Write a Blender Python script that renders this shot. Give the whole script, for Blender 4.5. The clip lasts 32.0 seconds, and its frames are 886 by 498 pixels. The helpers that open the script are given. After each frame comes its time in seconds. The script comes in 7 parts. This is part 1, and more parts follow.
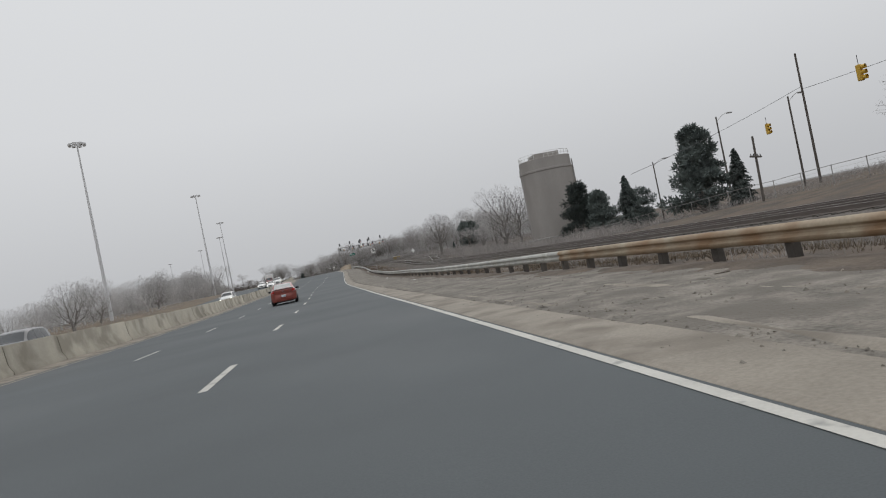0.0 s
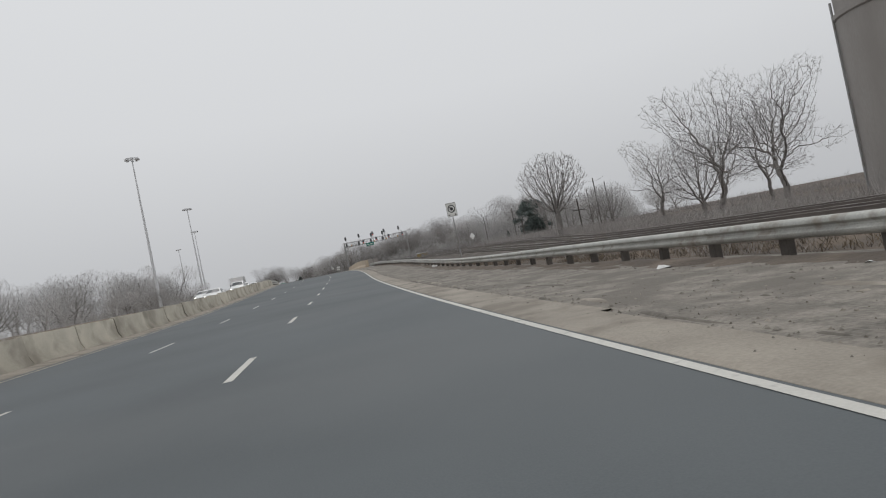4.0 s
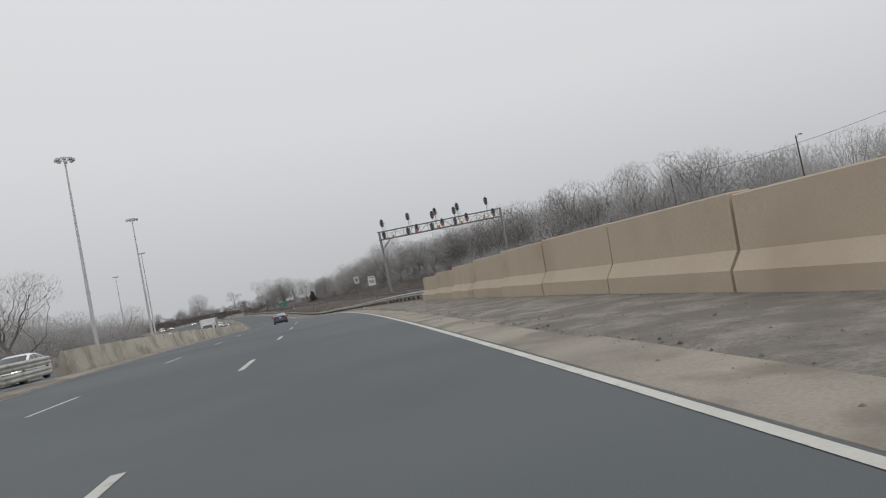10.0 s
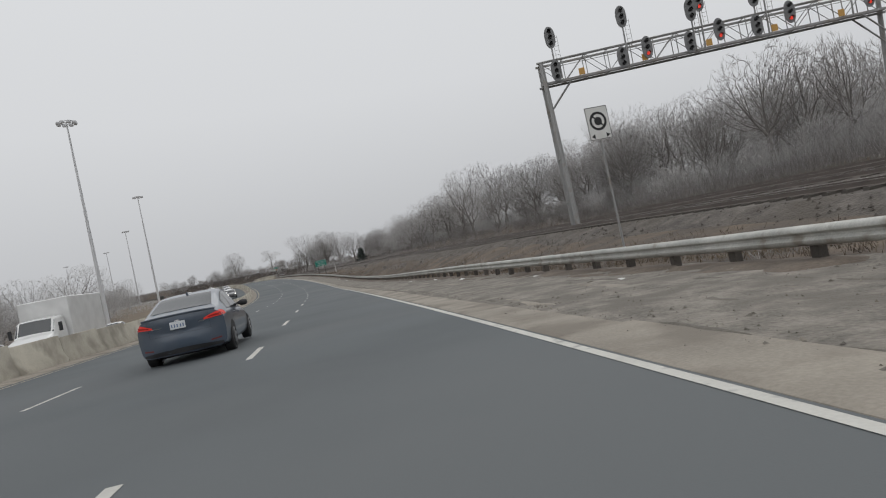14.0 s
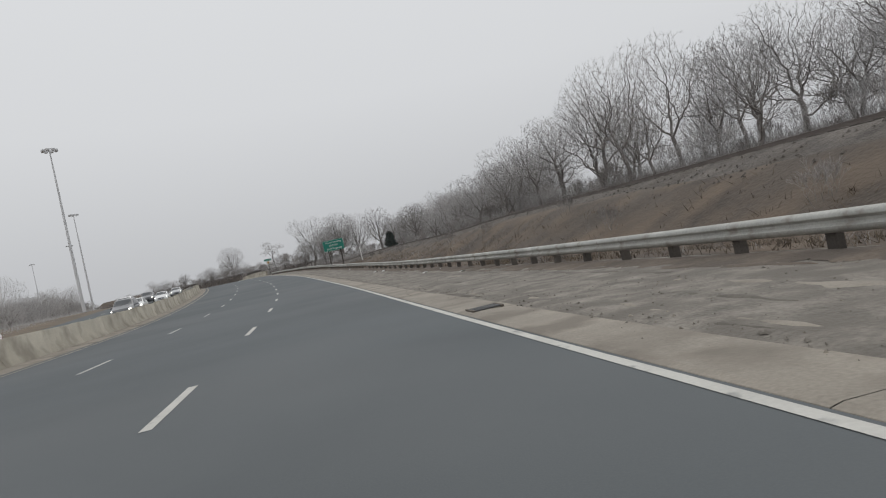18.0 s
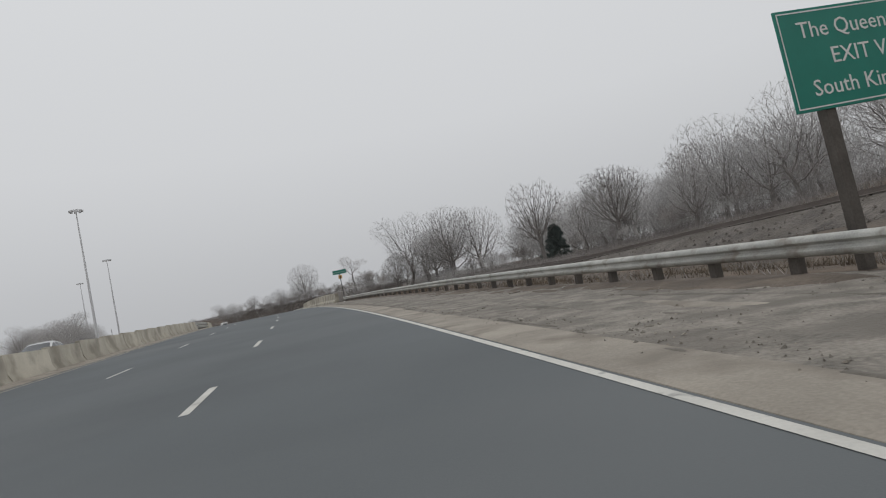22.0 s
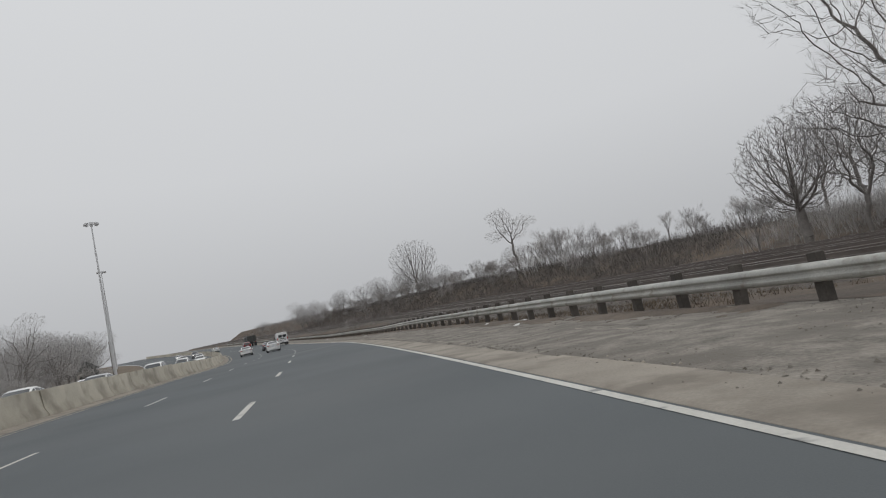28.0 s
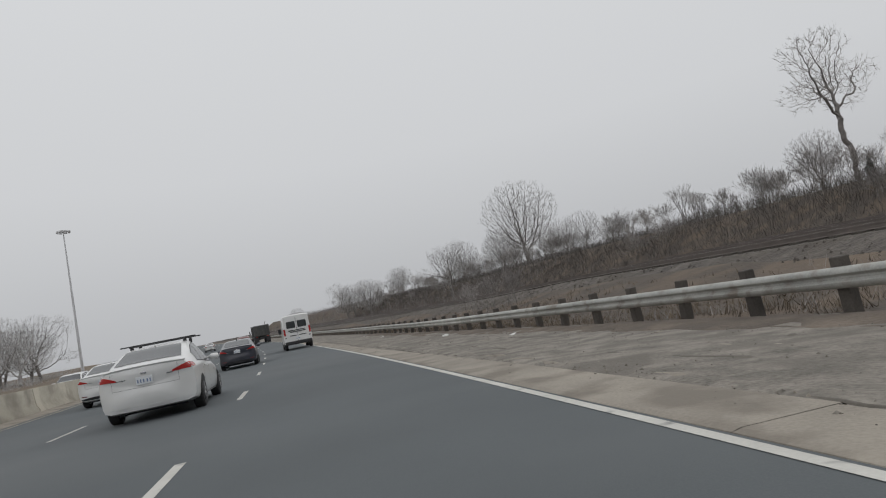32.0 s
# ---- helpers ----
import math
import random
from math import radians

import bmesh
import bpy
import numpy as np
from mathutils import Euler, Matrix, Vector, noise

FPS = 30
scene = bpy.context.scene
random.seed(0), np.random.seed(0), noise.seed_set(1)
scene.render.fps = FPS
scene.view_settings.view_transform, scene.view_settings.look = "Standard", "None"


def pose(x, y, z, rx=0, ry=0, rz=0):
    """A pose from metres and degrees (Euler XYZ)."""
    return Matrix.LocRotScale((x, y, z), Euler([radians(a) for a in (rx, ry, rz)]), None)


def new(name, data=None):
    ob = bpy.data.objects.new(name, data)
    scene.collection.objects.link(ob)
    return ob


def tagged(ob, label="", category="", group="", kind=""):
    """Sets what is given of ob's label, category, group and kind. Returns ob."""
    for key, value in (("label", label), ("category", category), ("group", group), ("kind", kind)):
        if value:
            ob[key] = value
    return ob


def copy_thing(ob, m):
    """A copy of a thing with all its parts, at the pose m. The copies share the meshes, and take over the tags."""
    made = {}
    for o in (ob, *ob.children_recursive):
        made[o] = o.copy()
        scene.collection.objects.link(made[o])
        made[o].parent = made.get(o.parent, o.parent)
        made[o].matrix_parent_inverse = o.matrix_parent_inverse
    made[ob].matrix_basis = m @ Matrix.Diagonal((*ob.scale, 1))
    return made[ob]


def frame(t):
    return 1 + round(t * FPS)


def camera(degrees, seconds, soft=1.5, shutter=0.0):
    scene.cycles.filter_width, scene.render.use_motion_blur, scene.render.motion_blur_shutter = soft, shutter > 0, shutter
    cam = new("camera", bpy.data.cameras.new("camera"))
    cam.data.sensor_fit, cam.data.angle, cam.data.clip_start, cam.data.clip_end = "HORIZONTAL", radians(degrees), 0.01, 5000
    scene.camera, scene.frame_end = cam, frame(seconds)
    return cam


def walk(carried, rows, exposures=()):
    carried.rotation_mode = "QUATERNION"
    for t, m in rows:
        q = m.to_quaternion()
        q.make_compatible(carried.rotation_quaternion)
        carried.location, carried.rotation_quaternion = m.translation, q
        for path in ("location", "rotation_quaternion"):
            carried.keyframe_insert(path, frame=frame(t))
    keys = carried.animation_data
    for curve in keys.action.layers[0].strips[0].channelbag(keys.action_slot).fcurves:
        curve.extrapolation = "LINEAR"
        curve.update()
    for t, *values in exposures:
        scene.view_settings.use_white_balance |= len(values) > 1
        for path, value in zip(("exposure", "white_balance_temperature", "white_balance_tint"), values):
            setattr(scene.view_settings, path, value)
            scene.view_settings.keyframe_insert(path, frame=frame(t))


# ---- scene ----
cam = camera(71.0, 32.0, soft=1.1)
PATH = [
    (0.0, pose(0.00, 0.00, 1.000, 90.21, 11.54, -10.40)),
    (0.5, pose(0.04, 8.87, 0.885, 90.27, 11.61, -9.91)),
    (1.0, pose(0.01, 17.76, 0.794, 90.27, 11.43, -9.51)),
    (1.5, pose(-0.07, 26.67, 0.720, 90.30, 11.47, -9.17)),
    (2.0, pose(-0.20, 35.61, 0.656, 90.65, 11.63, -8.87)),
    (2.5, pose(-0.34, 44.61, 0.608, 90.87, 11.71, -8.81)),
    (3.0, pose(-0.47, 53.66, 0.583, 90.81, 11.52, -8.81)),
    (3.5, pose(-0.56, 62.79, 0.583, 90.97, 11.44, -8.91)),
    (4.0, pose(-0.58, 72.01, 0.606, 90.65, 11.56, -10.22)),
    (4.5, pose(-0.51, 81.32, 0.649, 90.93, 11.61, -11.39)),
    (5.0, pose(-0.36, 90.71, 0.714, 91.22, 11.67, -12.05)),
    (5.5, pose(-0.14, 100.18, 0.803, 92.59, 11.82, -12.15)),
    (6.0, pose(0.12, 109.72, 0.921, 92.63, 11.69, -11.74)),
    (6.5, pose(0.36, 119.32, 1.077, 92.38, 11.67, -11.22)),
    (7.0, pose(0.52, 128.94, 1.286, 91.78, 11.79, -10.72)),
    (7.5, pose(0.57, 138.56, 1.555, 91.62, 11.92, -10.11)),
    (8.0, pose(0.51, 148.16, 1.862, 91.84, 11.54, -9.50)),
    (8.5, pose(0.33, 157.71, 2.134, 92.17, 11.23, -8.80)),
    (9.0, pose(0.09, 167.19, 2.310, 92.17, 11.18, -8.41)),
    (9.5, pose(-0.19, 176.59, 2.417, 92.02, 10.98, -8.33)),
    (10.0, pose(-0.53, 185.96, 2.477, 92.23, 11.30, -8.14)),
    (10.5, pose(-0.93, 195.28, 2.477, 94.05, 11.69, -7.80)),
    (11.0, pose(-1.39, 204.54, 2.409, 89.48, 11.78, -7.31)),
    (11.5, pose(-1.94, 213.72, 2.310, 88.56, 11.82, -6.88)),
    (12.0, pose(-2.61, 222.83, 2.215, 87.66, 11.99, -6.73)),
    (12.5, pose(-3.40, 231.91, 2.093, 87.75, 12.22, -6.36)),
    (13.0, pose(-4.29, 241.02, 1.910, 89.58, 11.90, -5.55)),
    (13.5, pose(-5.28, 250.09, 1.678, 89.43, 11.50, -4.76)),
    (14.0, pose(-6.34, 259.17, 1.435, 89.49, 11.57, -3.87)),
    (14.5, pose(-7.47, 268.26, 1.202, 90.51, 10.43, -2.89)),
    (15.0, pose(-8.65, 277.40, 0.980, 89.56, 11.23, -3.04)),
    (15.5, pose(-9.87, 286.58, 0.766, 89.83, 11.49, -3.51)),
    (16.0, pose(-11.12, 295.82, 0.555, 90.07, 11.59, -4.15)),
    (16.5, pose(-12.40, 305.13, 0.343, 89.09, 11.67, -4.72)),
    (17.0, pose(-13.73, 314.51, 0.135, 89.11, 11.71, -4.10)),
    (17.5, pose(-15.12, 323.98, -0.058, 89.27, 11.96, -3.37)),
    (18.0, pose(-16.56, 333.52, -0.218, 89.52, 11.99, -2.77)),
    (18.5, pose(-18.10, 343.12, -0.324, 89.73, 12.04, -2.01)),
    (19.0, pose(-19.77, 352.76, -0.360, 89.85, 11.84, -1.42)),
    (19.5, pose(-21.58, 362.43, -0.328, 90.14, 11.57, -0.53)),
    (20.0, pose(-23.55, 372.13, -0.235, 90.44, 11.21, 0.42)),
    (20.5, pose(-25.70, 381.83, -0.076, 90.94, 11.09, 1.45)),
    (21.0, pose(-28.07, 391.50, 0.151, 91.61, 10.89, 2.48)),
    (21.5, pose(-30.61, 401.20, 0.408, 92.29, 11.18, 3.56)),
    (22.0, pose(-33.32, 410.86, 0.664, 93.26, 11.64, 4.61)),
    (22.5, pose(-36.16, 420.47, 0.914, 93.64, 11.14, 5.50)),
    (23.0, pose(-39.13, 430.04, 1.160, 93.83, 11.27, 6.43)),
    (23.5, pose(-42.20, 439.56, 1.400, 93.96, 11.36, 7.06)),
    (24.0, pose(-45.38, 449.03, 1.633, 94.14, 11.50, 7.73)),
    (24.5, pose(-48.68, 458.39, 1.855, 94.35, 11.63, 8.42)),
    (25.0, pose(-52.11, 467.67, 2.034, 94.70, 11.74, 9.32)),
    (25.5, pose(-55.64, 476.87, 2.145, 94.97, 11.60, 10.15)),
    (26.0, pose(-59.27, 486.00, 2.208, 93.94, 11.63, 10.84)),
    (26.5, pose(-63.00, 495.05, 2.252, 94.27, 11.71, 11.46)),
    (27.0, pose(-66.80, 504.04, 2.292, 94.65, 11.95, 12.04)),
    (27.5, pose(-70.66, 512.95, 2.330, 96.51, 12.70, 12.57)),
    (28.0, pose(-74.59, 521.78, 2.356, 94.93, 11.97, 13.01)),
    (28.5, pose(-78.56, 530.54, 2.350, 95.08, 11.68, 13.36)),
    (29.0, pose(-82.57, 539.24, 2.300, 95.19, 11.60, 13.88)),
    (29.5, pose(-86.64, 547.90, 2.218, 95.30, 11.52, 14.51)),
    (30.0, pose(-90.78, 556.56, 2.121, 95.60, 11.44, 15.19)),
    (30.5, pose(-95.01, 565.22, 2.016, 95.81, 11.41, 15.83)),
    (31.0, pose(-99.36, 573.84, 1.906, 95.77, 11.15, 16.29)),
    (31.5, pose(-103.84, 582.43, 1.781, 95.76, 11.37, 16.75)),
    (32.0, pose(-108.47, 590.98, 1.633, 95.33, 11.18, 17.09)),
]
walk(cam, PATH, [(0.0, 0.0), (20.0, 0.0), (23.0, -0.12), (32.0, -0.12)])

# ---- sky and light ----
world = bpy.data.worlds.new("overcast_sky")
scene.world = world
world.use_nodes = True
wn, wl = world.node_tree.nodes, world.node_tree.links
wn.clear()
w_out, w_bg = wn.new("ShaderNodeOutputWorld"), wn.new("ShaderNodeBackground")
w_sky, w_hsv, w_mix = wn.new("ShaderNodeTexSky"), wn.new("ShaderNodeHueSaturation"), wn.new("ShaderNodeMix")
w_tc, w_sep, w_ramp = wn.new("ShaderNodeTexCoord"), wn.new("ShaderNodeSeparateXYZ"), wn.new("ShaderNodeValToRGB")
w_sky.sky_type, w_sky.sun_disc = "NISHITA", False
w_sky.sun_elevation, w_sky.sun_rotation = radians(48), radians(200)
w_sky.dust_density, w_sky.air_density = 8.0, 1.0
w_hsv.inputs["Saturation"].default_value = 0.1
w_hsv.inputs["Value"].default_value = 0.12
w_mix.data_type = "RGBA"
w_mix.inputs["Factor"].default_value = 0.90
ramp = w_ramp.color_ramp
ramp.elements[0].position, ramp.elements[0].color = 0.0, (0.545, 0.555, 0.575, 1)
ramp.elements[1].position, ramp.elements[1].color = 0.55, (0.775, 0.79, 0.81, 1)
mid = ramp.elements.new(0.10)
mid.color = (0.60, 0.612, 0.632, 1)
mid = ramp.elements.new(0.25)
mid.color = (0.70, 0.713, 0.733, 1)
wl.new(w_tc.outputs["Generated"], w_sep.inputs[0])
wl.new(w_sep.outputs["Z"], w_ramp.inputs[0])
wl.new(w_sky.outputs[0], w_hsv.inputs["Color"])
wl.new(w_hsv.outputs[0], w_mix.inputs["A"])
wl.new(w_ramp.outputs[0], w_mix.inputs["B"])
wl.new(w_mix.outputs["Result"], w_bg.inputs["Color"])
w_bg.inputs["Strength"].default_value = 1.0
wl.new(w_bg.outputs[0], w_out.inputs[0])

sun_data = bpy.data.lights.new("sun", "SUN")
sun_data.energy, sun_data.angle, sun_data.color = 0.5, radians(50), (1.0, 0.98, 0.95)
sun = new("sun", sun_data)
sun.rotation_euler = (radians(42), 0, radians(160))

# ---- the road's line ----
ROAD_AXIS = [
    (-0.12, -119.99, 0.00),
    (-0.15, -80.00, 0.00),
    (-0.19, -40.00, 0.00),
    (-0.22, 0.00, 0.00),
    (-0.25, 35.61, -0.34),
    (-0.60, 72.01, -0.39),
    (-0.02, 109.73, -0.08),
    (0.61, 148.17, 0.86),
    (-0.75, 185.95, 1.48),
    (-2.83, 222.81, 1.21),
    (-6.45, 259.15, 0.43),
    (-11.14, 295.81, -0.45),
    (-16.72, 333.49, -1.22),
    (-23.76, 372.09, -1.23),
    (-33.44, 410.82, -0.34),
    (-45.42, 449.02, 0.63),
    (-59.28, 486.00, 1.21),
    (-74.52, 521.81, 1.36),
    (-90.69, 556.60, 1.12),
    (-108.40, 591.02, 0.63),
    (-129.25, 625.16, 0.63),
    (-151.86, 658.15, 1.08),
    (-176.17, 689.92, 1.78),
    (-202.10, 720.37, 2.68),
    (-229.60, 749.43, 3.68),
    (-258.57, 777.00, 4.68),
    (-288.49, 803.55, 5.68),
    (-319.32, 829.03, 6.68),
    (-351.02, 853.43, 7.68),
]


def smooth_line(knots, steps=40):
    out = []
    for i in range(1, len(knots) - 2):
        p0, p1, p2, p3 = (np.array(knots[j]) for j in range(i - 1, i + 3))
        for u in np.linspace(0, 1, steps, endpoint=False):
            out.append(0.5 * (2 * p1 + (p2 - p0) * u + (2 * p0 - 5 * p1 + 4 * p2 - p3) * u * u + (3 * p1 - p0 - 3 * p2 + p3) * u ** 3))
    return np.array(out)


LINE = smooth_line(ROAD_AXIS)
REACH = np.concatenate([[0.0], np.cumsum(np.hypot(np.diff(LINE[:, 0]), np.diff(LINE[:, 1])))])
REACH -= 80.0
WAY = np.gradient(LINE[:, :2], REACH, axis=0)
WAY /= np.linalg.norm(WAY, axis=1)[:, None]


def spot(s, l, h=0.0):
    """World place at s metres along the road, l to the right of the driver's line, h over the asphalt."""
    if s < REACH[0]:
        i, extra = 0, s - REACH[0]
    elif s > REACH[-1]:
        i, extra = len(REACH) - 1, s - REACH[-1]
    else:
        i, extra = None, 0.0
    if i is None:
        p = [np.interp(s, REACH, LINE[:, k]) for k in range(3)]
        t = [np.interp(s, REACH, WAY[:, k]) for k in range(2)]
    else:
        p, t = list(LINE[i]), list(WAY[i])
    n = math.hypot(t[0], t[1])
    t = (t[0] / n, t[1] / n)
    return Vector((p[0] + t[0] * extra + t[1] * l, p[1] + t[1] * extra - t[0] * l, p[2] + h))


def turn_at(s):
    a, b = spot(s - 0.5, 0), spot(s + 0.5, 0)
    return math.degrees(math.atan2(-(b.x - a.x), b.y - a.y))


def stand(s, l, h=0.0, turn=0.0, tilt=0.0, lean=0.0):
    """Pose at a place by the road: local y runs along the road, x to the right."""
    p = spot(s, l, h)
    return pose(p.x, p.y, p.z, tilt, lean, turn_at(s) + turn)


# ---- materials ----
def material(name, base, rough=0.8, metal=0.0, var=0.15, scale=0.6, fine=25.0, bump=0.15, dist=0.01, stain=None, stain_at=0.55, stain_soft=0.12, stain_scale=0.5,
             random_part=0.0, coat=0.0, spec=0.5, stretch=None):
    m = bpy.data.materials.new(name)
    m.use_nodes = True
    n, k = m.node_tree.nodes, m.node_tree.links
    b = n["Principled BSDF"]
    b.inputs["Roughness"].default_value, b.inputs["Metallic"].default_value = rough, metal
    b.inputs["Specular IOR Level"].default_value = spec
    b.inputs["Coat Weight"].default_value = coat
    b.inputs["Coat Roughness"].default_value = 0.08
    geo = n.new("ShaderNodeNewGeometry")
    where = geo.outputs["Position"]
    if stretch:
        mp = n.new("ShaderNodeMapping")
        mp.inputs["Scale"].default_value = stretch
        k.new(where, mp.inputs["Vector"])
        where = mp.outputs["Vector"]

    def noise_at(sc, detail):
        t = n.new("ShaderNodeTexNoise")
        t.inputs["Scale"].default_value, t.inputs["Detail"].default_value = sc, detail
        k.new(where, t.inputs["Vector"])
        return t

    big, small = noise_at(scale, 4), noise_at(fine, 3)
    mix = n.new("ShaderNodeMix")
    mix.data_type = "RGBA"
    mix.inputs["A"].default_value = (*[max(0, c * (1 - var)) for c in base], 1)
    mix.inputs["B"].default_value = (*[min(1, c * (1 + var)) for c in base], 1)
    add = n.new("ShaderNodeMath")
    add.operation = "ADD"
    half = n.new("ShaderNodeMath")
    half.operation = "MULTIPLY_ADD"
    half.inputs[1].default_value, half.inputs[2].default_value = 0.6, -0.1
    k.new(small.outputs["Fac"], half.inputs[0])
    k.new(big.outputs["Fac"], add.inputs[0])
    k.new(half.outputs[0], add.inputs[1])
    spread = n.new("ShaderNodeMapRange")
    spread.inputs["From Min"].default_value, spread.inputs["From Max"].default_value = 0.45, 1.0
    k.new(add.outputs[0], spread.inputs["Value"])
    k.new(spread.outputs[0], mix.inputs["Factor"])
    colour = mix.outputs["Result"]
    if stain:
        patch = noise_at(stain_scale, 6)
        rng = n.new("ShaderNodeMapRange")
        rng.inputs["From Min"].default_value, rng.inputs["From Max"].default_value = stain_at - stain_soft, stain_at + stain_soft
        k.new(patch.outputs["Fac"], rng.inputs["Value"])
        over = n.new("ShaderNodeMix")
        over.data_type = "RGBA"
        over.inputs["B"].default_value = (*stain, 1)
        k.new(rng.outputs[0], over.inputs["Factor"])
        k.new(colour, over.inputs["A"])
        colour = over.outputs["Result"]
    if random_part:
        info = n.new("ShaderNodeObjectInfo")
        val = n.new("ShaderNodeMapRange")
        val.inputs["To Min"].default_value, val.inputs["To Max"].default_value = 1 - random_part, 1 + random_part
        k.new(info.outputs["Random"], val.inputs["Value"])
        hs = n.new("ShaderNodeHueSaturation")
        k.new(val.outputs[0], hs.inputs["Value"])
        k.new(colour, hs.inputs["Color"])
        colour = hs.outputs["Color"]
    k.new(colour, b.inputs["Base Color"])
    if bump:
        bp = n.new("ShaderNodeBump")
        bp.inputs["Strength"].default_value, bp.inputs["Distance"].default_value = bump, dist
        k.new(small.outputs["Fac"], bp.inputs["Height"])
        k.new(bp.outputs[0], b.inputs["Normal"])
    return m


def glowing(name, colour, power):
    m = bpy.data.materials.new(name)
    m.use_nodes = True
    b = m.node_tree.nodes["Principled BSDF"]
    b.inputs["Base Color"].default_value = (*colour, 1)
    b.inputs["Emission Color"].default_value = (*colour, 1)
    b.inputs["Emission Strength"].default_value = power
    return m


ASPHALT = material("asphalt", (0.098, 0.110, 0.116), 0.82, var=0.16, scale=0.25, fine=90, bump=0.25, dist=0.004, stain=(0.124, 0.134, 0.138), stain_at=0.6, stain_scale=0.12, spec=0.35)
PAINT_WHITE = material("road_paint", (0.54, 0.53, 0.49), 0.75, var=0.12, scale=2, fine=40, stain=(0.25, 0.25, 0.24), stain_at=0.66, stain_soft=0.06, stain_scale=5)
PAINT_WORN = material("worn_yellow_paint", (0.45, 0.39, 0.28), 0.8, var=0.15, scale=2, fine=40, stain=(0.2, 0.19, 0.17), stain_at=0.55, stain_scale=3)
GUTTER = material("dirty_concrete_gutter", (0.29, 0.260, 0.218), 0.9, var=0.24, scale=0.9, fine=34, bump=0.6, stain=(0.19, 0.167, 0.138), stain_at=0.56, stain_soft=0.07, stain_scale=1.1)
GRIT = material("gritty_shoulder", (0.216, 0.197, 0.170), 0.95, var=0.46, scale=2.3, fine=21, bump=0.9, dist=0.03, stain=(0.150, 0.135, 0.116), stain_at=0.55, stain_soft=0.07, stain_scale=0.9)
DIRT_DARK = material("dark_damp_dirt", (0.135, 0.121, 0.103), 0.95, var=0.3, scale=1.5, fine=20, bump=0.6, dist=0.02)
DIRT_BROWN = material("brown_silt", (0.142, 0.114, 0.090), 0.95, var=0.4, scale=0.8, fine=14, bump=0.9, dist=0.03, stain=(0.10, 0.082, 0.067), stain_at=0.55, stain_scale=1.2)
SOIL = material("brown_verge", (0.088, 0.071, 0.057), 0.95, var=0.36, scale=0.5, fine=8, bump=0.8, dist=0.05, stain=(0.145, 0.108, 0.077), stain_at=0.56, stain_scale=0.4)
GRASS_DRY = material("dry_grass", (0.185, 0.142, 0.096), 0.95, var=0.3, scale=0.8, fine=9, bump=0.5, stain=(0.11, 0.09, 0.07), stain_at=0.52, stain_scale=0.4)
BALLAST = material("ballast_stone", (0.118, 0.104, 0.092), 0.95, var=0.5, scale=1.2, fine=9, bump=1.0, dist=0.08, stain=(0.09, 0.077, 0.064), stain_at=0.54, stain_soft=0.08, stain_scale=0.5)
CONCRETE = material("barrier_concrete", (0.43, 0.40, 0.335), 0.9, var=0.18, scale=0.9, fine=22, bump=0.25, stain=(0.26, 0.238, 0.195), stain_at=0.56, stain_soft=0.09, stain_scale=0.8, random_part=0.13)
CONCRETE_TAN = material("tan_parapet_concrete", (0.50, 0.42, 0.325), 0.9, var=0.12, scale=0.5, fine=22, bump=0.2, stain=(0.41, 0.335, 0.255), stain_at=0.56, stain_scale=0.5, random_part=0.06)
CONCRETE_GREY = material("silo_concrete", (0.33, 0.312, 0.296), 0.9, var=0.12, scale=0.3, fine=10, bump=0.2, stain=(0.28, 0.262, 0.245), stain_at=0.56, stain_scale=0.25, stretch=(1, 1, 0.3))
GALV = material("weathered_galvanized_steel", (0.43, 0.43, 0.405), 0.6, 0.3, var=0.24, scale=1.6, fine=30, bump=0.12, stain=(0.27, 0.25, 0.215), stain_at=0.62, stain_soft=0.07, stain_scale=2.6, random_part=0.10)
GALV_RUST = material("rust_stained_steel", (0.36, 0.30, 0.22), 0.65, 0.2, var=0.2, scale=0.8, fine=18, bump=0.1, stain=(0.25, 0.16, 0.09), stain_at=0.52, stain_scale=1.2)
# Galvanized grey raised so the masts fade towards the sky as in fog.
MAST_STEEL = material("pale_galvanized_mast", (0.62, 0.625, 0.635), 0.6, 0.1, var=0.08, scale=1.0, fine=10, bump=0)
STEEL_GREY = material("grey_painted_steel", (0.33, 0.33, 0.325), 0.6, 0.3, var=0.12, scale=1.5, fine=20, bump=0.05, stain=(0.22, 0.19, 0.16), stain_at=0.62, stain_scale=1.5)
POST_WOOD = material("dark_treated_post", (0.085, 0.075, 0.066), 0.9, var=0.3, scale=3, fine=30, bump=0.4, random_part=0.25)
POLE_WOOD = material("weathered_pole_wood", (0.10, 0.088, 0.078), 0.9, var=0.25, scale=2, fine=20, bump=0.3)
RAIL_TOP = material("polished_rail_head", (0.56, 0.55, 0.54), 0.38, 0.85, var=0.1, scale=2, fine=20, bump=0)
RAIL_STEEL = material("rail_steel", (0.19, 0.165, 0.15), 0.5, 0.6, var=0.2, scale=1, fine=20, bump=0.05)
SLEEPER = material("old_sleeper", (0.10, 0.09, 0.08), 0.95, var=0.25, scale=2, fine=15, bump=0.3, random_part=0.2)
# Bark base lightened so the trunks look paled by fog.
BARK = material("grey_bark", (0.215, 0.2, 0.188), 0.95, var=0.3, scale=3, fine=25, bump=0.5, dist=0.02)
# Frost colour raised further to stand in for the fog's haze.
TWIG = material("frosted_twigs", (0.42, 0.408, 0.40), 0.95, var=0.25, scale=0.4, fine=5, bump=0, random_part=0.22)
# Brown twigs paled towards grey; the haze sits in this base colour.
TWIG_DARK = material("brown_twigs", (0.295, 0.276, 0.264), 0.95, var=0.3, scale=0.4, fine=5, bump=0, random_part=0.25)
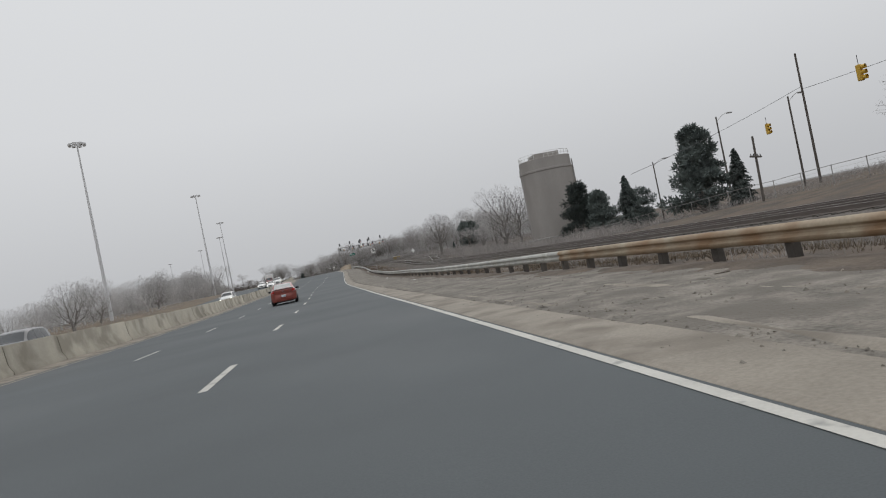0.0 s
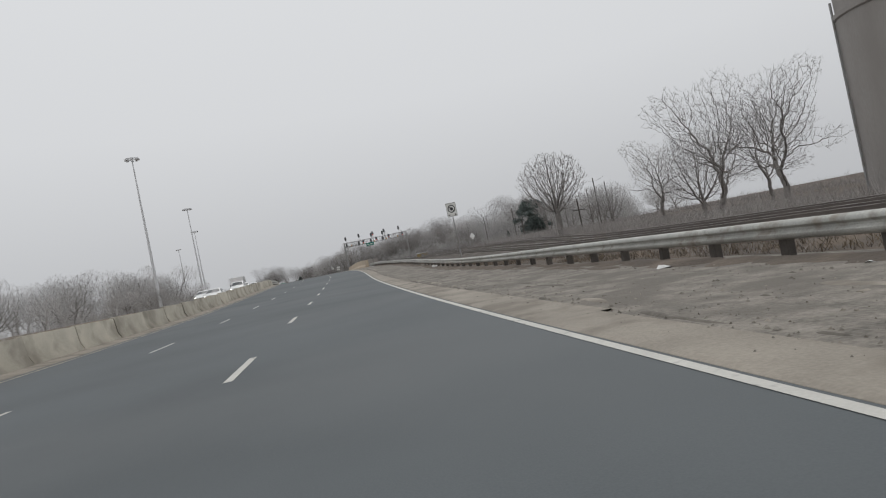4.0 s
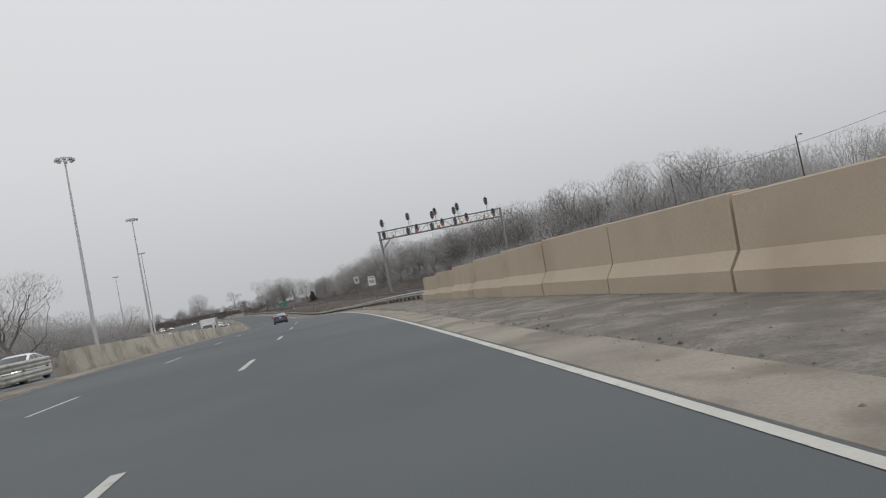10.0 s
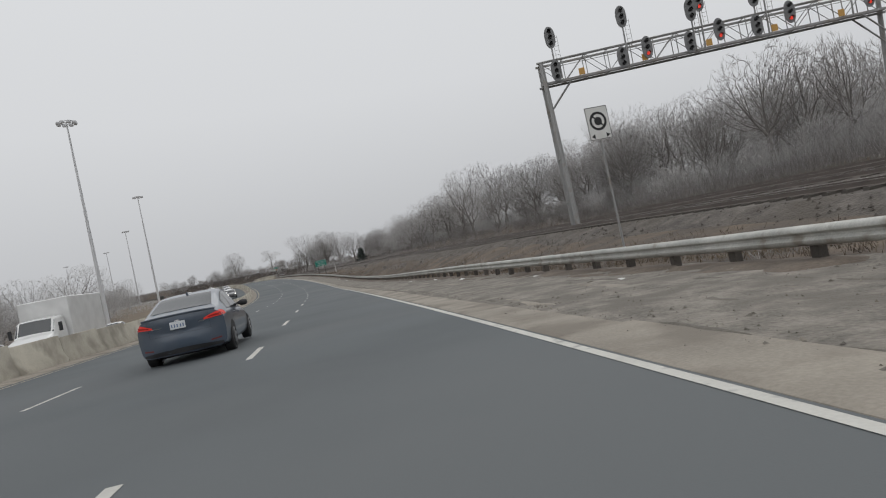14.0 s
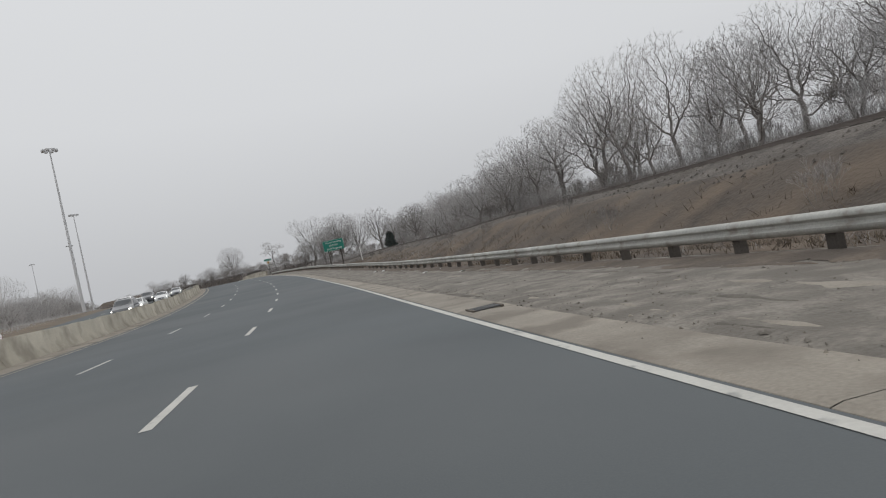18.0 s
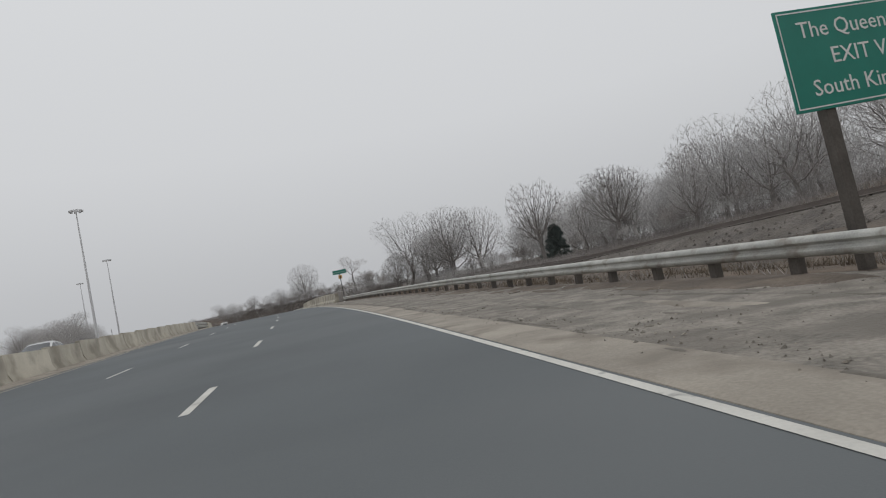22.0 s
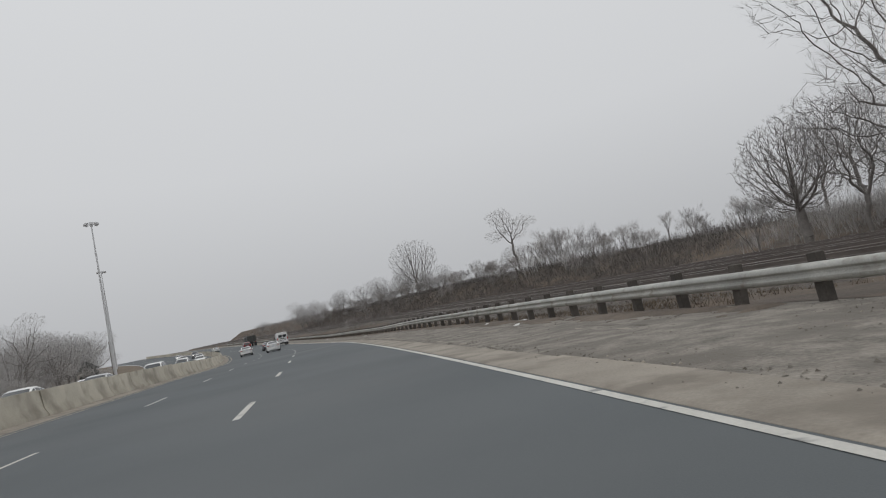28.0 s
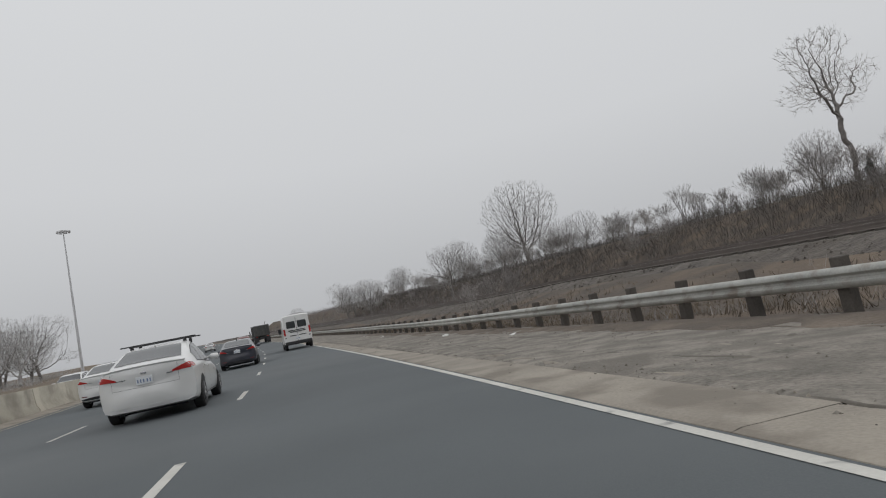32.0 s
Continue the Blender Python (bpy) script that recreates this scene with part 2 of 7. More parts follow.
BRUSH_DARK = material("dark_brush", (0.135, 0.121, 0.112), 0.95, var=0.3, scale=0.4, fine=5, bump=0, random_part=0.2)
# Palest twigs, for far trees: distance fog put into the base colour.
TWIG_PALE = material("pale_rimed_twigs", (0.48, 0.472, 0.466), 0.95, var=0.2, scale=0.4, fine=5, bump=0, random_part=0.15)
# Needle green greyed and lightened to look fogged.
NEEDLE = material("dark_needles", (0.10, 0.12, 0.112), 0.9, var=0.3, scale=0.8, fine=8, bump=0, random_part=0.2)
GREEN_SIGN = material("green_sign_sheet", (0.012, 0.20, 0.15), 0.45, var=0.06, scale=1.5, fine=10, bump=0)
WHITE_SIGN = material("white_sign_sheet", (0.72, 0.72, 0.70), 0.45, var=0.05, scale=2, fine=12, bump=0, stain=(0.55, 0.54, 0.5), stain_at=0.66, stain_scale=2)
BLACK_INK = material("black_sign_ink", (0.02, 0.02, 0.022), 0.6, var=0.1, bump=0)
YELLOW_SIGN = material("amber_sign_sheet", (0.55, 0.31, 0.08), 0.5, var=0.08, scale=3, fine=10, bump=0)
YELLOW_PAINT = material("yellow_signal_paint", (0.55, 0.34, 0.04), 0.5, var=0.1, scale=3, fine=10, bump=0)
SHED_YELLOW = material("faded_yellow_siding", (0.42, 0.31, 0.11), 0.8, var=0.15, scale=1, fine=10, bump=0.1, stain=(0.3, 0.23, 0.12), stain_at=0.55, stain_scale=0.8)
ROOF_GREY = material("grey_roofing", (0.30, 0.30, 0.29), 0.85, var=0.15, scale=1, fine=10, bump=0.2)
DARK_METAL = material("dark_metal", (0.085, 0.086, 0.088), 0.55, 0.3, var=0.2, scale=2, fine=20, bump=0)
# Black backboards turned grey in the base colour to imitate fog.
SIGNAL_GREY = material("faded_black_board", (0.21, 0.212, 0.215), 0.7, var=0.2, scale=2, fine=20, bump=0)
RED_LAMP = glowing("red_signal_lamp", (0.85, 0.06, 0.04), 0.7)
LITTER_WHITE = material("white_litter", (0.62, 0.62, 0.6), 0.7, var=0.1, scale=4, fine=30, bump=0.2)
LITTER_BROWN = material("dark_debris", (0.125, 0.107, 0.088), 0.9, var=0.3, scale=4, fine=30, bump=0.3)
LITTER_ORANGE = material("orange_scrap", (0.55, 0.14, 0.05), 0.7, var=0.1, bump=0)
WATER_GREY = material("far_lowland", (0.20, 0.20, 0.195), 0.9, var=0.15, scale=0.02, fine=0.5, bump=0)

TYRE = material("tyre_rubber", (0.022, 0.022, 0.023), 0.85, var=0.15, scale=5, fine=40, bump=0.1)
RIM = material("alloy_rim", (0.33, 0.33, 0.34), 0.35, 0.8, var=0.1, bump=0)
GLASS_DARK = material("car_glass", (0.045, 0.05, 0.054), 0.06, 0.0, var=0.05, bump=0, spec=0.9)
# Opaque glass; its base is lightened for the sky seen through the window.
GLASS_REAR = material("tinted_rear_glass", (0.10, 0.115, 0.12), 0.08, 0.0, var=0.08, scale=2, bump=0, spec=1.0, coat=0.8)
TAIL_DULL = material("dull_red_reflector", (0.16, 0.03, 0.03), 0.3, var=0.1, bump=0)
TRIM_BLACK = material("black_plastic_trim", (0.028, 0.028, 0.03), 0.6, var=0.1, bump=0)
TAIL_RED = material("red_tail_lens", (0.42, 0.02, 0.018), 0.2, var=0.05, bump=0, coat=0.5)
TAIL_LIT = glowing("lit_tail_lens", (0.55, 0.028, 0.018), 0.30)
LENS_CLEAR = material("clear_lens", (0.7, 0.72, 0.74), 0.15, var=0.05, bump=0, coat=0.6)
HEAD_LIT = glowing("lit_headlamp", (1.0, 0.96, 0.88), 3.0)
PLATE = material("licence_plate", (0.70, 0.72, 0.74), 0.4, var=0.04, bump=0)
PLATE_INK = material("plate_bars", (0.16, 0.22, 0.36), 0.5, var=0.05, bump=0)
CHROME = material("chrome", (0.6, 0.6, 0.62), 0.18, 1.0, var=0.05, bump=0)


def car_paint(name, c, dirt=0.35):
    low = tuple(0.75 * v + 0.25 * d for v, d in zip(c, (0.2, 0.18, 0.16)))
    return material(name, c, 0.30, 0.1, var=0.06, scale=1.2, fine=6, bump=0, stain=low, stain_at=0.62, stain_soft=0.2, stain_scale=1.5, coat=0.7)


PAINT_RED = car_paint("metallic_red_paint", (0.23, 0.047, 0.034))
PAINT_BLUE = car_paint("grey_blue_paint", (0.075, 0.10, 0.138))
PAINT_PEARL = car_paint("white_paint", (0.78, 0.78, 0.77))
PAINT_NAVY = car_paint("dark_navy_paint", (0.035, 0.038, 0.055))
PAINT_MAROON = car_paint("maroon_paint", (0.15, 0.022, 0.022))
PAINT_SILVER = car_paint("silver_paint", (0.42, 0.43, 0.44))
PAINT_GREY = car_paint("charcoal_paint", (0.11, 0.112, 0.118))
PAINT_DKGREEN = car_paint("dark_dump_body", (0.06, 0.062, 0.06))


# ---- mesh building ----
class Geo:
    """Collects vertices and faces for one mesh."""

    def __init__(self):
        self.v, self.f = [], []

    def add(self, verts, faces, m=None):
        o = len(self.v)
        self.v += [tuple(m @ Vector(p)) for p in verts] if m is not None else [tuple(p) for p in verts]
        self.f += [tuple(i + o for i in q) for q in faces]
        return self

    def box(self, x0, x1, y0, y1, z0, z1, m=None):
        return self.add([(x0, y0, z0), (x1, y0, z0), (x1, y1, z0), (x0, y1, z0), (x0, y0, z1), (x1, y0, z1), (x1, y1, z1), (x0, y1, z1)],
                        [(3, 2, 1, 0), (4, 5, 6, 7), (0, 1, 5, 4), (1, 2, 6, 5), (2, 3, 7, 6), (3, 0, 4, 7)], m)

    def cbox(self, x0, x1, y0, y1, z0, z1, c=0.02, m=None):
        """Box with chamfered edges."""
        def ring(i, z):
            a, b, d, e = x0 + i, x1 - i, y0 + i, y1 - i
            return [(a + c, d, z), (b - c, d, z), (b, d + c, z), (b, e - c, z), (b - c, e, z), (a + c, e, z), (a, e - c, z), (a, d + c, z)]
        return self.loft([ring(c, z0), ring(0, z0 + c), ring(0, z1 - c), ring(c, z1)], True, True, m)

    def loft(self, rings, cap=True, closed=True, m=None):
        n = len(rings[0])
        verts = [p for r in rings for p in r]
        faces = []
        for i in range(len(rings) - 1):
            for j in range(n if closed else n - 1):
                k = (j + 1) % n
                faces.append((i * n + j, i * n + k, (i + 1) * n + k, (i + 1) * n + j))
        if cap:
            faces.append(tuple(reversed(range(n))))
            faces.append(tuple(range((len(rings) - 1) * n, len(rings) * n)))
        return self.add(verts, faces, m)

    def tube(self, a, b, ra, rb, n=6, cap=False):
        a, b = Vector(a), Vector(b)
        d = (b - a)
        if d.length < 1e-6:
            return self
        d.normalize()
        u = d.orthogonal().normalized()
        w = d.cross(u)
        rings = []
        for p, r in ((a, ra), (b, rb)):
            rings.append([p + (u * math.cos(2 * math.pi * i / n) + w * math.sin(2 * math.pi * i / n)) * r for i in range(n)])
        return self.loft(rings, cap)

    def lathe(self, profile, n=20, m=None):
        """Turned round the x axis; profile of (x, r)."""
        rings = [[(x, r * math.cos(2 * math.pi * i / n), r * math.sin(2 * math.pi * i / n)) for i in range(n)] for x, r in profile]
        return self.loft(rings, True, True, m)

    def mesh(self, name, mat, smooth=None):
        me = bpy.data.meshes.new(name)
        me.from_pydata(self.v, [], self.f)
        me.materials.append(mat)
        if smooth:
            me.polygons.foreach_set("use_smooth", [True] * len(me.polygons))
            me.set_sharp_from_angle(angle=radians(smooth))
        me.update()
        return me


def part(name, geo, mat, parent, label="", smooth=None, kind=""):
    ob = new(name, geo.mesh(name, mat, smooth) if isinstance(geo, Geo) else geo)
    ob.parent = parent
    return tagged(ob, label, kind=kind)


def thing(name, label, category, group="", kind=""):
    return tagged(new(name), label, category, group, kind)


def piece(name, mesh, parent, m):
    ob = new(name, mesh)
    ob.parent = parent
    ob.matrix_basis = m
    return ob


def strip(geo, s0, s1, edges, step=3.0, bumpy=0.0):
    """A band of ground along the road; edges: (l, h) pairs or functions of s."""
    n = max(1, int(round((s1 - s0) / step)))
    rows = []
    for i in range(n + 1):
        s = s0 + (s1 - s0) * i / n
        row = []
        for e in edges:
            l, h = e(s) if callable(e) else e
            p = spot(s, l, h)
            if bumpy:
                p.z += bumpy * noise.noise((p.x * 0.45, p.y * 0.45, l))
            row.append(p)
        rows.append(row)
    geo.loft(rows, False, False)
    return geo


def lettering(text, size, mat, parent, m, align="CENTER", name="lettering"):
    cu = bpy.data.curves.new("text", "FONT")
    cu.body, cu.size, cu.align_x, cu.align_y, cu.extrude = text, size, align, "CENTER", 0.003
    cu.resolution_u = 2
    ob = bpy.data.objects.new("text", cu)
    scene.collection.objects.link(ob)
    dg = bpy.context.evaluated_depsgraph_get()
    me = bpy.data.meshes.new_from_object(ob.evaluated_get(dg))
    bpy.data.objects.remove(ob)
    bpy.data.curves.remove(cu)
    me.name = name
    me.materials.clear()
    me.materials.append(mat)
    o = new(name, me)
    o.parent = parent
    o.matrix_basis = m
    return o


# ---- ground and road ----
S0, S1 = -75.0, 900.0
TRACK_S = (-80, 60, 120, 180, 212, 236, 250, 262, 274, 288, 308, 330, 350, 376, 392, 410, 424, 450, 475, 500, 530, 565, 586, 600, 614, 640, 720, 900)
TRACK_H = (0.2, 0.0, -0.3, -0.2, -0.1, 0.05, 0.25, 0.55, 0.9, 1.3, 1.7, 1.95, 2.15, 2.15, 1.6, 1.3, 1.05, -0.05, -0.4, -0.35, 0.0, 0.08, 0.35, 0.6, 1.0, 1.35, 0.8, 0.3)
HILL_S = (-80, 30, 55, 78, 100, 160, 205, 225, 260, 300, 380, 430, 470, 500, 530, 556, 590, 640, 680, 760, 900)
HILL_H = (1.7, 1.6, 0.3, -1.2, -1.8, -1.8, -1.5, -0.9, 0.7, 2.0, 3.6, 2.6, 0.2, -0.5, -0.4, 0.2, 2.4, 4.2, 4.6, 4.2, 4.0)


def track_h(s):
    return float(np.interp(s, TRACK_S, TRACK_H))


def bed_h(s, l):
    """Height of the railway bed, canted towards the inside of the curve."""
    cant = float(np.interp(s, (200, 228, 260, 300, 340, 580, 600, 640), (0.0, 0.045, 0.04, 0.02, 0.0, 0.0, 0.02, 0.01)))
    return track_h(s) + cant * (l - 23.5)


def hill_h(s):
    return float(np.interp(s, HILL_S, HILL_H))


def left_edge(s):
    return -10.4


def bed_edge(s):
    """Far side of the railway, which widens towards the signal gantry."""
    return float(np.interp(s, (120, 205), (22.4, 33.0)))


def land(s, l):
    """Height of the ground over the asphalt beside the road."""
    if l > 2.0:
        ls = (2.0, 2.9, 3.1, 7.2, 9.5, 13.0, 15.0, bed_edge(s), bed_edge(s) + 3.0, 44.0, 60.0, 90.0, 400.0)
        g = hill_h(s)
        lo, hi = bed_h(s, 15.0), bed_h(s, bed_edge(s))
        hs = (-0.01, -0.02, -0.02, -0.17, -0.25, lo - 0.75, lo - 0.32, hi - 0.32, hi - 0.7, g, g + 0.4, g - 0.4, g - 3)
    else:
        ls = (-400.0, -90.0, -45.0, -30.0, -27.5, -26.0, -11.0, -10.0, 2.0)
        hs = (-1.0, -0.4, 0.2, 0.1, -0.1, -0.08, -0.08, -0.02, -0.01)
    return float(np.interp(l, ls, hs))


def ground_h(s, l):
    return land(s, l) + (0.10 * noise.noise((s * 0.2, l * 0.2, 3.0)) + 0.25 * noise.noise((s * 0.05, l * 0.06, 1.0)) if (l > 9 or l < -32) else 0)


far = tagged(new("far_ground", Geo().box(-2600, 2600, -2300, 3300, -9.5, -7.0).mesh("far_ground", WATER_GREY)), "dull grey lowland out to the horizon", "ground", kind="structure")

g = Geo()
cols = [7.6, 8.5, 9.5, 10.5, 11.5, 13.0, 14.2, 22.2, 25.4, 29, 33.5, 36, 38, 41, 44, 48, 53, 60, 70, 90, 130, 200, 400]
rows = []
s = S0
while s <= S1:
    rows.append([spot(s, l, ground_h(s, l) - (0.06 if 14.0 < l < bed_edge(s) + 1.0 else 0)) for l in cols])
    s += 2.5
g.loft(rows, False, False)
ground = tagged(new("ground", g.mesh("ground", SOIL, 60)), "brown muddy verge and embankment with dead grass", "ground", kind="structure")
g = Geo()
cols = [-400, -200, -120, -90, -70, -55, -45, -38, -33, -29, -26.6]
rows = []
s = S0
while s <= S1:
    rows.append([spot(s, l, ground_h(s, l) - (0.1 if l > -27 else 0)) for l in cols])
    s += 5
g.loft(rows, False, False)
ground_left = tagged(new("ground_south", g.mesh("ground_south", GRASS_DRY, 60)), "flat dead-grass parkland beyond the far carriageway", "ground", kind="structure")

road = tagged(new("road", strip(Geo(), S0, S1, [(-9.3, 0.0), (-5.2, 0.0), (-1.5, 0.0), (2.14, 0.0), (2.16, -0.10)], 2.5).mesh("road", ASPHALT)), "dark grey three-lane asphalt carriageway", "road", kind="structure")
road_far = tagged(new("road_opposite", strip(Geo(), S0, S1, [(-26.6, -0.05), (-19, -0.05), (-11.3, -0.05)], 3).mesh("road_opposite", ASPHALT)), "dark grey opposite asphalt carriageway", "road", kind="structure")

# painted lines
edge = Geo()
strip(edge, S0, S1, [(2.005, 0.005), (2.10, 0.005)], 2.5)
part("edge_line", edge, PAINT_WHITE, road, "solid white edge line")
edge = Geo()
strip(edge, S0, S1, [(-8.98, 0.005), (-8.86, 0.005)], 2.5)
part("edge_line", edge, PAINT_WORN, road, "worn yellowish edge line")


DASH_AT = (0, 45, 117, 135, 154, 180, 200, 212, 228, 246, 264, 325, 342, 378, 390, 404, 423, 442, 460, 480, 513, 520, 640)
DASH_SHIFT = (0.1, 0.5, -0.1, -0.5, 1.0, 1.3, 1.0, 2.0, 2.6, 2.4, 1.8, 0.5, -0.4, -0.6, -1.3, -1.1, -0.6, 0.1, 0.9, 2.2, 3.0, -0.2, 0.1)


def dash_starts():
    """Painted dashes every nine metres or so; the painter's spacing drifts along the road."""
    out = []
    s = -2.17 - 63
    while s < 880:
        if not 515 < s < 519:
            out.append(s)
        s += 9.0
        if 515 < s < 524:
            s += 3.2
    return [s + float(np.interp(s, DASH_AT, DASH_SHIFT)) for s in out]


for s in dash_starts():
    for l, wid in ((-1.5, 0.115), (-4.98, 0.10)):
        a, b = s + 0.75 + random.uniform(-0.1, 0.1), s + 3.0 + random.uniform(-0.1, 0.1)
        if s < 690:
            part("lane_dash", strip(Geo(), a, b, [(l - wid / 2, 0.004), (l + wid / 2, 0.004)], 1.0), PAINT_WHITE, road)
rest = Geo()
for s in dash_starts():
    for l in ((-15.2, -18.9, -22.6) if s < 690 else (-1.5, -4.98, -15.2, -18.9, -22.6)):
        strip(rest, s, s + 3, [(l - 0.06, 0.005 if l > -10 else -0.045), (l + 0.06, 0.005 if l > -10 else -0.045)], 1.5)
part("far_dashes", rest, PAINT_WHITE, road_far, kind="stuff")

# gutter slabs and gritty shoulder on the right
gutter = thing("gutter", "dirty tan concrete gutter slabs along the shoulder", "gutter", kind="structure")
s = -60.0
while s < 700:
    n = random.uniform(5.6, 6.4)
    w = random.uniform(2.88, 3.02)
    part("slab", strip(Geo(), s + 0.004, s + n - 0.004, [(2.125, -0.06), (2.15, 0.0), (2.22, 0.012), (w - 0.04, -0.006), (w, -0.03), (w + 0.03, -0.12)], 2.0, 0.006), GUTTER, gutter)
    s += n
shoulder = Geo()


def drift(k):
    return lambda s: (k[0] + 0.10 * noise.noise((s * 0.3, k[0], 5.0)), k[1] + 0.025 * noise.noise((s * 0.5, k[0] * 2, 2.0)) + 0.02 * noise.noise((s * 1.7, k[0] * 3, 7.0)))


strip(shoulder, S0, S1, [(2.2, -0.10), (2.5, -0.055), drift((2.92, -0.028)), drift((3.15, -0.02)), drift((3.6, -0.035)), drift((4.2, -0.055)), drift((4.9, -0.075)), drift((5.6, -0.10)), drift((6.3, -0.13)), drift((6.8, -0.14)), drift((7.2, -0.15)), (7.7, -0.20)], 0.9)
tagged(new("shoulder", shoulder.mesh("shoulder", GRIT, 60)), "gritty grey-brown paved shoulder with dirt", "shoulder", kind="structure")
def ragged(s0, s1, centre, half, seed, lift, cut, step=0.22, reach=0.9):
    """Uneven ribbons of dirt along the shoulder that thicken, taper and break off."""
    geo = Geo()
    row = []

    def low(x):
        return float(np.interp(x, (2.3, 2.9, 3.15, 4.2, 5.6, 7.2, 7.7), (0.013, -0.004, -0.012, -0.045, -0.09, -0.14, -0.19)))

    def close(s, c):
        if len(row) > 1:
            row.append([spot(s, c, low(c) - 0.06)] * 4)
            geo.loft(row, False, False)
        row.clear()

    for i in range(int((s1 - s0) / step) + 1):
        s = s0 + i * step
        on = half * (1.1 * noise.noise((s * 0.31, seed, 0.0)) + 1.1 * noise.noise((s * 1.3, seed, 4.0)) + 0.5 * noise.noise((s * 3.7, seed, 9.0)) + cut)
        on = min(on, half * 1.3)
        c = centre + reach * 0.25 * noise.noise((s * 0.15, seed, 8.0)) + 0.10 * noise.noise((s * 1.1, seed, 2.0)) + 0.05 * noise.noise((s * 3.1, seed, 5.0))
        if on > 0.012 and not (180 < s < 224 or 492 < s < 541):
            if not row:
                row.append([spot(s - step, c, low(c) - 0.06)] * 4)
            e = [c - on, c - on * 0.35 + 0.3 * on * noise.noise((s * 2.3, seed, 1.0)), c + on * 0.4, c + on * (0.7 + 0.6 * abs(noise.noise((s * 1.3, seed, 6.0))))]
            up = lift * min(1.0, (on - 0.012) / (0.5 * half)) - 0.012
            row.append([spot(s, e[0], low(e[0]) - 0.02), spot(s, e[1], low(e[1]) + up), spot(s, e[2], low(e[2]) + up * 0.8), spot(s, e[3], low(e[3]) - 0.03)])
        else:
            close(s, c)
    close(s1, centre)
    return geo


for centre, half, seed, lift, cut, mat, lab in ((3.02, 0.09, 1.5, 0.018, -0.05, DIRT_DARK, "dark eroded joint beside the gutter"), (3.28, 0.14, 7.5, 0.026, -0.12, GUTTER, "broken concrete edge along the gutter"),
                                                (4.1, 0.16, 11.5, 0.014, -0.22, DIRT_DARK, "dark dirt ridge on the shoulder"), (4.9, 0.22, 17.5, 0.014, -0.20, GUTTER, "pale dust ridge on the shoulder"),
                                                (6.15, 0.34, 23.5, 0.022, 0.0, DIRT_BROWN, "brown silt drift on the shoulder"), (6.85, 0.62, 31.5, 0.05, 0.85, DIRT_BROWN, "brown silt and dead leaves under the guard rail"), (5.5, 0.18, 41.5, 0.014, -0.2, DIRT_DARK, "dark dirt ridge on the shoulder")):
    tagged(new("dirt_ridge", ragged(-20, 660, centre, half, seed, lift, cut).mesh("dirt_ridge", mat, 60)), lab, "dirt", kind="stuff")
left_sh = Geo()
strip(left_sh, S0, S1, [(-9.3, -0.02), (-9.32, 0.02), (-9.8, 0.05), (-10.1, 0.08), (-11.4, 0.06)], 3)
tagged(new("shoulder_south", left_sh.mesh("shoulder_south", GUTTER, 60)), "dirty concrete strip along the median barrier", "shoulder", kind="structure")

# ---- guard rails ----
W_BEAM = [(0.0, -0.155), (-0.035, -0.145), (-0.083, -0.10), (-0.083, -0.06), (-0.03, -0.018), (-0.03, 0.018), (-0.083, 0.06), (-0.083, 0.10), (-0.035, 0.145), (0.0, 0.155)]


def beam_mesh(length, mat, sag):
    geo = Geo()
    n = 6
    rows = []
    for i in range(n + 1):
        y = -0.04 + (length + 0.08) * i / n
        dx = sag * math.sin(math.pi * i / n)
        rows.append([(x + dx, y, z) for x, z in W_BEAM] + [(x + dx + 0.006, y, z) for x, z in reversed(W_BEAM)])
    geo.loft(rows, True, True)
    return geo.mesh("beam", mat, 50)


BEAMS = [beam_mesh(3.81, GALV, d) for d in (0.0, 0.02, -0.03)] + [beam_mesh(3.81, GALV_RUST, 0.02)]
POST = Geo().cbox(0.03, 0.19, -0.09, 0.09, -0.55, 0.12, 0.015).mesh("post", POST_WOOD)
POST_TALL = Geo().cbox(0.03, 0.21, -0.10, 0.10, -0.60, 0.30, 0.015).mesh("post", POST_WOOD)
BOLT = Geo().lathe([(-0.052, 0.004), (-0.052, 0.018), (-0.032, 0.02)], 8).mesh("bolt", STEEL_GREY)


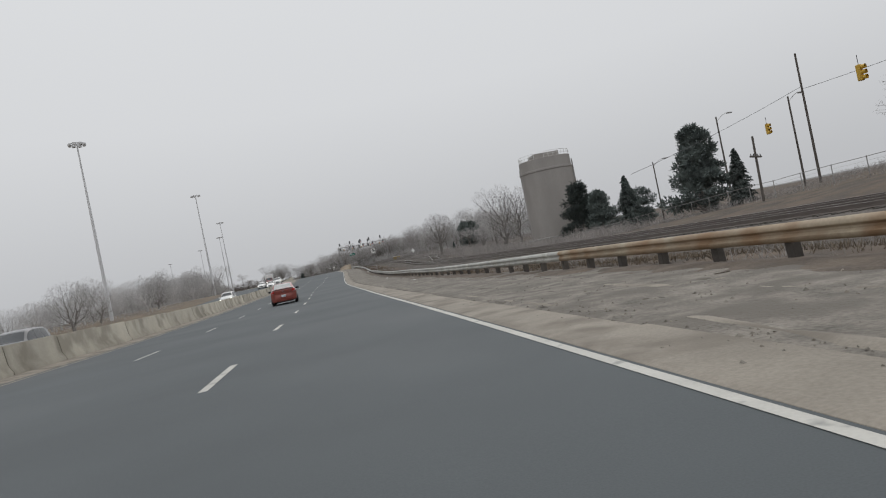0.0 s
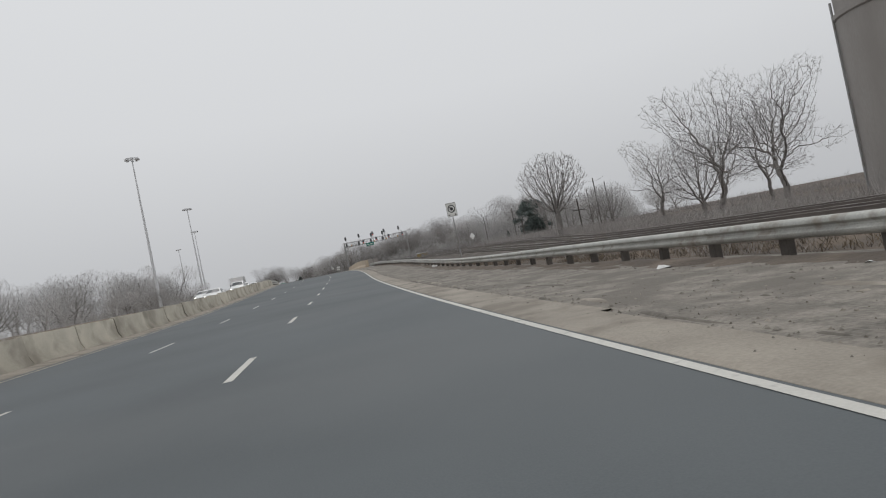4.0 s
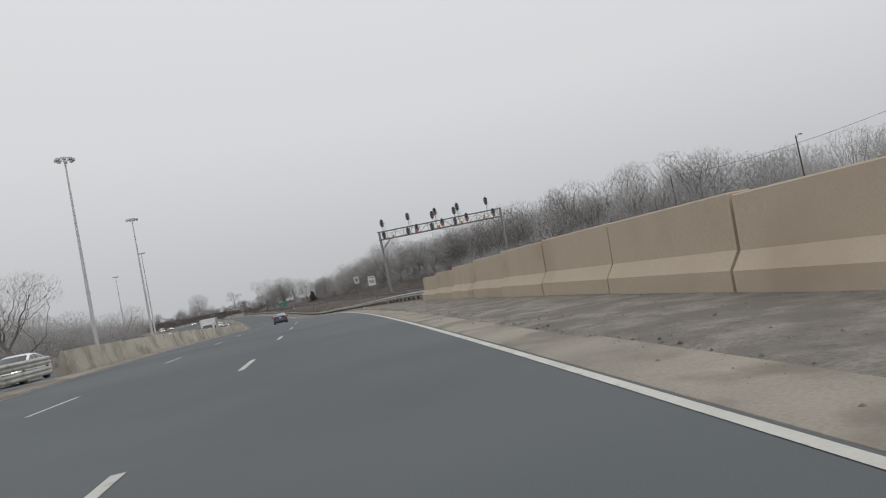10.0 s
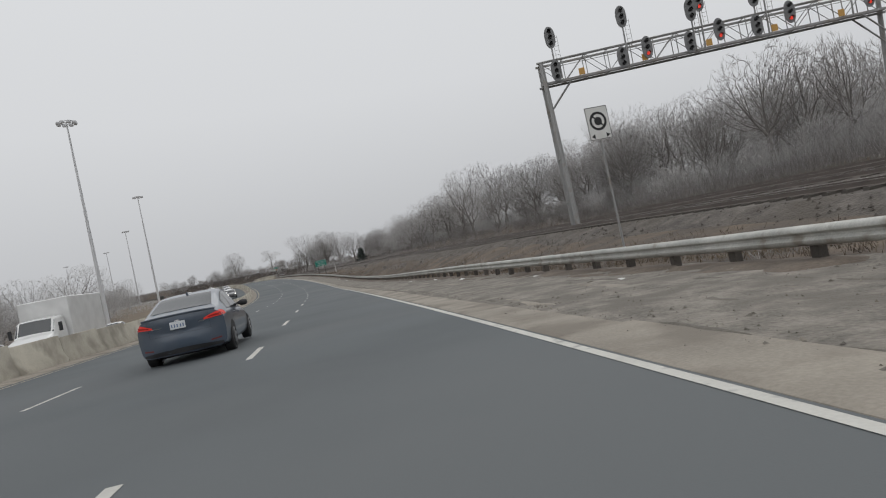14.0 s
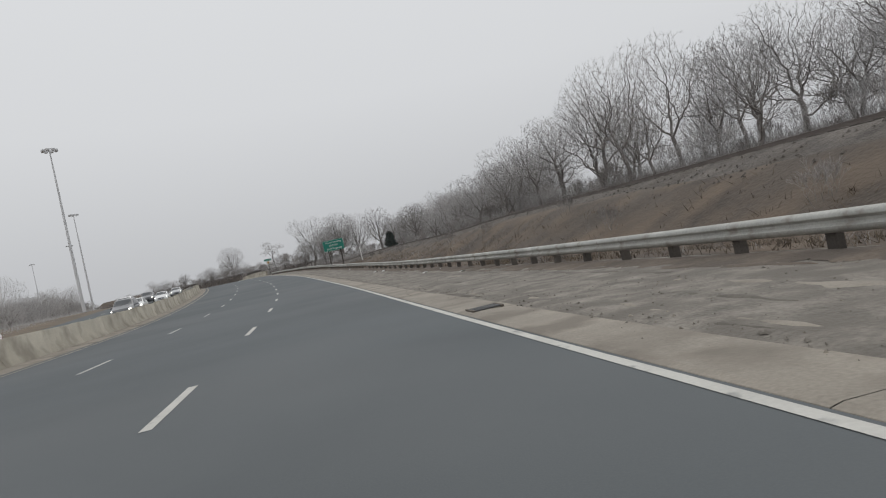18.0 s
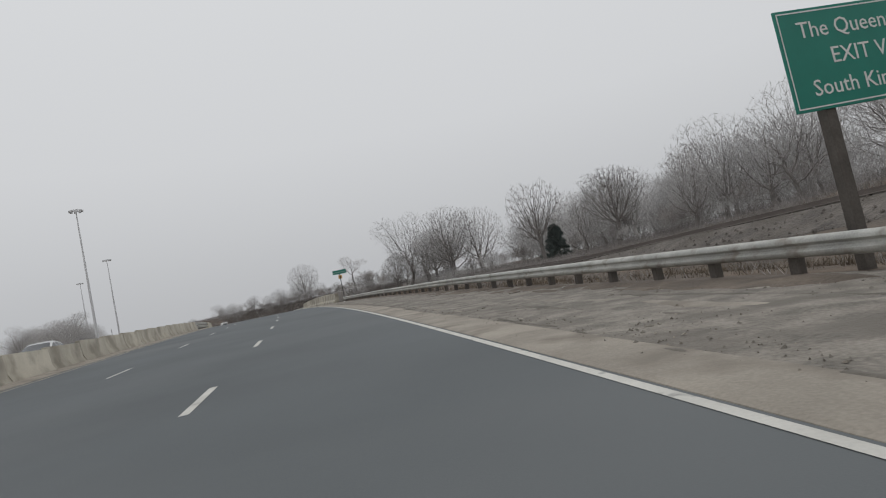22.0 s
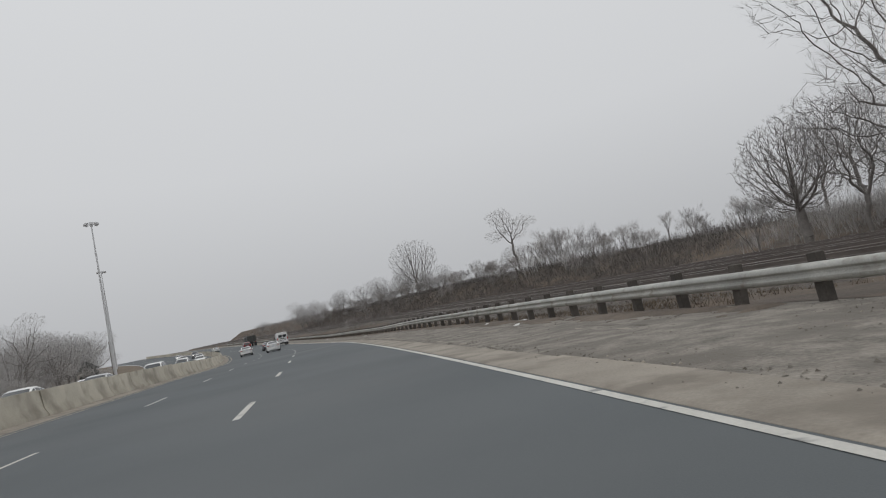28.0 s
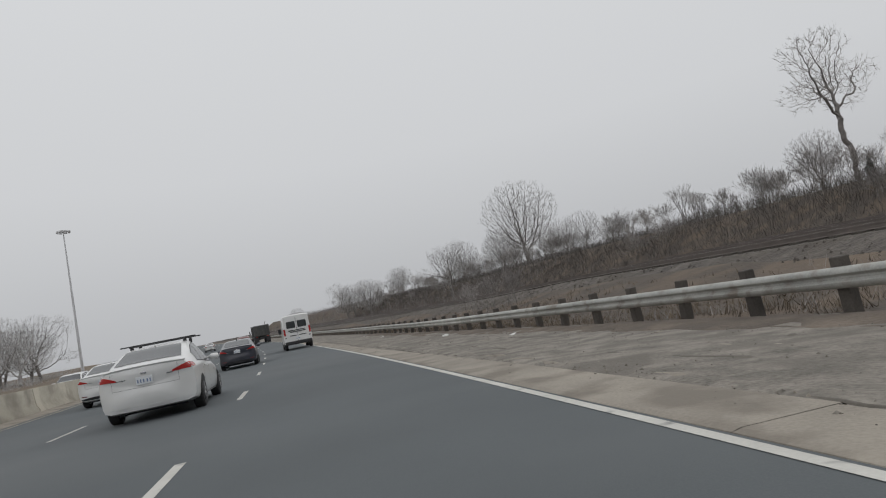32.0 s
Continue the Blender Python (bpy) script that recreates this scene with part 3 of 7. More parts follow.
def guard_rail(s0, s1, l0, l1, tall, label, rust_to=None, sink=0.0):
    rail = thing("guard_rail", label, "guard rail")
    n = int((s1 - s0) / 3.81)
    for i in range(n):
        s = s0 + i * 3.81
        u = i / max(1, n - 1)
        l = l0 + (l1 - l0) * u
        wob = 0.07 * noise.noise((s * 0.06, 3.3, 0)) + 0.02 * noise.noise((s * 0.4, 0, 0))
        h = 0.27 + 0.07 * noise.noise((s * 0.05, 7.7, 0)) - sink
        l2 = l + wob
        a, b = spot(s, l2, h), spot(s + 3.81, l0 + (l1 - l0) * (i + 1) / max(1, n - 1) + 0.07 * noise.noise(((s + 3.81) * 0.06, 3.3, 0)) + 0.02 * noise.noise(((s + 3.81) * 0.4, 0, 0)),
                                          0.27 + 0.07 * noise.noise(((s + 3.81) * 0.05, 7.7, 0)) - sink)
        d = b - a
        m = Matrix.Translation(a) @ pose(0, 0, 0, math.degrees(math.atan2(d.z, math.hypot(d.x, d.y))), random.uniform(-3, 3), math.degrees(math.atan2(-d.x, d.y)))
        piece("beam", BEAMS[3] if rust_to and s < rust_to else BEAMS[random.choice((0, 0, 1, 2))], rail, m)
        for k in (0, 1):
            if tall or k == 0 or random.random() < 0.9:
                p = a + d * (k * 0.5)
                piece("post", POST_TALL if tall else POST, rail, Matrix.Translation(p) @ pose(0, 0, 0, random.uniform(-2, 2), random.uniform(-3, 3), turn_at(s) + random.uniform(-4, 4)))
    return rail


guard_rail(-62, 182, 7.2, 6.7, False, "dented galvanized W-beam guard rail on short posts", rust_to=16)
guard_rail(223.5, 493, 6.9, 7.0, False, "wavy weathered W-beam guard rail on dark posts")
guard_rail(536.5, 800, 7.3, 7.3, True, "grey W-beam guard rail on tall dark timber posts", sink=-0.04)

end_rail = thing("rail_end_plank", "pale lower rail before the bridge parapet", "guard rail")
for k in range(2):
    piece("beam", BEAMS[0], end_rail, stand(174.3 + 3.81 * k, 6.62, -0.16) @ pose(0, 0, 0, 0, 4, 0))
    piece("post", POST, end_rail, stand(175.6 + 3.81 * k, 6.65, 0.0))

# ---- concrete barriers ----
def block_mesh(length, prof, mat, gap=0.008):
    geo = Geo()
    rows = []
    for y, k in ((gap, 0.985), (gap + 0.022, 1.0), (length - gap - 0.022, 1.0), (length - gap, 0.985)):
        rows.append([(x * (1 if k == 1 else 0.97), y, z * k if z > 0.5 else z) for x, z in prof])
    geo.loft(rows, True, True)
    return geo.mesh("block", mat, 35)


JERSEY = [(0.30, -0.1), (0.30, 0.09), (0.17, 0.33), (0.095, 0.98), (0.08, 1.0), (-0.08, 1.0), (-0.095, 0.98), (-0.17, 0.33), (-0.30, 0.09), (-0.30, -0.1)]
JERSEY_MESH = block_mesh(4.0, JERSEY, CONCRETE, 0.022)
median = thing("median_barrier", "stained tan concrete median barrier blocks", "barrier", kind="structure")
s = -70.0
while s < 880:
    if not (181 < s < 211 or 492 < s < 521):
        m = stand(s, left_edge(s), 0.06)
        m = m @ pose(random.uniform(-0.02, 0.02), 0, random.uniform(-0.015, 0.01), 0, 0, random.uniform(-0.4, 0.4))
        piece("block", JERSEY_MESH, median, m)
    s += 4.0
for a, b in ((181.9, 212.5), (493.0, 522)):
    rail = thing("bridge_rail", "twin weathered W-beam rails on the median bridge", "guard rail")
    n = int((b - a) / 3.81)
    for i in range(n):
        s = a + i * 3.81
        for h in (0.42, 0.80):
            piece("beam", BEAMS[i % 3], rail, stand(s, -10.35, h) @ pose(0, 0, 0, 0, 0, 180) @ pose(0, -3.81, 0))
            piece("beam", BEAMS[(i + 1) % 3], rail, stand(s, -10.75, h))
        piece("post", Geo().cbox(-0.09, 0.09, -0.08, 0.08, -0.35, 0.62, 0.01).mesh("post", STEEL_GREY), rail, stand(s, -10.55, 0.30))

PARAPET = [(0.0, -0.35), (0.42, -0.35), (0.42, 1.10), (0.06, 1.10), (0.04, 1.08), (0.0, 0.36), (-0.20, 0.12), (-0.21, -0.35)]


def parapet(s0, s1, l0, l1, h, mat, label, length):
    wall = thing("parapet_wall", label, "wall", kind="structure")
    mesh = block_mesh(length, PARAPET, mat, 0.045)
    n = int((s1 - s0) / length)
    for i in range(n):
        u = i / max(1, n - 1)
        rise = 1.0 + 0.18 * math.sin(math.pi * min(1, max(0, u)))
        m = stand(s0 + i * length, l0 + (l1 - l0) * u, h, random.uniform(-0.25, 0.25)) @ Matrix.Diagonal((1, 1, rise, 1))
        piece("block", mesh, wall, m)
    return wall


parapet(181.8, 223, 6.1, 6.3, 0.06, CONCRETE_TAN, "tan concrete bridge parapet panels with weathered joints", 4.1)
parapet(494.5, 537.5, 6.6, 6.9, 0.0, CONCRETE, "grey-tan concrete bridge parapet blocks", 3.9)
for s, l, sz in ((183.5, 7.0, 0.9), (189, 8.6, 1.5), (499.5, 8.2, 1.6), (496, 7.2, 0.8), (222.5, 7.6, 1.2)):
    tagged(new("concrete_block", Geo().cbox(-0.4, 0.4, -sz / 2, sz / 2, 0, 1.55, 0.03).mesh("concrete_block", CONCRETE_GREY)), "grey weathered concrete end block behind parapet", "concrete block").matrix_basis = stand(s, l, ground_h(s, l) - 0.1)

# ---- railway ----
bed = Geo()
strip(bed, S0, S1, [lambda s: (11.9, bed_h(s, 14.9) - 1.75), lambda s: (13.0, bed_h(s, 14.9) - 0.86), lambda s: (14.9, bed_h(s, 14.9) - 0.22), lambda s: (18, bed_h(s, 18) - 0.19), lambda s: (bed_edge(s), bed_h(s, bed_edge(s)) - 0.20), lambda s: (bed_edge(s) + 1.4, bed_h(s, bed_edge(s)) - 0.75)], 3, 0.05)
tagged(new("track_bed", bed.mesh("track_bed", BALLAST)), "grey-brown crushed stone railway bed", "track bed", kind="structure")
RAIL_PROF = [(-0.07, 0), (0.07, 0), (0.02, 0.03), (0.02, 0.12), (0.037, 0.13), (0.037, 0.17), (-0.037, 0.17), (-0.037, 0.13), (-0.02, 0.12), (-0.02, 0.03)]
def lie(s, c):
    return min(c, bed_edge(s) - 2.4)


for c, s_first in ((16.6, S0), (21.2, S0), (25.8, 133.0), (30.4, 170.0)):
    track = thing("railway_track", "rusty steel railway track on old sleepers", "railway track", group="parallel railway tracks")
    for off in (-0.72, 0.72):
        rows = []
        s = s_first
        while s <= S1:
            rows.append([spot(s, lie(s, c) + off + x, bed_h(s, lie(s, c)) - 0.17 + z) for x, z in RAIL_PROF])
            s += 4
        rail = part("rail", Geo().loft(rows, True), RAIL_STEEL, track)
        part("running_face", strip(Geo(), s_first, S1, [lambda s: (lie(s, c) + off - 0.03, bed_h(s, lie(s, c)) + 0.004), lambda s: (lie(s, c) + off + 0.03, bed_h(s, lie(s, c)) + 0.004)], 4.0), RAIL_TOP, rail, "bright worn rail head")
    sl = Geo()
    s = s_first
    while s < S1 - 100:
        sl.box(-1.25, 1.25, -0.12, 0.12, -0.06, 0.14, stand(s, lie(s, c), bed_h(s, lie(s, c)) - 0.31, random.uniform(-1, 1)))
        s += 0.75 if c < 20 else 1.5
    part("sleeper_bed", sl, SLEEPER, track, kind="stuff")

chips = Geo()
rng = random.Random(77)
for i in range(9000):
    s, l = rng.uniform(-10, 690), rng.choice((rng.uniform(12.5, 15.2), rng.uniform(12.8, 15.0), rng.uniform(17.9, 19.8)))
    p = spot(s, l, bed_h(s, max(l, 14.9)) + float(np.interp(l, (12.6, 14.9, 18), (-0.95, -0.22, -0.19))))
    r, a = rng.uniform(0.035, 0.085), rng.uniform(0, 6.28)
    ring = [p + Vector((r * math.cos(a + k * 1.57) * rng.uniform(0.7, 1.3), r * math.sin(a + k * 1.57) * rng.uniform(0.7, 1.3), -0.02)) for k in range(4)]
    chips.add(ring + [p + Vector((rng.uniform(-0.3, 0.3) * r, rng.uniform(-0.3, 0.3) * r, r * 0.8))], [(0, 1, 4), (1, 2, 4), (2, 3, 4), (3, 0, 4)])
tagged(new("ballast_stones", chips.mesh("ballast_stones", BALLAST)), "loose crushed stones on the railway bed", "gravel", kind="stuff")

# ---- signal gantry over the tracks ----
def signal_head(parent, m, lit):
    oval = []
    for i in range(16):
        a = 2 * math.pi * i / 16
        oval.append((0.36 * math.cos(a), 0.62 * math.sin(a) + 0.14 * math.copysign(1, math.sin(a)) * (abs(math.sin(a)) > 0.1)))
    g = Geo()
    g.loft([[(x, 0.0, z) for x, z in oval], [(x, 0.05, z) for x, z in oval]], True)
    head = part("signal_head", g, SIGNAL_GREY, parent, "black oval railway signal backboard")
    head.matrix_basis = m
    for i, z in enumerate((0.42, 0.0, -0.42)):
        hood = Geo()
        ring = [(0.13 * math.cos(a), 0.13 * math.sin(a)) for a in np.linspace(0, 2 * math.pi, 12, endpoint=False)]
        hood.loft([[(x, -0.02, z + q) for x, q in ring], [(x, -0.25 if q > -0.05 else -0.06, z + q) for x, q in ring]], False)
        part("hood", hood, DARK_METAL, head)
        lens = Geo().loft([[(x * 0.9, -0.03, z + q * 0.9) for x, q in ring], [(x * 0.3, -0.05, z + q * 0.3) for x, q in ring]], True)
        part("lens", lens, RED_LAMP if (lit and i == 2) else TRIM_BLACK, head)


gantry = thing("signal_gantry", "grey steel railway signal bridge with red signals", "signal gantry")
GS, GL0, GL1 = 296.5, 17.45, 39.65
pa, pb = spot(300.2, GL0, 0), spot(293.6, GL1, 0)
span = math.hypot(pb.x - pa.x, pb.y - pa.y)
gm = Matrix.Translation((pa.x, pa.y, spot(298, GL0).z)) @ pose(0, 0, 0, 0, 0, math.degrees(math.atan2(pb.y - pa.y, pb.x - pa.x)))
gantry.matrix_basis = gm
Z0, Z1, DEPTH = 11.25, 12.75, 1.1
for y in (-DEPTH / 2, DEPTH / 2):
    for z in (Z0, Z1):
        part("chord", Geo().cbox(-0.2, span + 0.2, y - 0.06, y + 0.06, z - 0.07, z + 0.07, 0.01), STEEL_GREY, gantry)
    n = 15
    for i in range(n):
        x0, x1 = span * i / n, span * (i + 1) / n
        part("upright", Geo().tube((x0, y, Z0), (x0, y, Z1), 0.035, 0.035, 4), STEEL_GREY, gantry)
        part("diagonal", Geo().tube((x0 if i % 2 else x1, y, Z0), (x1 if i % 2 else x0, y, Z1), 0.03, 0.03, 4), STEEL_GREY, gantry)
n = 15
for i in range(n + 1):
    x = span * i / n
    part("cross_brace", Geo().tube((x, -DEPTH / 2, Z1), (x, DEPTH / 2, Z1), 0.03, 0.03, 4).tube((x, -DEPTH / 2, Z0), (x, DEPTH / 2, Z0), 0.03, 0.03, 4), STEEL_GREY, gantry)
part("walkway", Geo().cbox(0, span, -0.45, 0.45, Z0 + 0.08, Z0 + 0.13, 0.01), STEEL_GREY, gantry, "steel grating walkway")
part("hand_rail", Geo().tube((0, -0.7, Z1 + 0.0), (span, -0.7, Z1 + 0.0), 0.025, 0.025, 5).tube((0, -0.7, Z1 - 0.5), (span, -0.7, Z1 - 0.5), 0.02, 0.02, 5), STEEL_GREY, gantry)
for x, foot in ((0.1, 0.4), (span - 0.1, 1.4)):
    for y in (-1, 1):
        part("leg", Geo().tube((x, y * 0.55, Z1), (x + (0.25 if x < 5 else -0.1), y * 1.3, foot), 0.16, 0.17, 8), STEEL_GREY, gantry)
    for z in (3.0, 6.0, 9.0):
        k = 0.55 + 0.75 * (Z1 - z) / Z1
        part("tie", Geo().tube((x, -k, z), (x, k, z), 0.05, 0.05, 4), STEEL_GREY, gantry)
    part("knee_brace", Geo().tube((x, -0.55, Z0 - 2.0), (x + (1.9 if x < 5 else -1.9), -0.55, Z0), 0.06, 0.06, 5).tube((x, 0.55, Z0 - 2.0), (x + (1.9 if x < 5 else -1.9), 0.55, Z0), 0.06, 0.06, 5), STEEL_GREY, gantry)
for i, (x, z, lit) in enumerate(((1.0, 13.6, 0), (1.0, 11.3, 0), (5.9, 13.9, 0), (5.5, 11.2, 0), (7.2, 11.5, 1), (11.0, 13.8, 1), (10.4, 13.3, 0), (10.0, 11.2, 0), (12.0, 11.6, 1), (15.2, 13.9, 0), (14.5, 13.3, 0), (14.4, 11.3, 0), (16.6, 11.7, 1), (20.6, 13.9, 0), (21.6, 11.6, 1))):
    z += 0.65
    signal_head(gantry, pose(x * span / 23.1, -0.85, z), lit)
    if z > 13.1:
        part("mast", Geo().tube((x * span / 23.1, -0.6, Z0), (x * span / 23.1, -0.8, z + 0.2), 0.06, 0.05, 6), STEEL_GREY, gantry)
        lad = Geo()
        for k in range(6):
            lad.tube((x * span / 23.1 + 0.2, -0.6, Z1 + k * 0.3), (x * span / 23.1 + 0.5, -0.6, Z1 + k * 0.3), 0.012, 0.012, 4)
        lad.tube((x * span / 23.1 + 0.2, -0.6, Z1), (x * span / 23.1 + 0.2, -0.6, Z1 + 1.6), 0.015, 0.015, 4).tube((x * span / 23.1 + 0.5, -0.6, Z1), (x * span / 23.1 + 0.5, -0.6, Z1 + 1.6), 0.015, 0.015, 4)
        part("ladder", lad, STEEL_GREY, gantry)
for i in range(5):
    part("number_plate", Geo().cbox(2.5 + i * 4.3, 2.9 + i * 4.3, -0.70, -0.66, Z0 + 0.1, Z0 + 0.55, 0.005), YELLOW_SIGN, gantry, "small amber marker plate")

# ---- silo ----
silo = thing("silo", "tall grey weathered concrete silo with white railing", "silo")
silo.matrix_basis = stand(107.8, 41.3, -1.2) @ Matrix.Diagonal((1.05, 1.05, 1.0, 1))
g = Geo()
rings = []
for z, r in ((-1.6, 4.5), (0.05, 4.5), (12.6, 4.5), (12.7, 4.62), (13.0, 4.62), (13.05, 4.4), (14.9, 4.4), (14.95, 4.3)):
    rings.append([(r * math.cos(a), r * math.sin(a), z) for a in np.linspace(0, 2 * math.pi, 40, endpoint=False)])
g.loft(rings, True)
part("shell", g, CONCRETE_GREY, silo, smooth=30)
part("roof_house", Geo().cbox(-2.2, 2.2, -1.8, 1.8, 14.9, 16.0, 0.05), CONCRETE_GREY, silo, "low flat concrete roof block")
for a0, a1 in ((-1.9, -0.4), (2.2, 4.0)):
    fence = Geo()
    steps = np.linspace(a0, a1, 9)
    for z in (15.4, 15.9):
        for a, b in zip(steps, steps[1:]):
            fence.tube((4.3 * math.cos(a), 4.3 * math.sin(a), z), (4.3 * math.cos(b), 4.3 * math.sin(b), z), 0.035, 0.035, 4)
    for a in steps:
        fence.tube((4.3 * math.cos(a), 4.3 * math.sin(a), 14.9), (4.3 * math.cos(a), 4.3 * math.sin(a), 15.9), 0.035, 0.035, 4)
    part("railing", fence, WHITE_SIGN, silo, "white tubular railing")
for a in (-0.42, 2.55, -0.52):
    part("pipe", Geo().tube((4.62 * math.cos(a), 4.62 * math.sin(a), -1.4), (4.62 * math.cos(a), 4.62 * math.sin(a), 14.0), 0.09, 0.09, 6), STEEL_GREY, silo, "grey vertical pipe")
shedlet = thing("low_building", "small pale-roofed shed beside the silo", "shed")
shedlet.matrix_basis = stand(101, 36.5, -1.9)
part("wall", Geo().cbox(-2, 2, -3, 3, 0, 1.6, 0.03), CONCRETE_GREY, shedlet)
part("roof", Geo().cbox(-2.2, 2.2, -3.2, 3.2, 1.6, 1.85, 0.04), ROOF_GREY, shedlet)

# ---- track-side shed ----
hut = thing("equipment_hut", "faded yellow equipment hut with fenced cage", "hut")
hut.matrix_basis = stand(284.3, 41.4, ground_h(284.3, 41.0) - 0.3, -20)
part("wall", Geo().cbox(-1.9, 1.9, -1.4, 1.4, 0, 2.3, 0.02), SHED_YELLOW, hut)
part("roof", Geo().loft([[(-2.1, -1.6, 2.3), (2.1, -1.6, 2.3), (2.1, 1.6, 2.3), (-2.1, 1.6, 2.3)], [(-2.0, -0.1, 2.75), (2.0, -0.1, 2.75), (2.0, 0.1, 2.75), (-2.0, 0.1, 2.75)]], True), ROOF_GREY, hut, "pale low-pitched roof")
part("door", Geo().cbox(-0.4, 0.5, -1.45, -1.38, 0.1, 2.0, 0.01), STEEL_GREY, hut)
for x in (-5.2, -3.6, -2.2):
    part("fence_post", Geo().tube((x, -1.4, 0), (x, -1.4, 2.2), 0.04, 0.04, 6), STEEL_GREY, hut)
wire = Geo()
for i in range(16):
    wire.tube((-5.2 + i * 0.2, -1.4, 0.1), (-5.2 + i * 0.2, -1.4, 2.1), 0.006, 0.006, 3)
for z in (0.2, 1.1, 2.1):
    wire.tube((-5.2, -1.4, z), (-2.0, -1.4, z), 0.015, 0.015, 4)
part("mesh_panel", wire, STEEL_GREY, hut, kind="stuff")

# ---- signs ----
def sign_post(parent, h, x=0.0, r=0.035, mat=None):
    part("post", Geo().tube((x, 0.06, 0), (x, 0.06, h), r, r, 8, True), mat or STEEL_GREY, parent)


def panel(parent, name, x0, x1, z0, z1, mat, y=0.0, thick=0.02):
    return part(name, Geo().cbox(x0, x1, y, y + thick, z0, z1, 0.006), mat, parent)


FACE = pose(0, 0, 0, 90, 0, 0)


def sign_at(ob, s, l, turn=0.0, lean=0.0):
    ob.matrix_basis = stand(s, l, ground_h(s, l) - 0.05, turn, 0, lean)
    return ob


def no_stopping(s, l, h):
    ob = thing("no_stopping_sign", "square white no-stopping sign on steel post", "road sign", group="no-stopping signs")
    sign_post(ob, h)
    panel(ob, "panel", -0.36, 0.36, h - 0.95, h, WHITE_SIGN)
    n = 28
    for r0, r1, mat, y in ((0.20, 0.27, BLACK_INK, -0.004), (0.0, 0.12, BLACK_INK, -0.004)):
        ring = Geo()
        ring.loft([[(r * math.cos(a), y, h - 0.42 + r * math.sin(a)) for a in np.linspace(0, 2 * math.pi, n, endpoint=False)] for r in (max(r0, 0.01), r1)], False)
        part("ring", ring, mat, ob)
    bar = Geo().box(-0.24, 0.24, -0.007, -0.004, -0.025, 0.025, pose(0, 0, h - 0.42, 0, 45, 0))
    part("slash", bar, BLACK_INK, ob)
    for sx in (-1, 1):
        part("arrow", Geo().add([(sx * 0.30, -0.004, h - 0.84), (sx * 0.18, -0.004, h - 0.77), (sx * 0.18, -0.004, h - 0.91)], [(0, 1, 2)]), BLACK_INK, ob)
    part("border", Geo().box(-0.35, 0.35, -0.004, -0.001, h - 0.022, h - 0.008).box(-0.35, 0.35, -0.004, -0.001, h - 0.94, h - 0.928).box(-0.35, -0.338, -0.004, -0.001, h - 0.94, h - 0.01).box(0.338, 0.35, -0.004, -0.001, h - 0.94, h - 0.01), BLACK_INK, ob)
    return sign_at(ob, s, l, 4, -1)


no_stopping(114.0, 8.2, 4.35)
no_stopping(275.8, 8.4, 4.6)

parkside = thing("street_name_sign", "green street name sign with white letters on pole", "street sign")
sign_post(parkside, 4.48, 0, 0.036)
panel(parkside, "panel", -0.70, 0.70, 3.94, 4.48, GREEN_SIGN)
lettering("Parkside", 0.305, WHITE_SIGN, parkside, pose(-0.08, -0.004, 4.20) @ FACE)
lettering("Dr", 0.125, WHITE_SIGN, parkside, pose(0.60, -0.004, 4.32) @ FACE)
sign_at(parkside, 184.8, 7.9, 2, -1)

speed = thing("speed_limit_sign", "white maximum 90 speed limit sign on post", "road sign")
sign_post(speed, 3.55)
panel(speed, "panel", -0.46, 0.46, 2.45, 3.6, WHITE_SIGN)
lettering("MAXIMUM", 0.165, BLACK_INK, speed, pose(0, -0.004, 3.38) @ FACE)
lettering("90", 0.62, BLACK_INK, speed, pose(0, -0.004, 2.92) @ FACE)
part("border", Geo().box(-0.44, 0.44, -0.004, -0.001, 3.56, 3.58).box(-0.44, 0.44, -0.004, -0.001, 2.47, 2.49).box(-0.44, -0.42, -0.004, -0.001, 2.47, 3.58).box(0.42, 0.44, -0.004, -0.001, 2.47, 3.58), BLACK_INK, speed)
sign_at(speed, 258.5, 7.9, 3, 0)

guide = thing("guide_sign", "large green exit guide sign on two dark posts", "guide sign")
for x in (-0.85, 0.85):
    part("post", Geo().cbox(x - 0.09, x + 0.09, 0.03, 0.2, 0, 3.6, 0.01), POST_WOOD, guide)
panel(guide, "panel", -1.45, 1.45, 2.45, 3.95, GREEN_SIGN, 0, 0.03)
part("border", Geo().box(-1.41, 1.41, -0.004, -0.001, 3.89, 3.91).box(-1.41, 1.41, -0.004, -0.001, 2.49, 2.51).box(-1.41, -1.39, -0.004, -0.001, 2.5, 3.9).box(1.39, 1.41, -0.004, -0.001, 2.5, 3.9), WHITE_SIGN, guide)
for text, z in (("The Queensway", 3.62), ("EXIT VIA", 3.20), ("South Kingsway", 2.76)):
    lettering(text, 0.34, WHITE_SIGN, guide, pose(0, -0.004, z) @ FACE)
sign_at(guide, 421.0, 8.6, 0, -1)

lodge = thing("street_name_sign", "green lodge street sign with amber arrow tab", "street sign")
sign_post(lodge, 4.15, 0, 0.045, DARK_METAL)
panel(lodge, "panel", -0.86, 0.86, 3.65, 4.15, GREEN_SIGN)
lettering("Colborne Lodge", 0.24, WHITE_SIGN, lodge, pose(-0.04, -0.004, 3.89) @ FACE)
panel(lodge, "tab", -0.24, 0.24, 3.05, 3.5, YELLOW_SIGN)
part("arrow", Geo().add([(0, -0.004, 3.43), (-0.13, -0.004, 3.28), (0.13, -0.004, 3.28)], [(0, 1, 2)]).box(-0.05, 0.05, -0.005, -0.003, 3.12, 3.29), BLACK_INK, lodge)
sign_at(lodge, 493.2, 7.6, 2, -1)

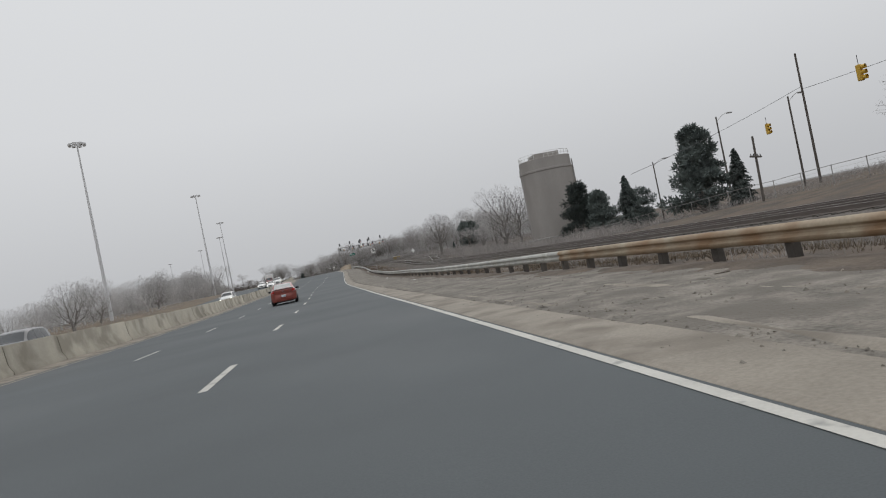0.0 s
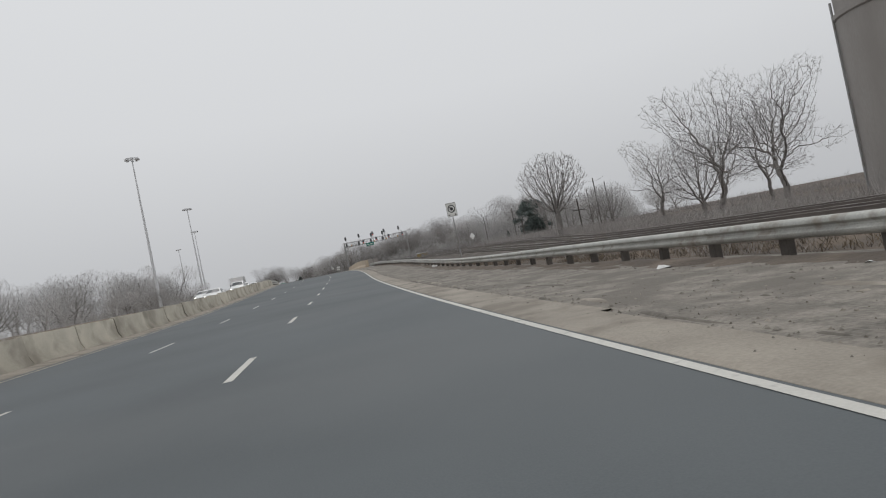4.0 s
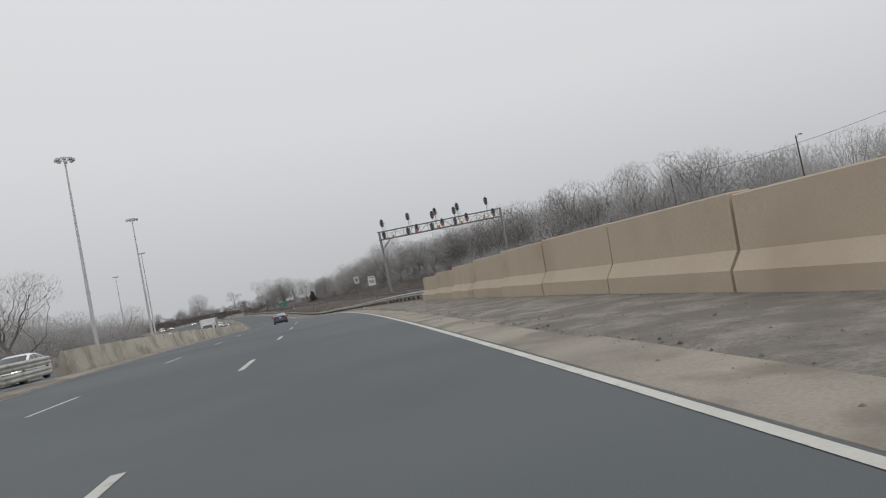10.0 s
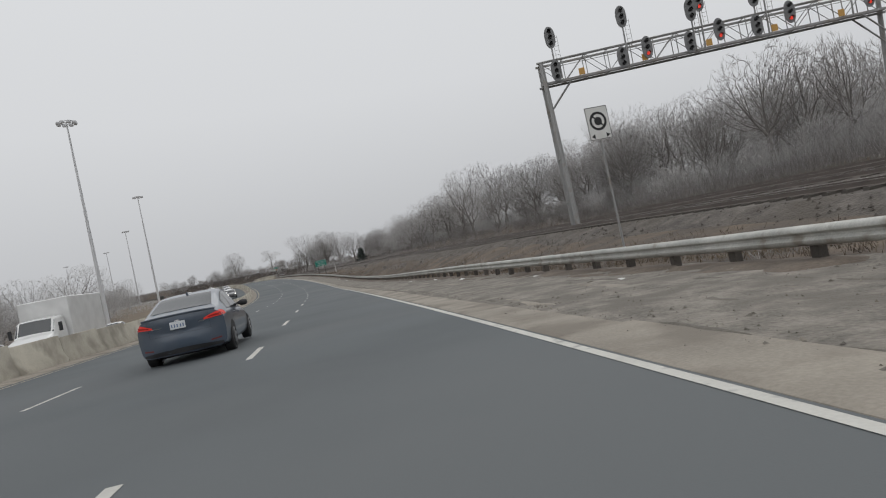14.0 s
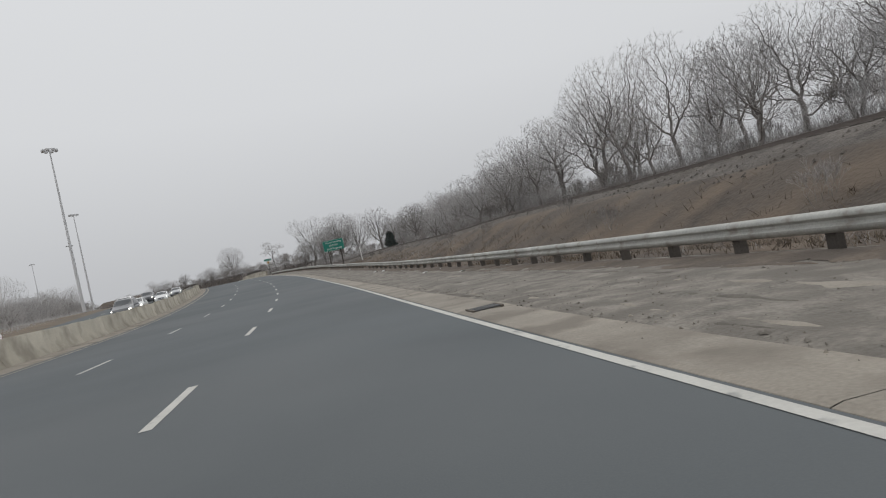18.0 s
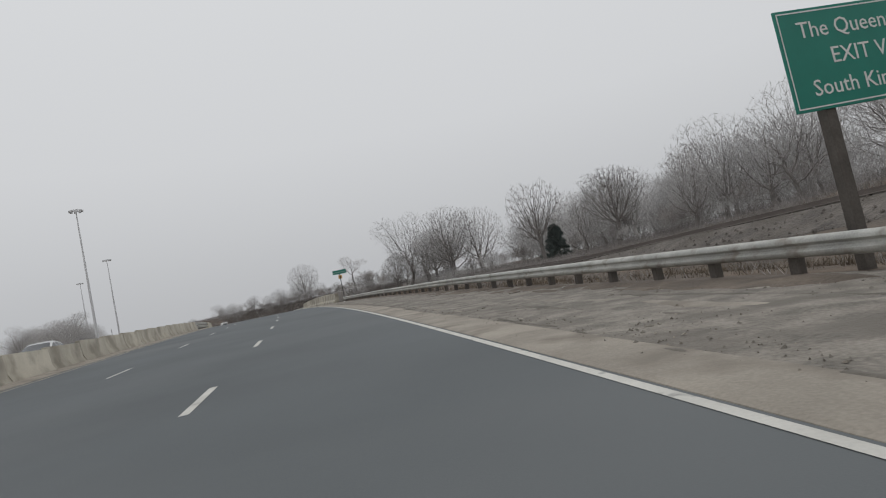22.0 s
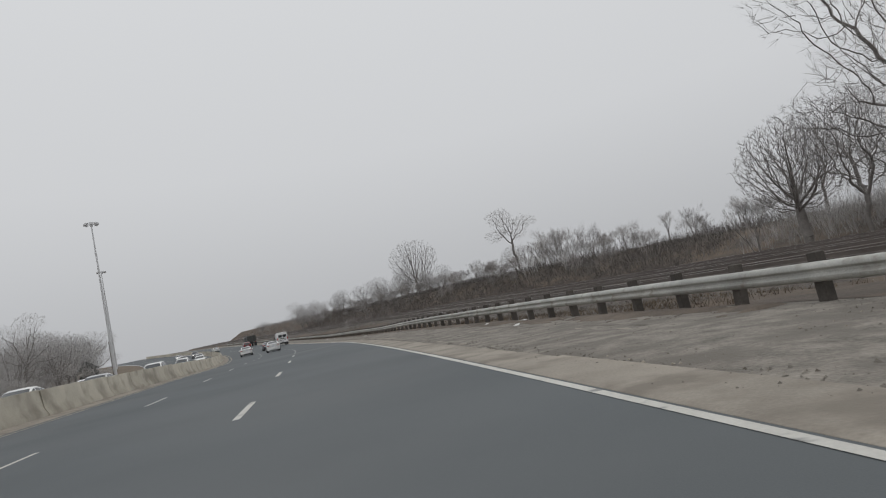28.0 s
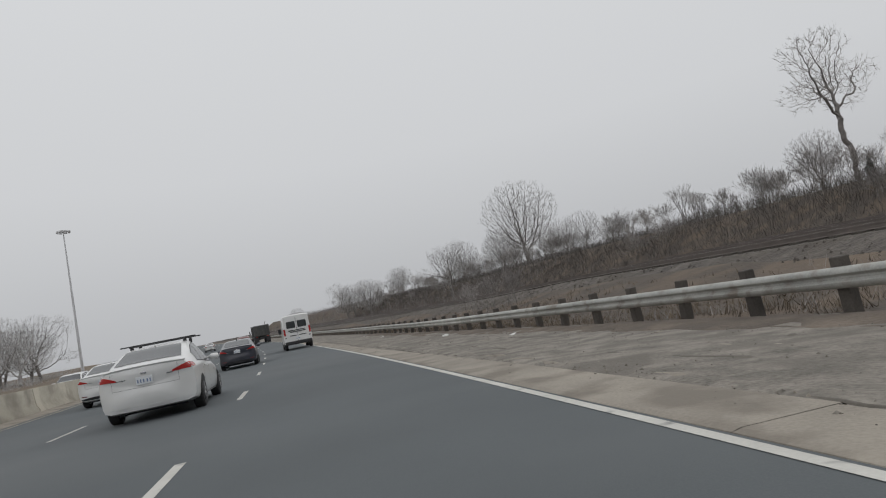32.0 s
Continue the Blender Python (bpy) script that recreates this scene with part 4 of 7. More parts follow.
diamond = thing("warning_sign", "diamond warning sign seen from behind", "road sign")
sign_post(diamond, 2.4)
part("panel", Geo().box(-0.45, 0.45, 0, 0.02, -0.45, 0.45, pose(0, 0, 2.2, 0, 45, 0)), WHITE_SIGN, diamond)
sign_at(diamond, 174.4, 24.0, 30)
marker = thing("marker_post", "leaning white marker post beside the guide sign", "marker post")
part("post", Geo().cbox(-0.07, 0.07, -0.04, 0.04, 0, 1.9, 0.01), WHITE_SIGN, marker)
sign_at(marker, 418, 11.5, 0, -2)
board = thing("delineator_board", "white delineator board on the guard rail", "marker board")
part("panel", Geo().cbox(-0.19, 0.19, -0.02, 0.0, 0, 0.16, 0.008), WHITE_SIGN, board)
board.matrix_basis = stand(116.95, 6.6, -0.12, 0, -8, 11)

# ---- high light masts on the far side ----
mast = thing("high_mast_light", "tall grey high-mast highway light pole", "light mast", group="high mast lights")
part("pole", Geo().tube((0, 0, 0), (0, 0, 17), 0.36, 0.26, 12).tube((0, 0, 17), (0, 0, 35), 0.26, 0.12, 12), MAST_STEEL, mast)
ring = [[(r * math.cos(a), r * math.sin(a), z) for a in np.linspace(0, 2 * math.pi, 16, endpoint=False)] for r, z in ((1.15, 35.0), (1.25, 35.0), (1.25, 35.12), (1.15, 35.12))]
part("lamp_ring", Geo().loft(ring, False), MAST_STEEL, mast)
for i in range(8):
    a = 2 * math.pi * i / 8
    part("luminaire", Geo().cbox(-0.25, 0.25, -0.3, 0.3, -0.35, 0.12, 0.06, pose(1.35 * math.cos(a), 1.35 * math.sin(a), 35.0, 0, 0, math.degrees(a))), MAST_STEEL, mast)
    part("spoke", Geo().tube((0, 0, 35.1), (1.2 * math.cos(a), 1.2 * math.sin(a), 35.05), 0.03, 0.03, 4), MAST_STEEL, mast)
part("base_plate", Geo().cbox(-0.6, 0.6, -0.6, 0.6, -0.3, 0.15, 0.03), CONCRETE_GREY, mast)
MASTS = ((129, -43), (225, -36.5), (305, -33), (376, -33.5), (486.5, -32.5), (584.7, -35.5), (691, -31.5), (788, -33))
mast.matrix_basis = stand(*MASTS[0], 0.1)
for s, l in MASTS[1:]:
    copy_thing(mast, stand(s, l, 0.1, random.uniform(0, 90)))

# ---- utility poles, street lamps and traffic signals on the hill road ----
def wood_pole(h, arms, label):
    ob = thing("utility_pole", label, "utility pole", group="utility poles")
    part("pole", Geo().tube((0, 0, -3.0), (0, 0, h), 0.14, 0.09, 8, True), POLE_WOOD, ob)
    for z in arms:
        part("crossarm", Geo().cbox(-1.1, 1.1, -0.06, 0.06, z - 0.07, z + 0.07, 0.01), POLE_WOOD, ob)
        for x in (-0.95, -0.4, 0.4, 0.95):
            part("insulator", Geo().tube((x, 0, z + 0.07), (x, 0, z + 0.24), 0.05, 0.03, 6, True), DARK_METAL, ob)
    return ob


def street_light(h, reach, label):
    ob = thing("street_lamp", label, "street lamp", group="street lamps")
    part("pole", Geo().tube((0, 0, -3.0), (0, 0, h), 0.13, 0.08, 8, True), POLE_WOOD, ob)
    arm = Geo()
    prev = (0, 0, h - 0.6)
    for i in range(1, 6):
        u = i / 5
        q = (reach * u, 0, h - 0.6 + 0.9 * math.sin(u * math.pi / 2))
        arm.tube(prev, q, 0.035, 0.03, 5)
        prev = q
    part("arm", arm, STEEL_GREY, ob)
    part("lamp_head", Geo().cbox(reach - 0.1, reach + 0.75, -0.13, 0.13, h + 0.2, h + 0.36, 0.04), STEEL_GREY, ob)
    return ob


tall_pole = wood_pole(12.6, (), "tall weathered wooden utility pole")
tall_pole.matrix_basis = stand(54.0, 50.0, 1.3)
short_pole = wood_pole(6.6, (4.9,), "short wooden pole with a crossarm near tracks")
short_pole.matrix_basis = stand(45.2, 36.0, -1.0, 30, 0, 3)
lamp = street_light(9.6, 1.9, "street lamp on a dark wooden pole")
lamp.matrix_basis = stand(68.5, 50.0, 1.3, 10)
for s, l, t in ((55.5, 49.5, 15), (86, 50, 5), (224.8, 66.3, 40), (249.0, 62, 30), (275, 63, 25), (300, 66, 20), (330, 70, 20)):
    copy_thing(lamp, stand(s, l, ground_h(s, l) - 0.1, t))
for s, l in ((211.8, 66.0), (232, 68), (196, 62), (178, 50)):
    copy_thing(tall_pole, stand(s, l, ground_h(s, l) - 3.2, random.uniform(-20, 20)))
copy_thing(tall_pole, stand(706, -33, -4.0, 0))
for s, l in ((157.6, 36.0), (205, 45)):
    copy_thing(short_pole, stand(s, l, ground_h(s, l) - (1.4 if l > 0 else -4), random.uniform(-30, 30)))

signal = thing("traffic_signal", "yellow traffic signal hanging from a span wire", "traffic signal")
part("housing", Geo().cbox(-0.17, 0.17, -0.12, 0.12, 0, 1.05, 0.03), YELLOW_PAINT, signal)
for z in (0.18, 0.52, 0.86):
    part("visor", Geo().tube((0, -0.12, z), (0, -0.34, z), 0.14, 0.15, 10), YELLOW_PAINT, signal)
    part("lens", Geo().tube((0, -0.121, z), (0, -0.13, z), 0.12, 0.02, 10), TRIM_BLACK, signal)
part("hanger", Geo().tube((0, 0, 1.05), (0, 0, 1.7), 0.02, 0.02, 5), DARK_METAL, signal)
signal.matrix_basis = stand(52.6, 44.0, 6.2, 20)
big_signal = copy_thing(signal, stand(44.0, 46.5, 8.4, 20) @ Matrix.Diagonal((1.5, 1.5, 1.3, 1)))


def cable(a, b, sag, r, label):
    geo = Geo()
    prev = a
    for i in range(1, 9):
        u = i / 8
        q = a.lerp(b, u) - Vector((0, 0, sag * 4 * u * (1 - u)))
        geo.tube(prev, q, r, r, 3)
        prev = q
    return tagged(new("overhead_cable", geo.mesh("overhead_cable", DARK_METAL)), label, "cable")


cable(spot(54, 50, 10.5), spot(62, 34, 5.5), 0.3, 0.025, "dark span wire carrying the traffic signal")
cable(spot(54, 50, 10.2), spot(30, 50, 9.8), 0.2, 0.025, "dark overhead wire between utility poles")
cable(spot(211.8, 66, 10.5), spot(232, 68, 10.8), 0.7, 0.03, "dark overhead wire between utility poles")
cable(spot(196, 62, 9.3), spot(211.8, 66, 10.5), 0.7, 0.03, "dark overhead wire between utility poles")
cable(spot(232, 68, 10.6), spot(285, 72, 12), 1.2, 0.03, "dark overhead wire along the hill road")

# chain-link fence along the railway at the start
fence = thing("chain_fence", "grey chain-link fence below the conifers", "fence")
prev = None
for i in range(24):
    s = 34 + i * 3.0
    l = 38.0 - 0.02 * i
    h = ground_h(s, l)
    p = spot(s, l, h)
    part("fence_post", Geo().tube(p, p + Vector((0, 0, 1.5)), 0.035, 0.035, 5), STEEL_GREY, fence)
    if prev is not None:
        wire = Geo().tube(prev + Vector((0, 0, 1.45)), p + Vector((0, 0, 1.45)), 0.03, 0.03, 4)
        for z in (0.15, 0.5, 0.85, 1.15):
            wire.tube(prev + Vector((0, 0, z)), p + Vector((0, 0, z)), 0.006, 0.006, 3)
        part("fence_wire", wire, STEEL_GREY, fence)
    prev = p

# ---- trees ----
import collections

def branching(rng, height, style):
    """Trunk with limbs, and a crown of thin twigs, as two meshes."""
    wood, twigs = Geo(), Geo()
    spec = {
        "vase": dict(ang=(14, 30), ratio=0.72, levels=7, up=0.10, wander=0.10, trunk=0.20, rad=0.022),
        "oak": dict(ang=(26, 58), ratio=0.75, levels=7, up=0.03, wander=0.24, trunk=0.20, rad=0.024),
        "poplar": dict(ang=(10, 26), ratio=0.72, levels=5, up=0.22, wander=0.08, trunk=0.30, rad=0.014),
        "round": dict(ang=(22, 46), ratio=0.74, levels=7, up=0.05, wander=0.15, trunk=0.14, rad=0.021),
        "scrub": dict(ang=(12, 36), ratio=0.72, levels=4, up=0.15, wander=0.15, trunk=0.05, rad=0.009),
    }[style]
    stack = []
    stems = {"scrub": 6, "poplar": 3}.get(style, 1)
    for k in range(stems):
        d = Vector((rng.gauss(0, 0.05 + 0.22 * (stems > 1)), rng.gauss(0, 0.05 + 0.22 * (stems > 1)), 1)).normalized()
        stack.append((Vector((rng.gauss(0, 0.05 * stems), rng.gauss(0, 0.05 * stems), -0.2)), d, height * spec["trunk"] if stems == 1 else height * 0.28, height * spec["rad"] / (stems ** 0.35), 0))
    top = spec["levels"]
    while stack:
        p, d, length, rad, lev = stack.pop()
        nseg = 3 if lev < 3 else (2 if lev < top - 1 else 1)
        end_r = rad * 0.74
        pts = [p]
        for i in range(nseg):
            d = (d + Vector((rng.gauss(0, spec["wander"]), rng.gauss(0, spec["wander"]), rng.gauss(0, spec["wander"] * 0.7) + spec["up"] * 0.35))).normalized()
            q = pts[-1] + d * (length / nseg)
            r0, r1 = rad + (end_r - rad) * i / nseg, rad + (end_r - rad) * (i + 1) / nseg
            if lev <= (0 if style == "scrub" else 2):
                wood.tube(pts[-1], q, r0, r1, 7 if lev == 0 else 5)
            elif lev < top - 2 and style != "scrub":
                (wood if rad > 0.03 else twigs).tube(pts[-1], q, max(r0, 0.010), max(r1, 0.009), 3)
            else:
                w = d.orthogonal().normalized()
                w.rotate(Matrix.Rotation(rng.uniform(0, 6.28), 3, d))
                w0, w1 = w * max(r0, 0.0085), w * max(r1 * 0.6, 0.004)
                twigs.add([pts[-1] - w0, pts[-1] + w0, q + w1, q - w1], [(0, 1, 2, 3)])
            pts.append(q)
        if lev >= top:
            continue
        kids = (2 if lev == 0 else 3) + (1 if rng.random() < 0.45 else 0) - (1 if lev in (2, 3) and rng.random() < 0.35 else 0)
        if lev == 0:
            kids = rng.choice((3, 4))
        turn0 = rng.uniform(0, 6.28)
        for k in range(kids):
            a = radians(rng.uniform(*spec["ang"]))
            if k == 0 and lev > 0:
                a *= 0.35
            u = d.orthogonal().normalized()
            u.rotate(Matrix.Rotation(turn0 + 6.28 * k / kids + rng.gauss(0, 0.35), 3, d))
            nd = (d * math.cos(a) + u * math.sin(a)).normalized()
            if len(pts) > 2 and k > 1:
                start = pts[-2].lerp(pts[-1], rng.random())
            else:
                start = pts[-1] if k < 2 else pts[0].lerp(pts[-1], rng.uniform(0.4, 1.0))
            ln = length * spec["ratio"] * rng.uniform(0.8, 1.2)
            thin = 0.80 if k == 0 else 0.60
            if lev == 0 and stems == 1:
                ln = height * 0.24 * rng.uniform(0.85, 1.15)
            stack.append((start, nd, ln, end_r * thin, lev + 1))
    return wood, twigs


def grown(seed, height, blobs, count, trunk, up, lean=0.0):
    """A bare tree whose limbs grow towards points spread through its crown: trunk and limbs, and fine twigs."""
    rs = np.random.RandomState(seed)
    step = height * 0.029
    cloud = []
    vol = np.array([b[3] * b[3] * b[4] for b in blobs]) ** 0.75
    for b, share in zip(blobs, vol / vol.sum()):
        n = max(20, int(1.7 * count * share))
        v = rs.normal(size=(n, 3))
        v /= np.linalg.norm(v, axis=1)[:, None]
        r = rs.uniform(0.12, 1.0, n) ** (1 / 2.0)
        cloud.append(np.array(b[:3]) * height + v * r[:, None] * np.array([b[3], b[3], b[4]]) * height)
    goal = np.concatenate(cloud)
    goal = goal[goal[:, 2] > height * trunk * 0.8]
    n0 = max(2, int(height * trunk / step))
    pts = [np.array([0.0, 0.0, -0.3])] + [np.array([lean * k * step + rs.normal(0, 0.04), rs.normal(0, 0.04), (k + 1) * step]) for k in range(n0)]
    kin = [-1] + list(range(n0))
    near = np.full(len(goal), 1e9)
    who = np.zeros(len(goal), int)

    def look_again(lo):
        for i in range(lo, len(pts)):
            d = np.linalg.norm(goal - pts[i], axis=1)
            better = d < near
            near[better], who[better] = d[better], i

    look_again(max(1, n0 - 2))
    kids = collections.Counter()
    for turn in range(120):
        live = near > step * 1.25
        goal, near, who = goal[live], near[live], who[live]
        reach = near < step * (14 if turn < 30 else 8)
        if not reach.any():
            break
        pull = np.zeros((len(pts), 3))
        d = goal[reach] - np.array(pts)[who[reach]]
        np.add.at(pull, who[reach], d / np.linalg.norm(d, axis=1)[:, None])
        lo = len(pts)
        for i in np.unique(who[reach]):
            if kids[i] > 3:
                continue
            v = pull[i] / (np.linalg.norm(pull[i]) + 1e-6) + rs.normal(0, 0.09 if up > 0.3 else (0.16 if up > 0.1 else 0.30), 3) + np.array([0, 0, up])
            if kin[i] >= 0:
                run = pts[i] - pts[kin[i]]
                v += (0.9 if up > 0.3 else (0.55 if up > 0.1 else 0.35)) * run / (np.linalg.norm(run) + 1e-6)
            pts.append(pts[i] + v / np.linalg.norm(v) * step * rs.uniform(0.8, 1.2))
            kin.append(i)
            kids[i] += 1
        if len(pts) == lo or len(pts) > 6800:
            break
        look_again(lo)
    r = np.zeros(len(pts))
    fine = 0.0098
    for i in range(len(pts) - 1, 0, -1):
        r[i] = max(fine, r[i] ** (1 / 1.97)) if r[i] else fine
        r[kin[i]] += r[i] ** 1.97
    r[0] = r[0] ** (1 / 1.97) * 1.25
    wood, twigs = Geo(), Geo()
    rnd = random.Random(seed)
    for i in range(1, len(pts)):
        a, b = Vector(pts[kin[i]]), Vector(pts[i])
        ra, rb = (min(r[kin[i]], r[i] * 1.35) if kin[i] else r[0]), r[i]
        run = (b - a).normalized()
        if rb > 0.026:
            wood.tube(a - run * ra * 0.25, b, ra, rb, 8 if rb > 0.1 else (5 if rb > 0.05 else 3))
        else:
            w = run.orthogonal().normalized()
            w.rotate(Matrix.Rotation(rnd.uniform(0, 6.28), 3, run))
            twigs.add([a - w * ra, a + w * ra, b + w * rb, b - w * rb], [(0, 1, 2, 3)])
        if kids[i] == 0 or (rb < 0.02 and rnd.random() < 0.75):
            for k in range(6 if kids[i] == 0 else 3):
                side = run.orthogonal().normalized()
                side.rotate(Matrix.Rotation(rnd.uniform(0, 6.28), 3, run))
                tip = b + (run + side * rnd.uniform(0.25, 0.9) + Vector((0, 0, 0.25))).normalized() * step * rnd.uniform(0.9, 2.0)
                w = run.cross(side) * 0.0062
                twigs.add([b - w, b + w, tip], [(0, 1, 2)])
    return wood, twigs


CROWNS = {
    "vase": ([(0, 0, 0.64, 0.40, 0.36), (0, 0, 0.45, 0.33, 0.20)], 4200, 0.13, 0.35),
    "round": ([(0, 0, 0.58, 0.44, 0.40), (0.18, 0.1, 0.45, 0.25, 0.25), (-0.2, -0.1, 0.5, 0.25, 0.3)], 3800, 0.12, 0.15),
    "oak_a": ([(-0.28, 0.05, 0.62, 0.20, 0.16), (0.26, -0.12, 0.66, 0.22, 0.18), (0.02, 0.22, 0.84, 0.22, 0.16), (0.05, -0.25, 0.55, 0.20, 0.14), (-0.16, -0.12, 0.86, 0.18, 0.13), (0.36, 0.15, 0.48, 0.15, 0.11), (-0.36, 0.1, 0.42, 0.13, 0.10), (0, 0, 0.62, 0.30, 0.26), (0.33, -0.05, 0.33, 0.15, 0.09), (-0.3, -0.2, 0.32, 0.15, 0.10)], 3600, 0.11, 0.03),
    "oak_b": ([(-0.22, -0.15, 0.74, 0.22, 0.17), (0.24, 0.10, 0.60, 0.22, 0.15), (0.10, -0.16, 0.88, 0.18, 0.11), (-0.34, 0.18, 0.52, 0.17, 0.12), (0.06, 0.28, 0.74, 0.18, 0.15), (0.38, -0.12, 0.44, 0.13, 0.09), (0, 0, 0.62, 0.28, 0.26), (0.2, 0.28, 0.34, 0.16, 0.1), (-0.3, -0.2, 0.33, 0.16, 0.1)], 3400, 0.12, 0.02),
    "oak_c": ([(-0.14, 0.0, 0.82, 0.18, 0.16), (0.22, 0.05, 0.76, 0.20, 0.15), (0.0, 0.15, 0.60, 0.20, 0.14), (-0.26, -0.05, 0.58, 0.16, 0.11), (0.05, -0.2, 0.9, 0.16, 0.10), (0, 0, 0.64, 0.22, 0.26), (0.24, 0.1, 0.4, 0.14, 0.1), (-0.25, -0.1, 0.38, 0.14, 0.1)], 3200, 0.15, 0.05),
    "lone": ([(-0.22, 0.0, 0.86, 0.21, 0.13), (0.36, 0.05, 0.78, 0.20, 0.10), (-0.30, 0.05, 0.60, 0.17, 0.10), (0.12, 0.0, 0.60, 0.15, 0.10), (0.0, 0.08, 0.74, 0.16, 0.14)], 2300, 0.14, 0.10),
    "thin": ([(0, 0, 0.58, 0.44, 0.40), (0.2, -0.1, 0.5, 0.28, 0.3)], 1700, 0.12, 0.15),
    "fan": ([(-0.16, 0.0, 0.66, 0.22, 0.30), (0.16, 0.02, 0.70, 0.22, 0.30), (0.0, 0.1, 0.5, 0.24, 0.25)], 2400, 0.16, 0.5),
}


def bare_tree(seed, height, style, mat, label):
    if style in CROWNS:
        wood, twigs = grown(seed, height, *CROWNS[style])
    else:
        wood, twigs = branching(random.Random(seed), height, style)
    ob = thing("bare_tree" if style != "scrub" else "bare_shrub", label, "tree" if style != "scrub" else "shrub", group="bare trees beside the railway" if style != "scrub" else "roadside thicket shrubs")
    top = max(v[2] for v in wood.v + twigs.v)
    k = height / top
    for gg in (wood, twigs):
        gg.v = [(x * k, y * k, z * k) for x, y, z in gg.v]
    # Far pale trees get the fog-paled twig colour on their trunks too.
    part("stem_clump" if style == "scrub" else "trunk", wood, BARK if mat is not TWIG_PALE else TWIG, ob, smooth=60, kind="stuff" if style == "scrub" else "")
    part("crown", twigs, mat, ob)
    return ob


def conifer(seed, height, width, style, label):
    rng = random.Random(seed)
    wood, green = Geo(), Geo()
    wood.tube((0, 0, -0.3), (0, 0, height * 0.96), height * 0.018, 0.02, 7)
    if style == "spruce":
        z = height * 0.06
        while z < height * 0.99:
            u = z / height
            reach = (width * 0.5 * (1 - u) ** 0.85 + 0.12) * rng.uniform(0.62, 1.12)
            n = max(6, int((13 + width) * (1 - u) + 6))
            for i in range(n):
                if rng.random() < 0.2:
                    continue
                a = rng.uniform(0, 6.28)
                r = reach * rng.uniform(0.7, 1.1)
                tip = Vector((math.cos(a) * r, math.sin(a) * r, z - r * 0.28 + rng.uniform(-0.1, 0.15)))
                root = Vector((0, 0, z))
                wood.tube(root, tip, 0.025, 0.01, 3)
                side = Vector((-math.sin(a), math.cos(a), 0))
                for k in range(8):
                    t = 0.2 + 0.8 * k / 7
                    p = root.lerp(tip, t)
                    for sgn in (-1, 1):
                        q = p + side * sgn * rng.uniform(0.25, 0.45) * (1.15 - t * 0.7) * min(1.0, 0.35 + reach * 0.45) + (tip - root).normalized() * 0.18 - Vector((0, 0, rng.uniform(0.02, 0.2)))
                        w = Vector((rng.gauss(0, 0.05), rng.gauss(0, 0.05), 0.09))
                        green.add([p - w * 0.9, p + w * 1.3, q], [(0, 1, 2)])
            z += height * 0.022
    else:
        for c in range(90 if style == "cone" else 46):
            u = rng.uniform(0.02 if style == "cone" else 0.10, 1.0)
            a = rng.uniform(0, 6.28)
            r = width * 0.5 * math.sqrt(max(0.03, math.sin(math.pi * min(0.97, 0.12 + u * 0.85)))) * rng.uniform(0.35, 1.0)
            if style == "cone":
                r = width * 0.5 * (1.02 - u) ** 0.75 * rng.uniform(0.3, 0.95)
            centre = Vector((math.cos(a) * r, math.sin(a) * r, height * (0.08 + 0.88 * u)))
            wood.tube((0, 0, max(0.5, centre.z - r * 0.5)), centre, 0.06, 0.02, 4)
            size = width * (rng.uniform(0.09, 0.15) if style == "cone" else rng.uniform(0.14, 0.22))
            for i in range(190 if style == "cone" else 330):
                v = Vector((rng.gauss(0, 1), rng.gauss(0, 1), rng.gauss(0, 0.55)))
                v = v.normalized() * size * rng.uniform(0.3, 1.0)
                v.z *= 0.7
                p = centre + v
                dirv = (v.normalized() + Vector((rng.gauss(0, 0.5), rng.gauss(0, 0.5), 0.5 + rng.gauss(0, 0.4)))).normalized() * rng.uniform(0.25, 0.5)
                w = dirv.orthogonal().normalized() * 0.085
                green.add([p - w, p + w, p + dirv], [(0, 1, 2)])
    ob = thing("conifer_tree", label, "conifer")
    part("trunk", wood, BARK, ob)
    part("crown", green, NEEDLE, ob)
    return ob


KINDS = {}


def plant(key, make, s, l, size=1.0, turn=None, sink=0.1):
    """Stands a tree of that kind by the road, the first of its kind or a copy."""
    m = stand(s, l, ground_h(s, l) - sink, random.uniform(0, 360) if turn is None else turn) @ Matrix.Scale(size, 4)
    if key not in KINDS:
        KINDS[key] = make()
        KINDS[key].matrix_basis = m
        return KINDS[key]
    src = KINDS[key]
    made = copy_thing(src, m)
    made.matrix_basis = m
    return made


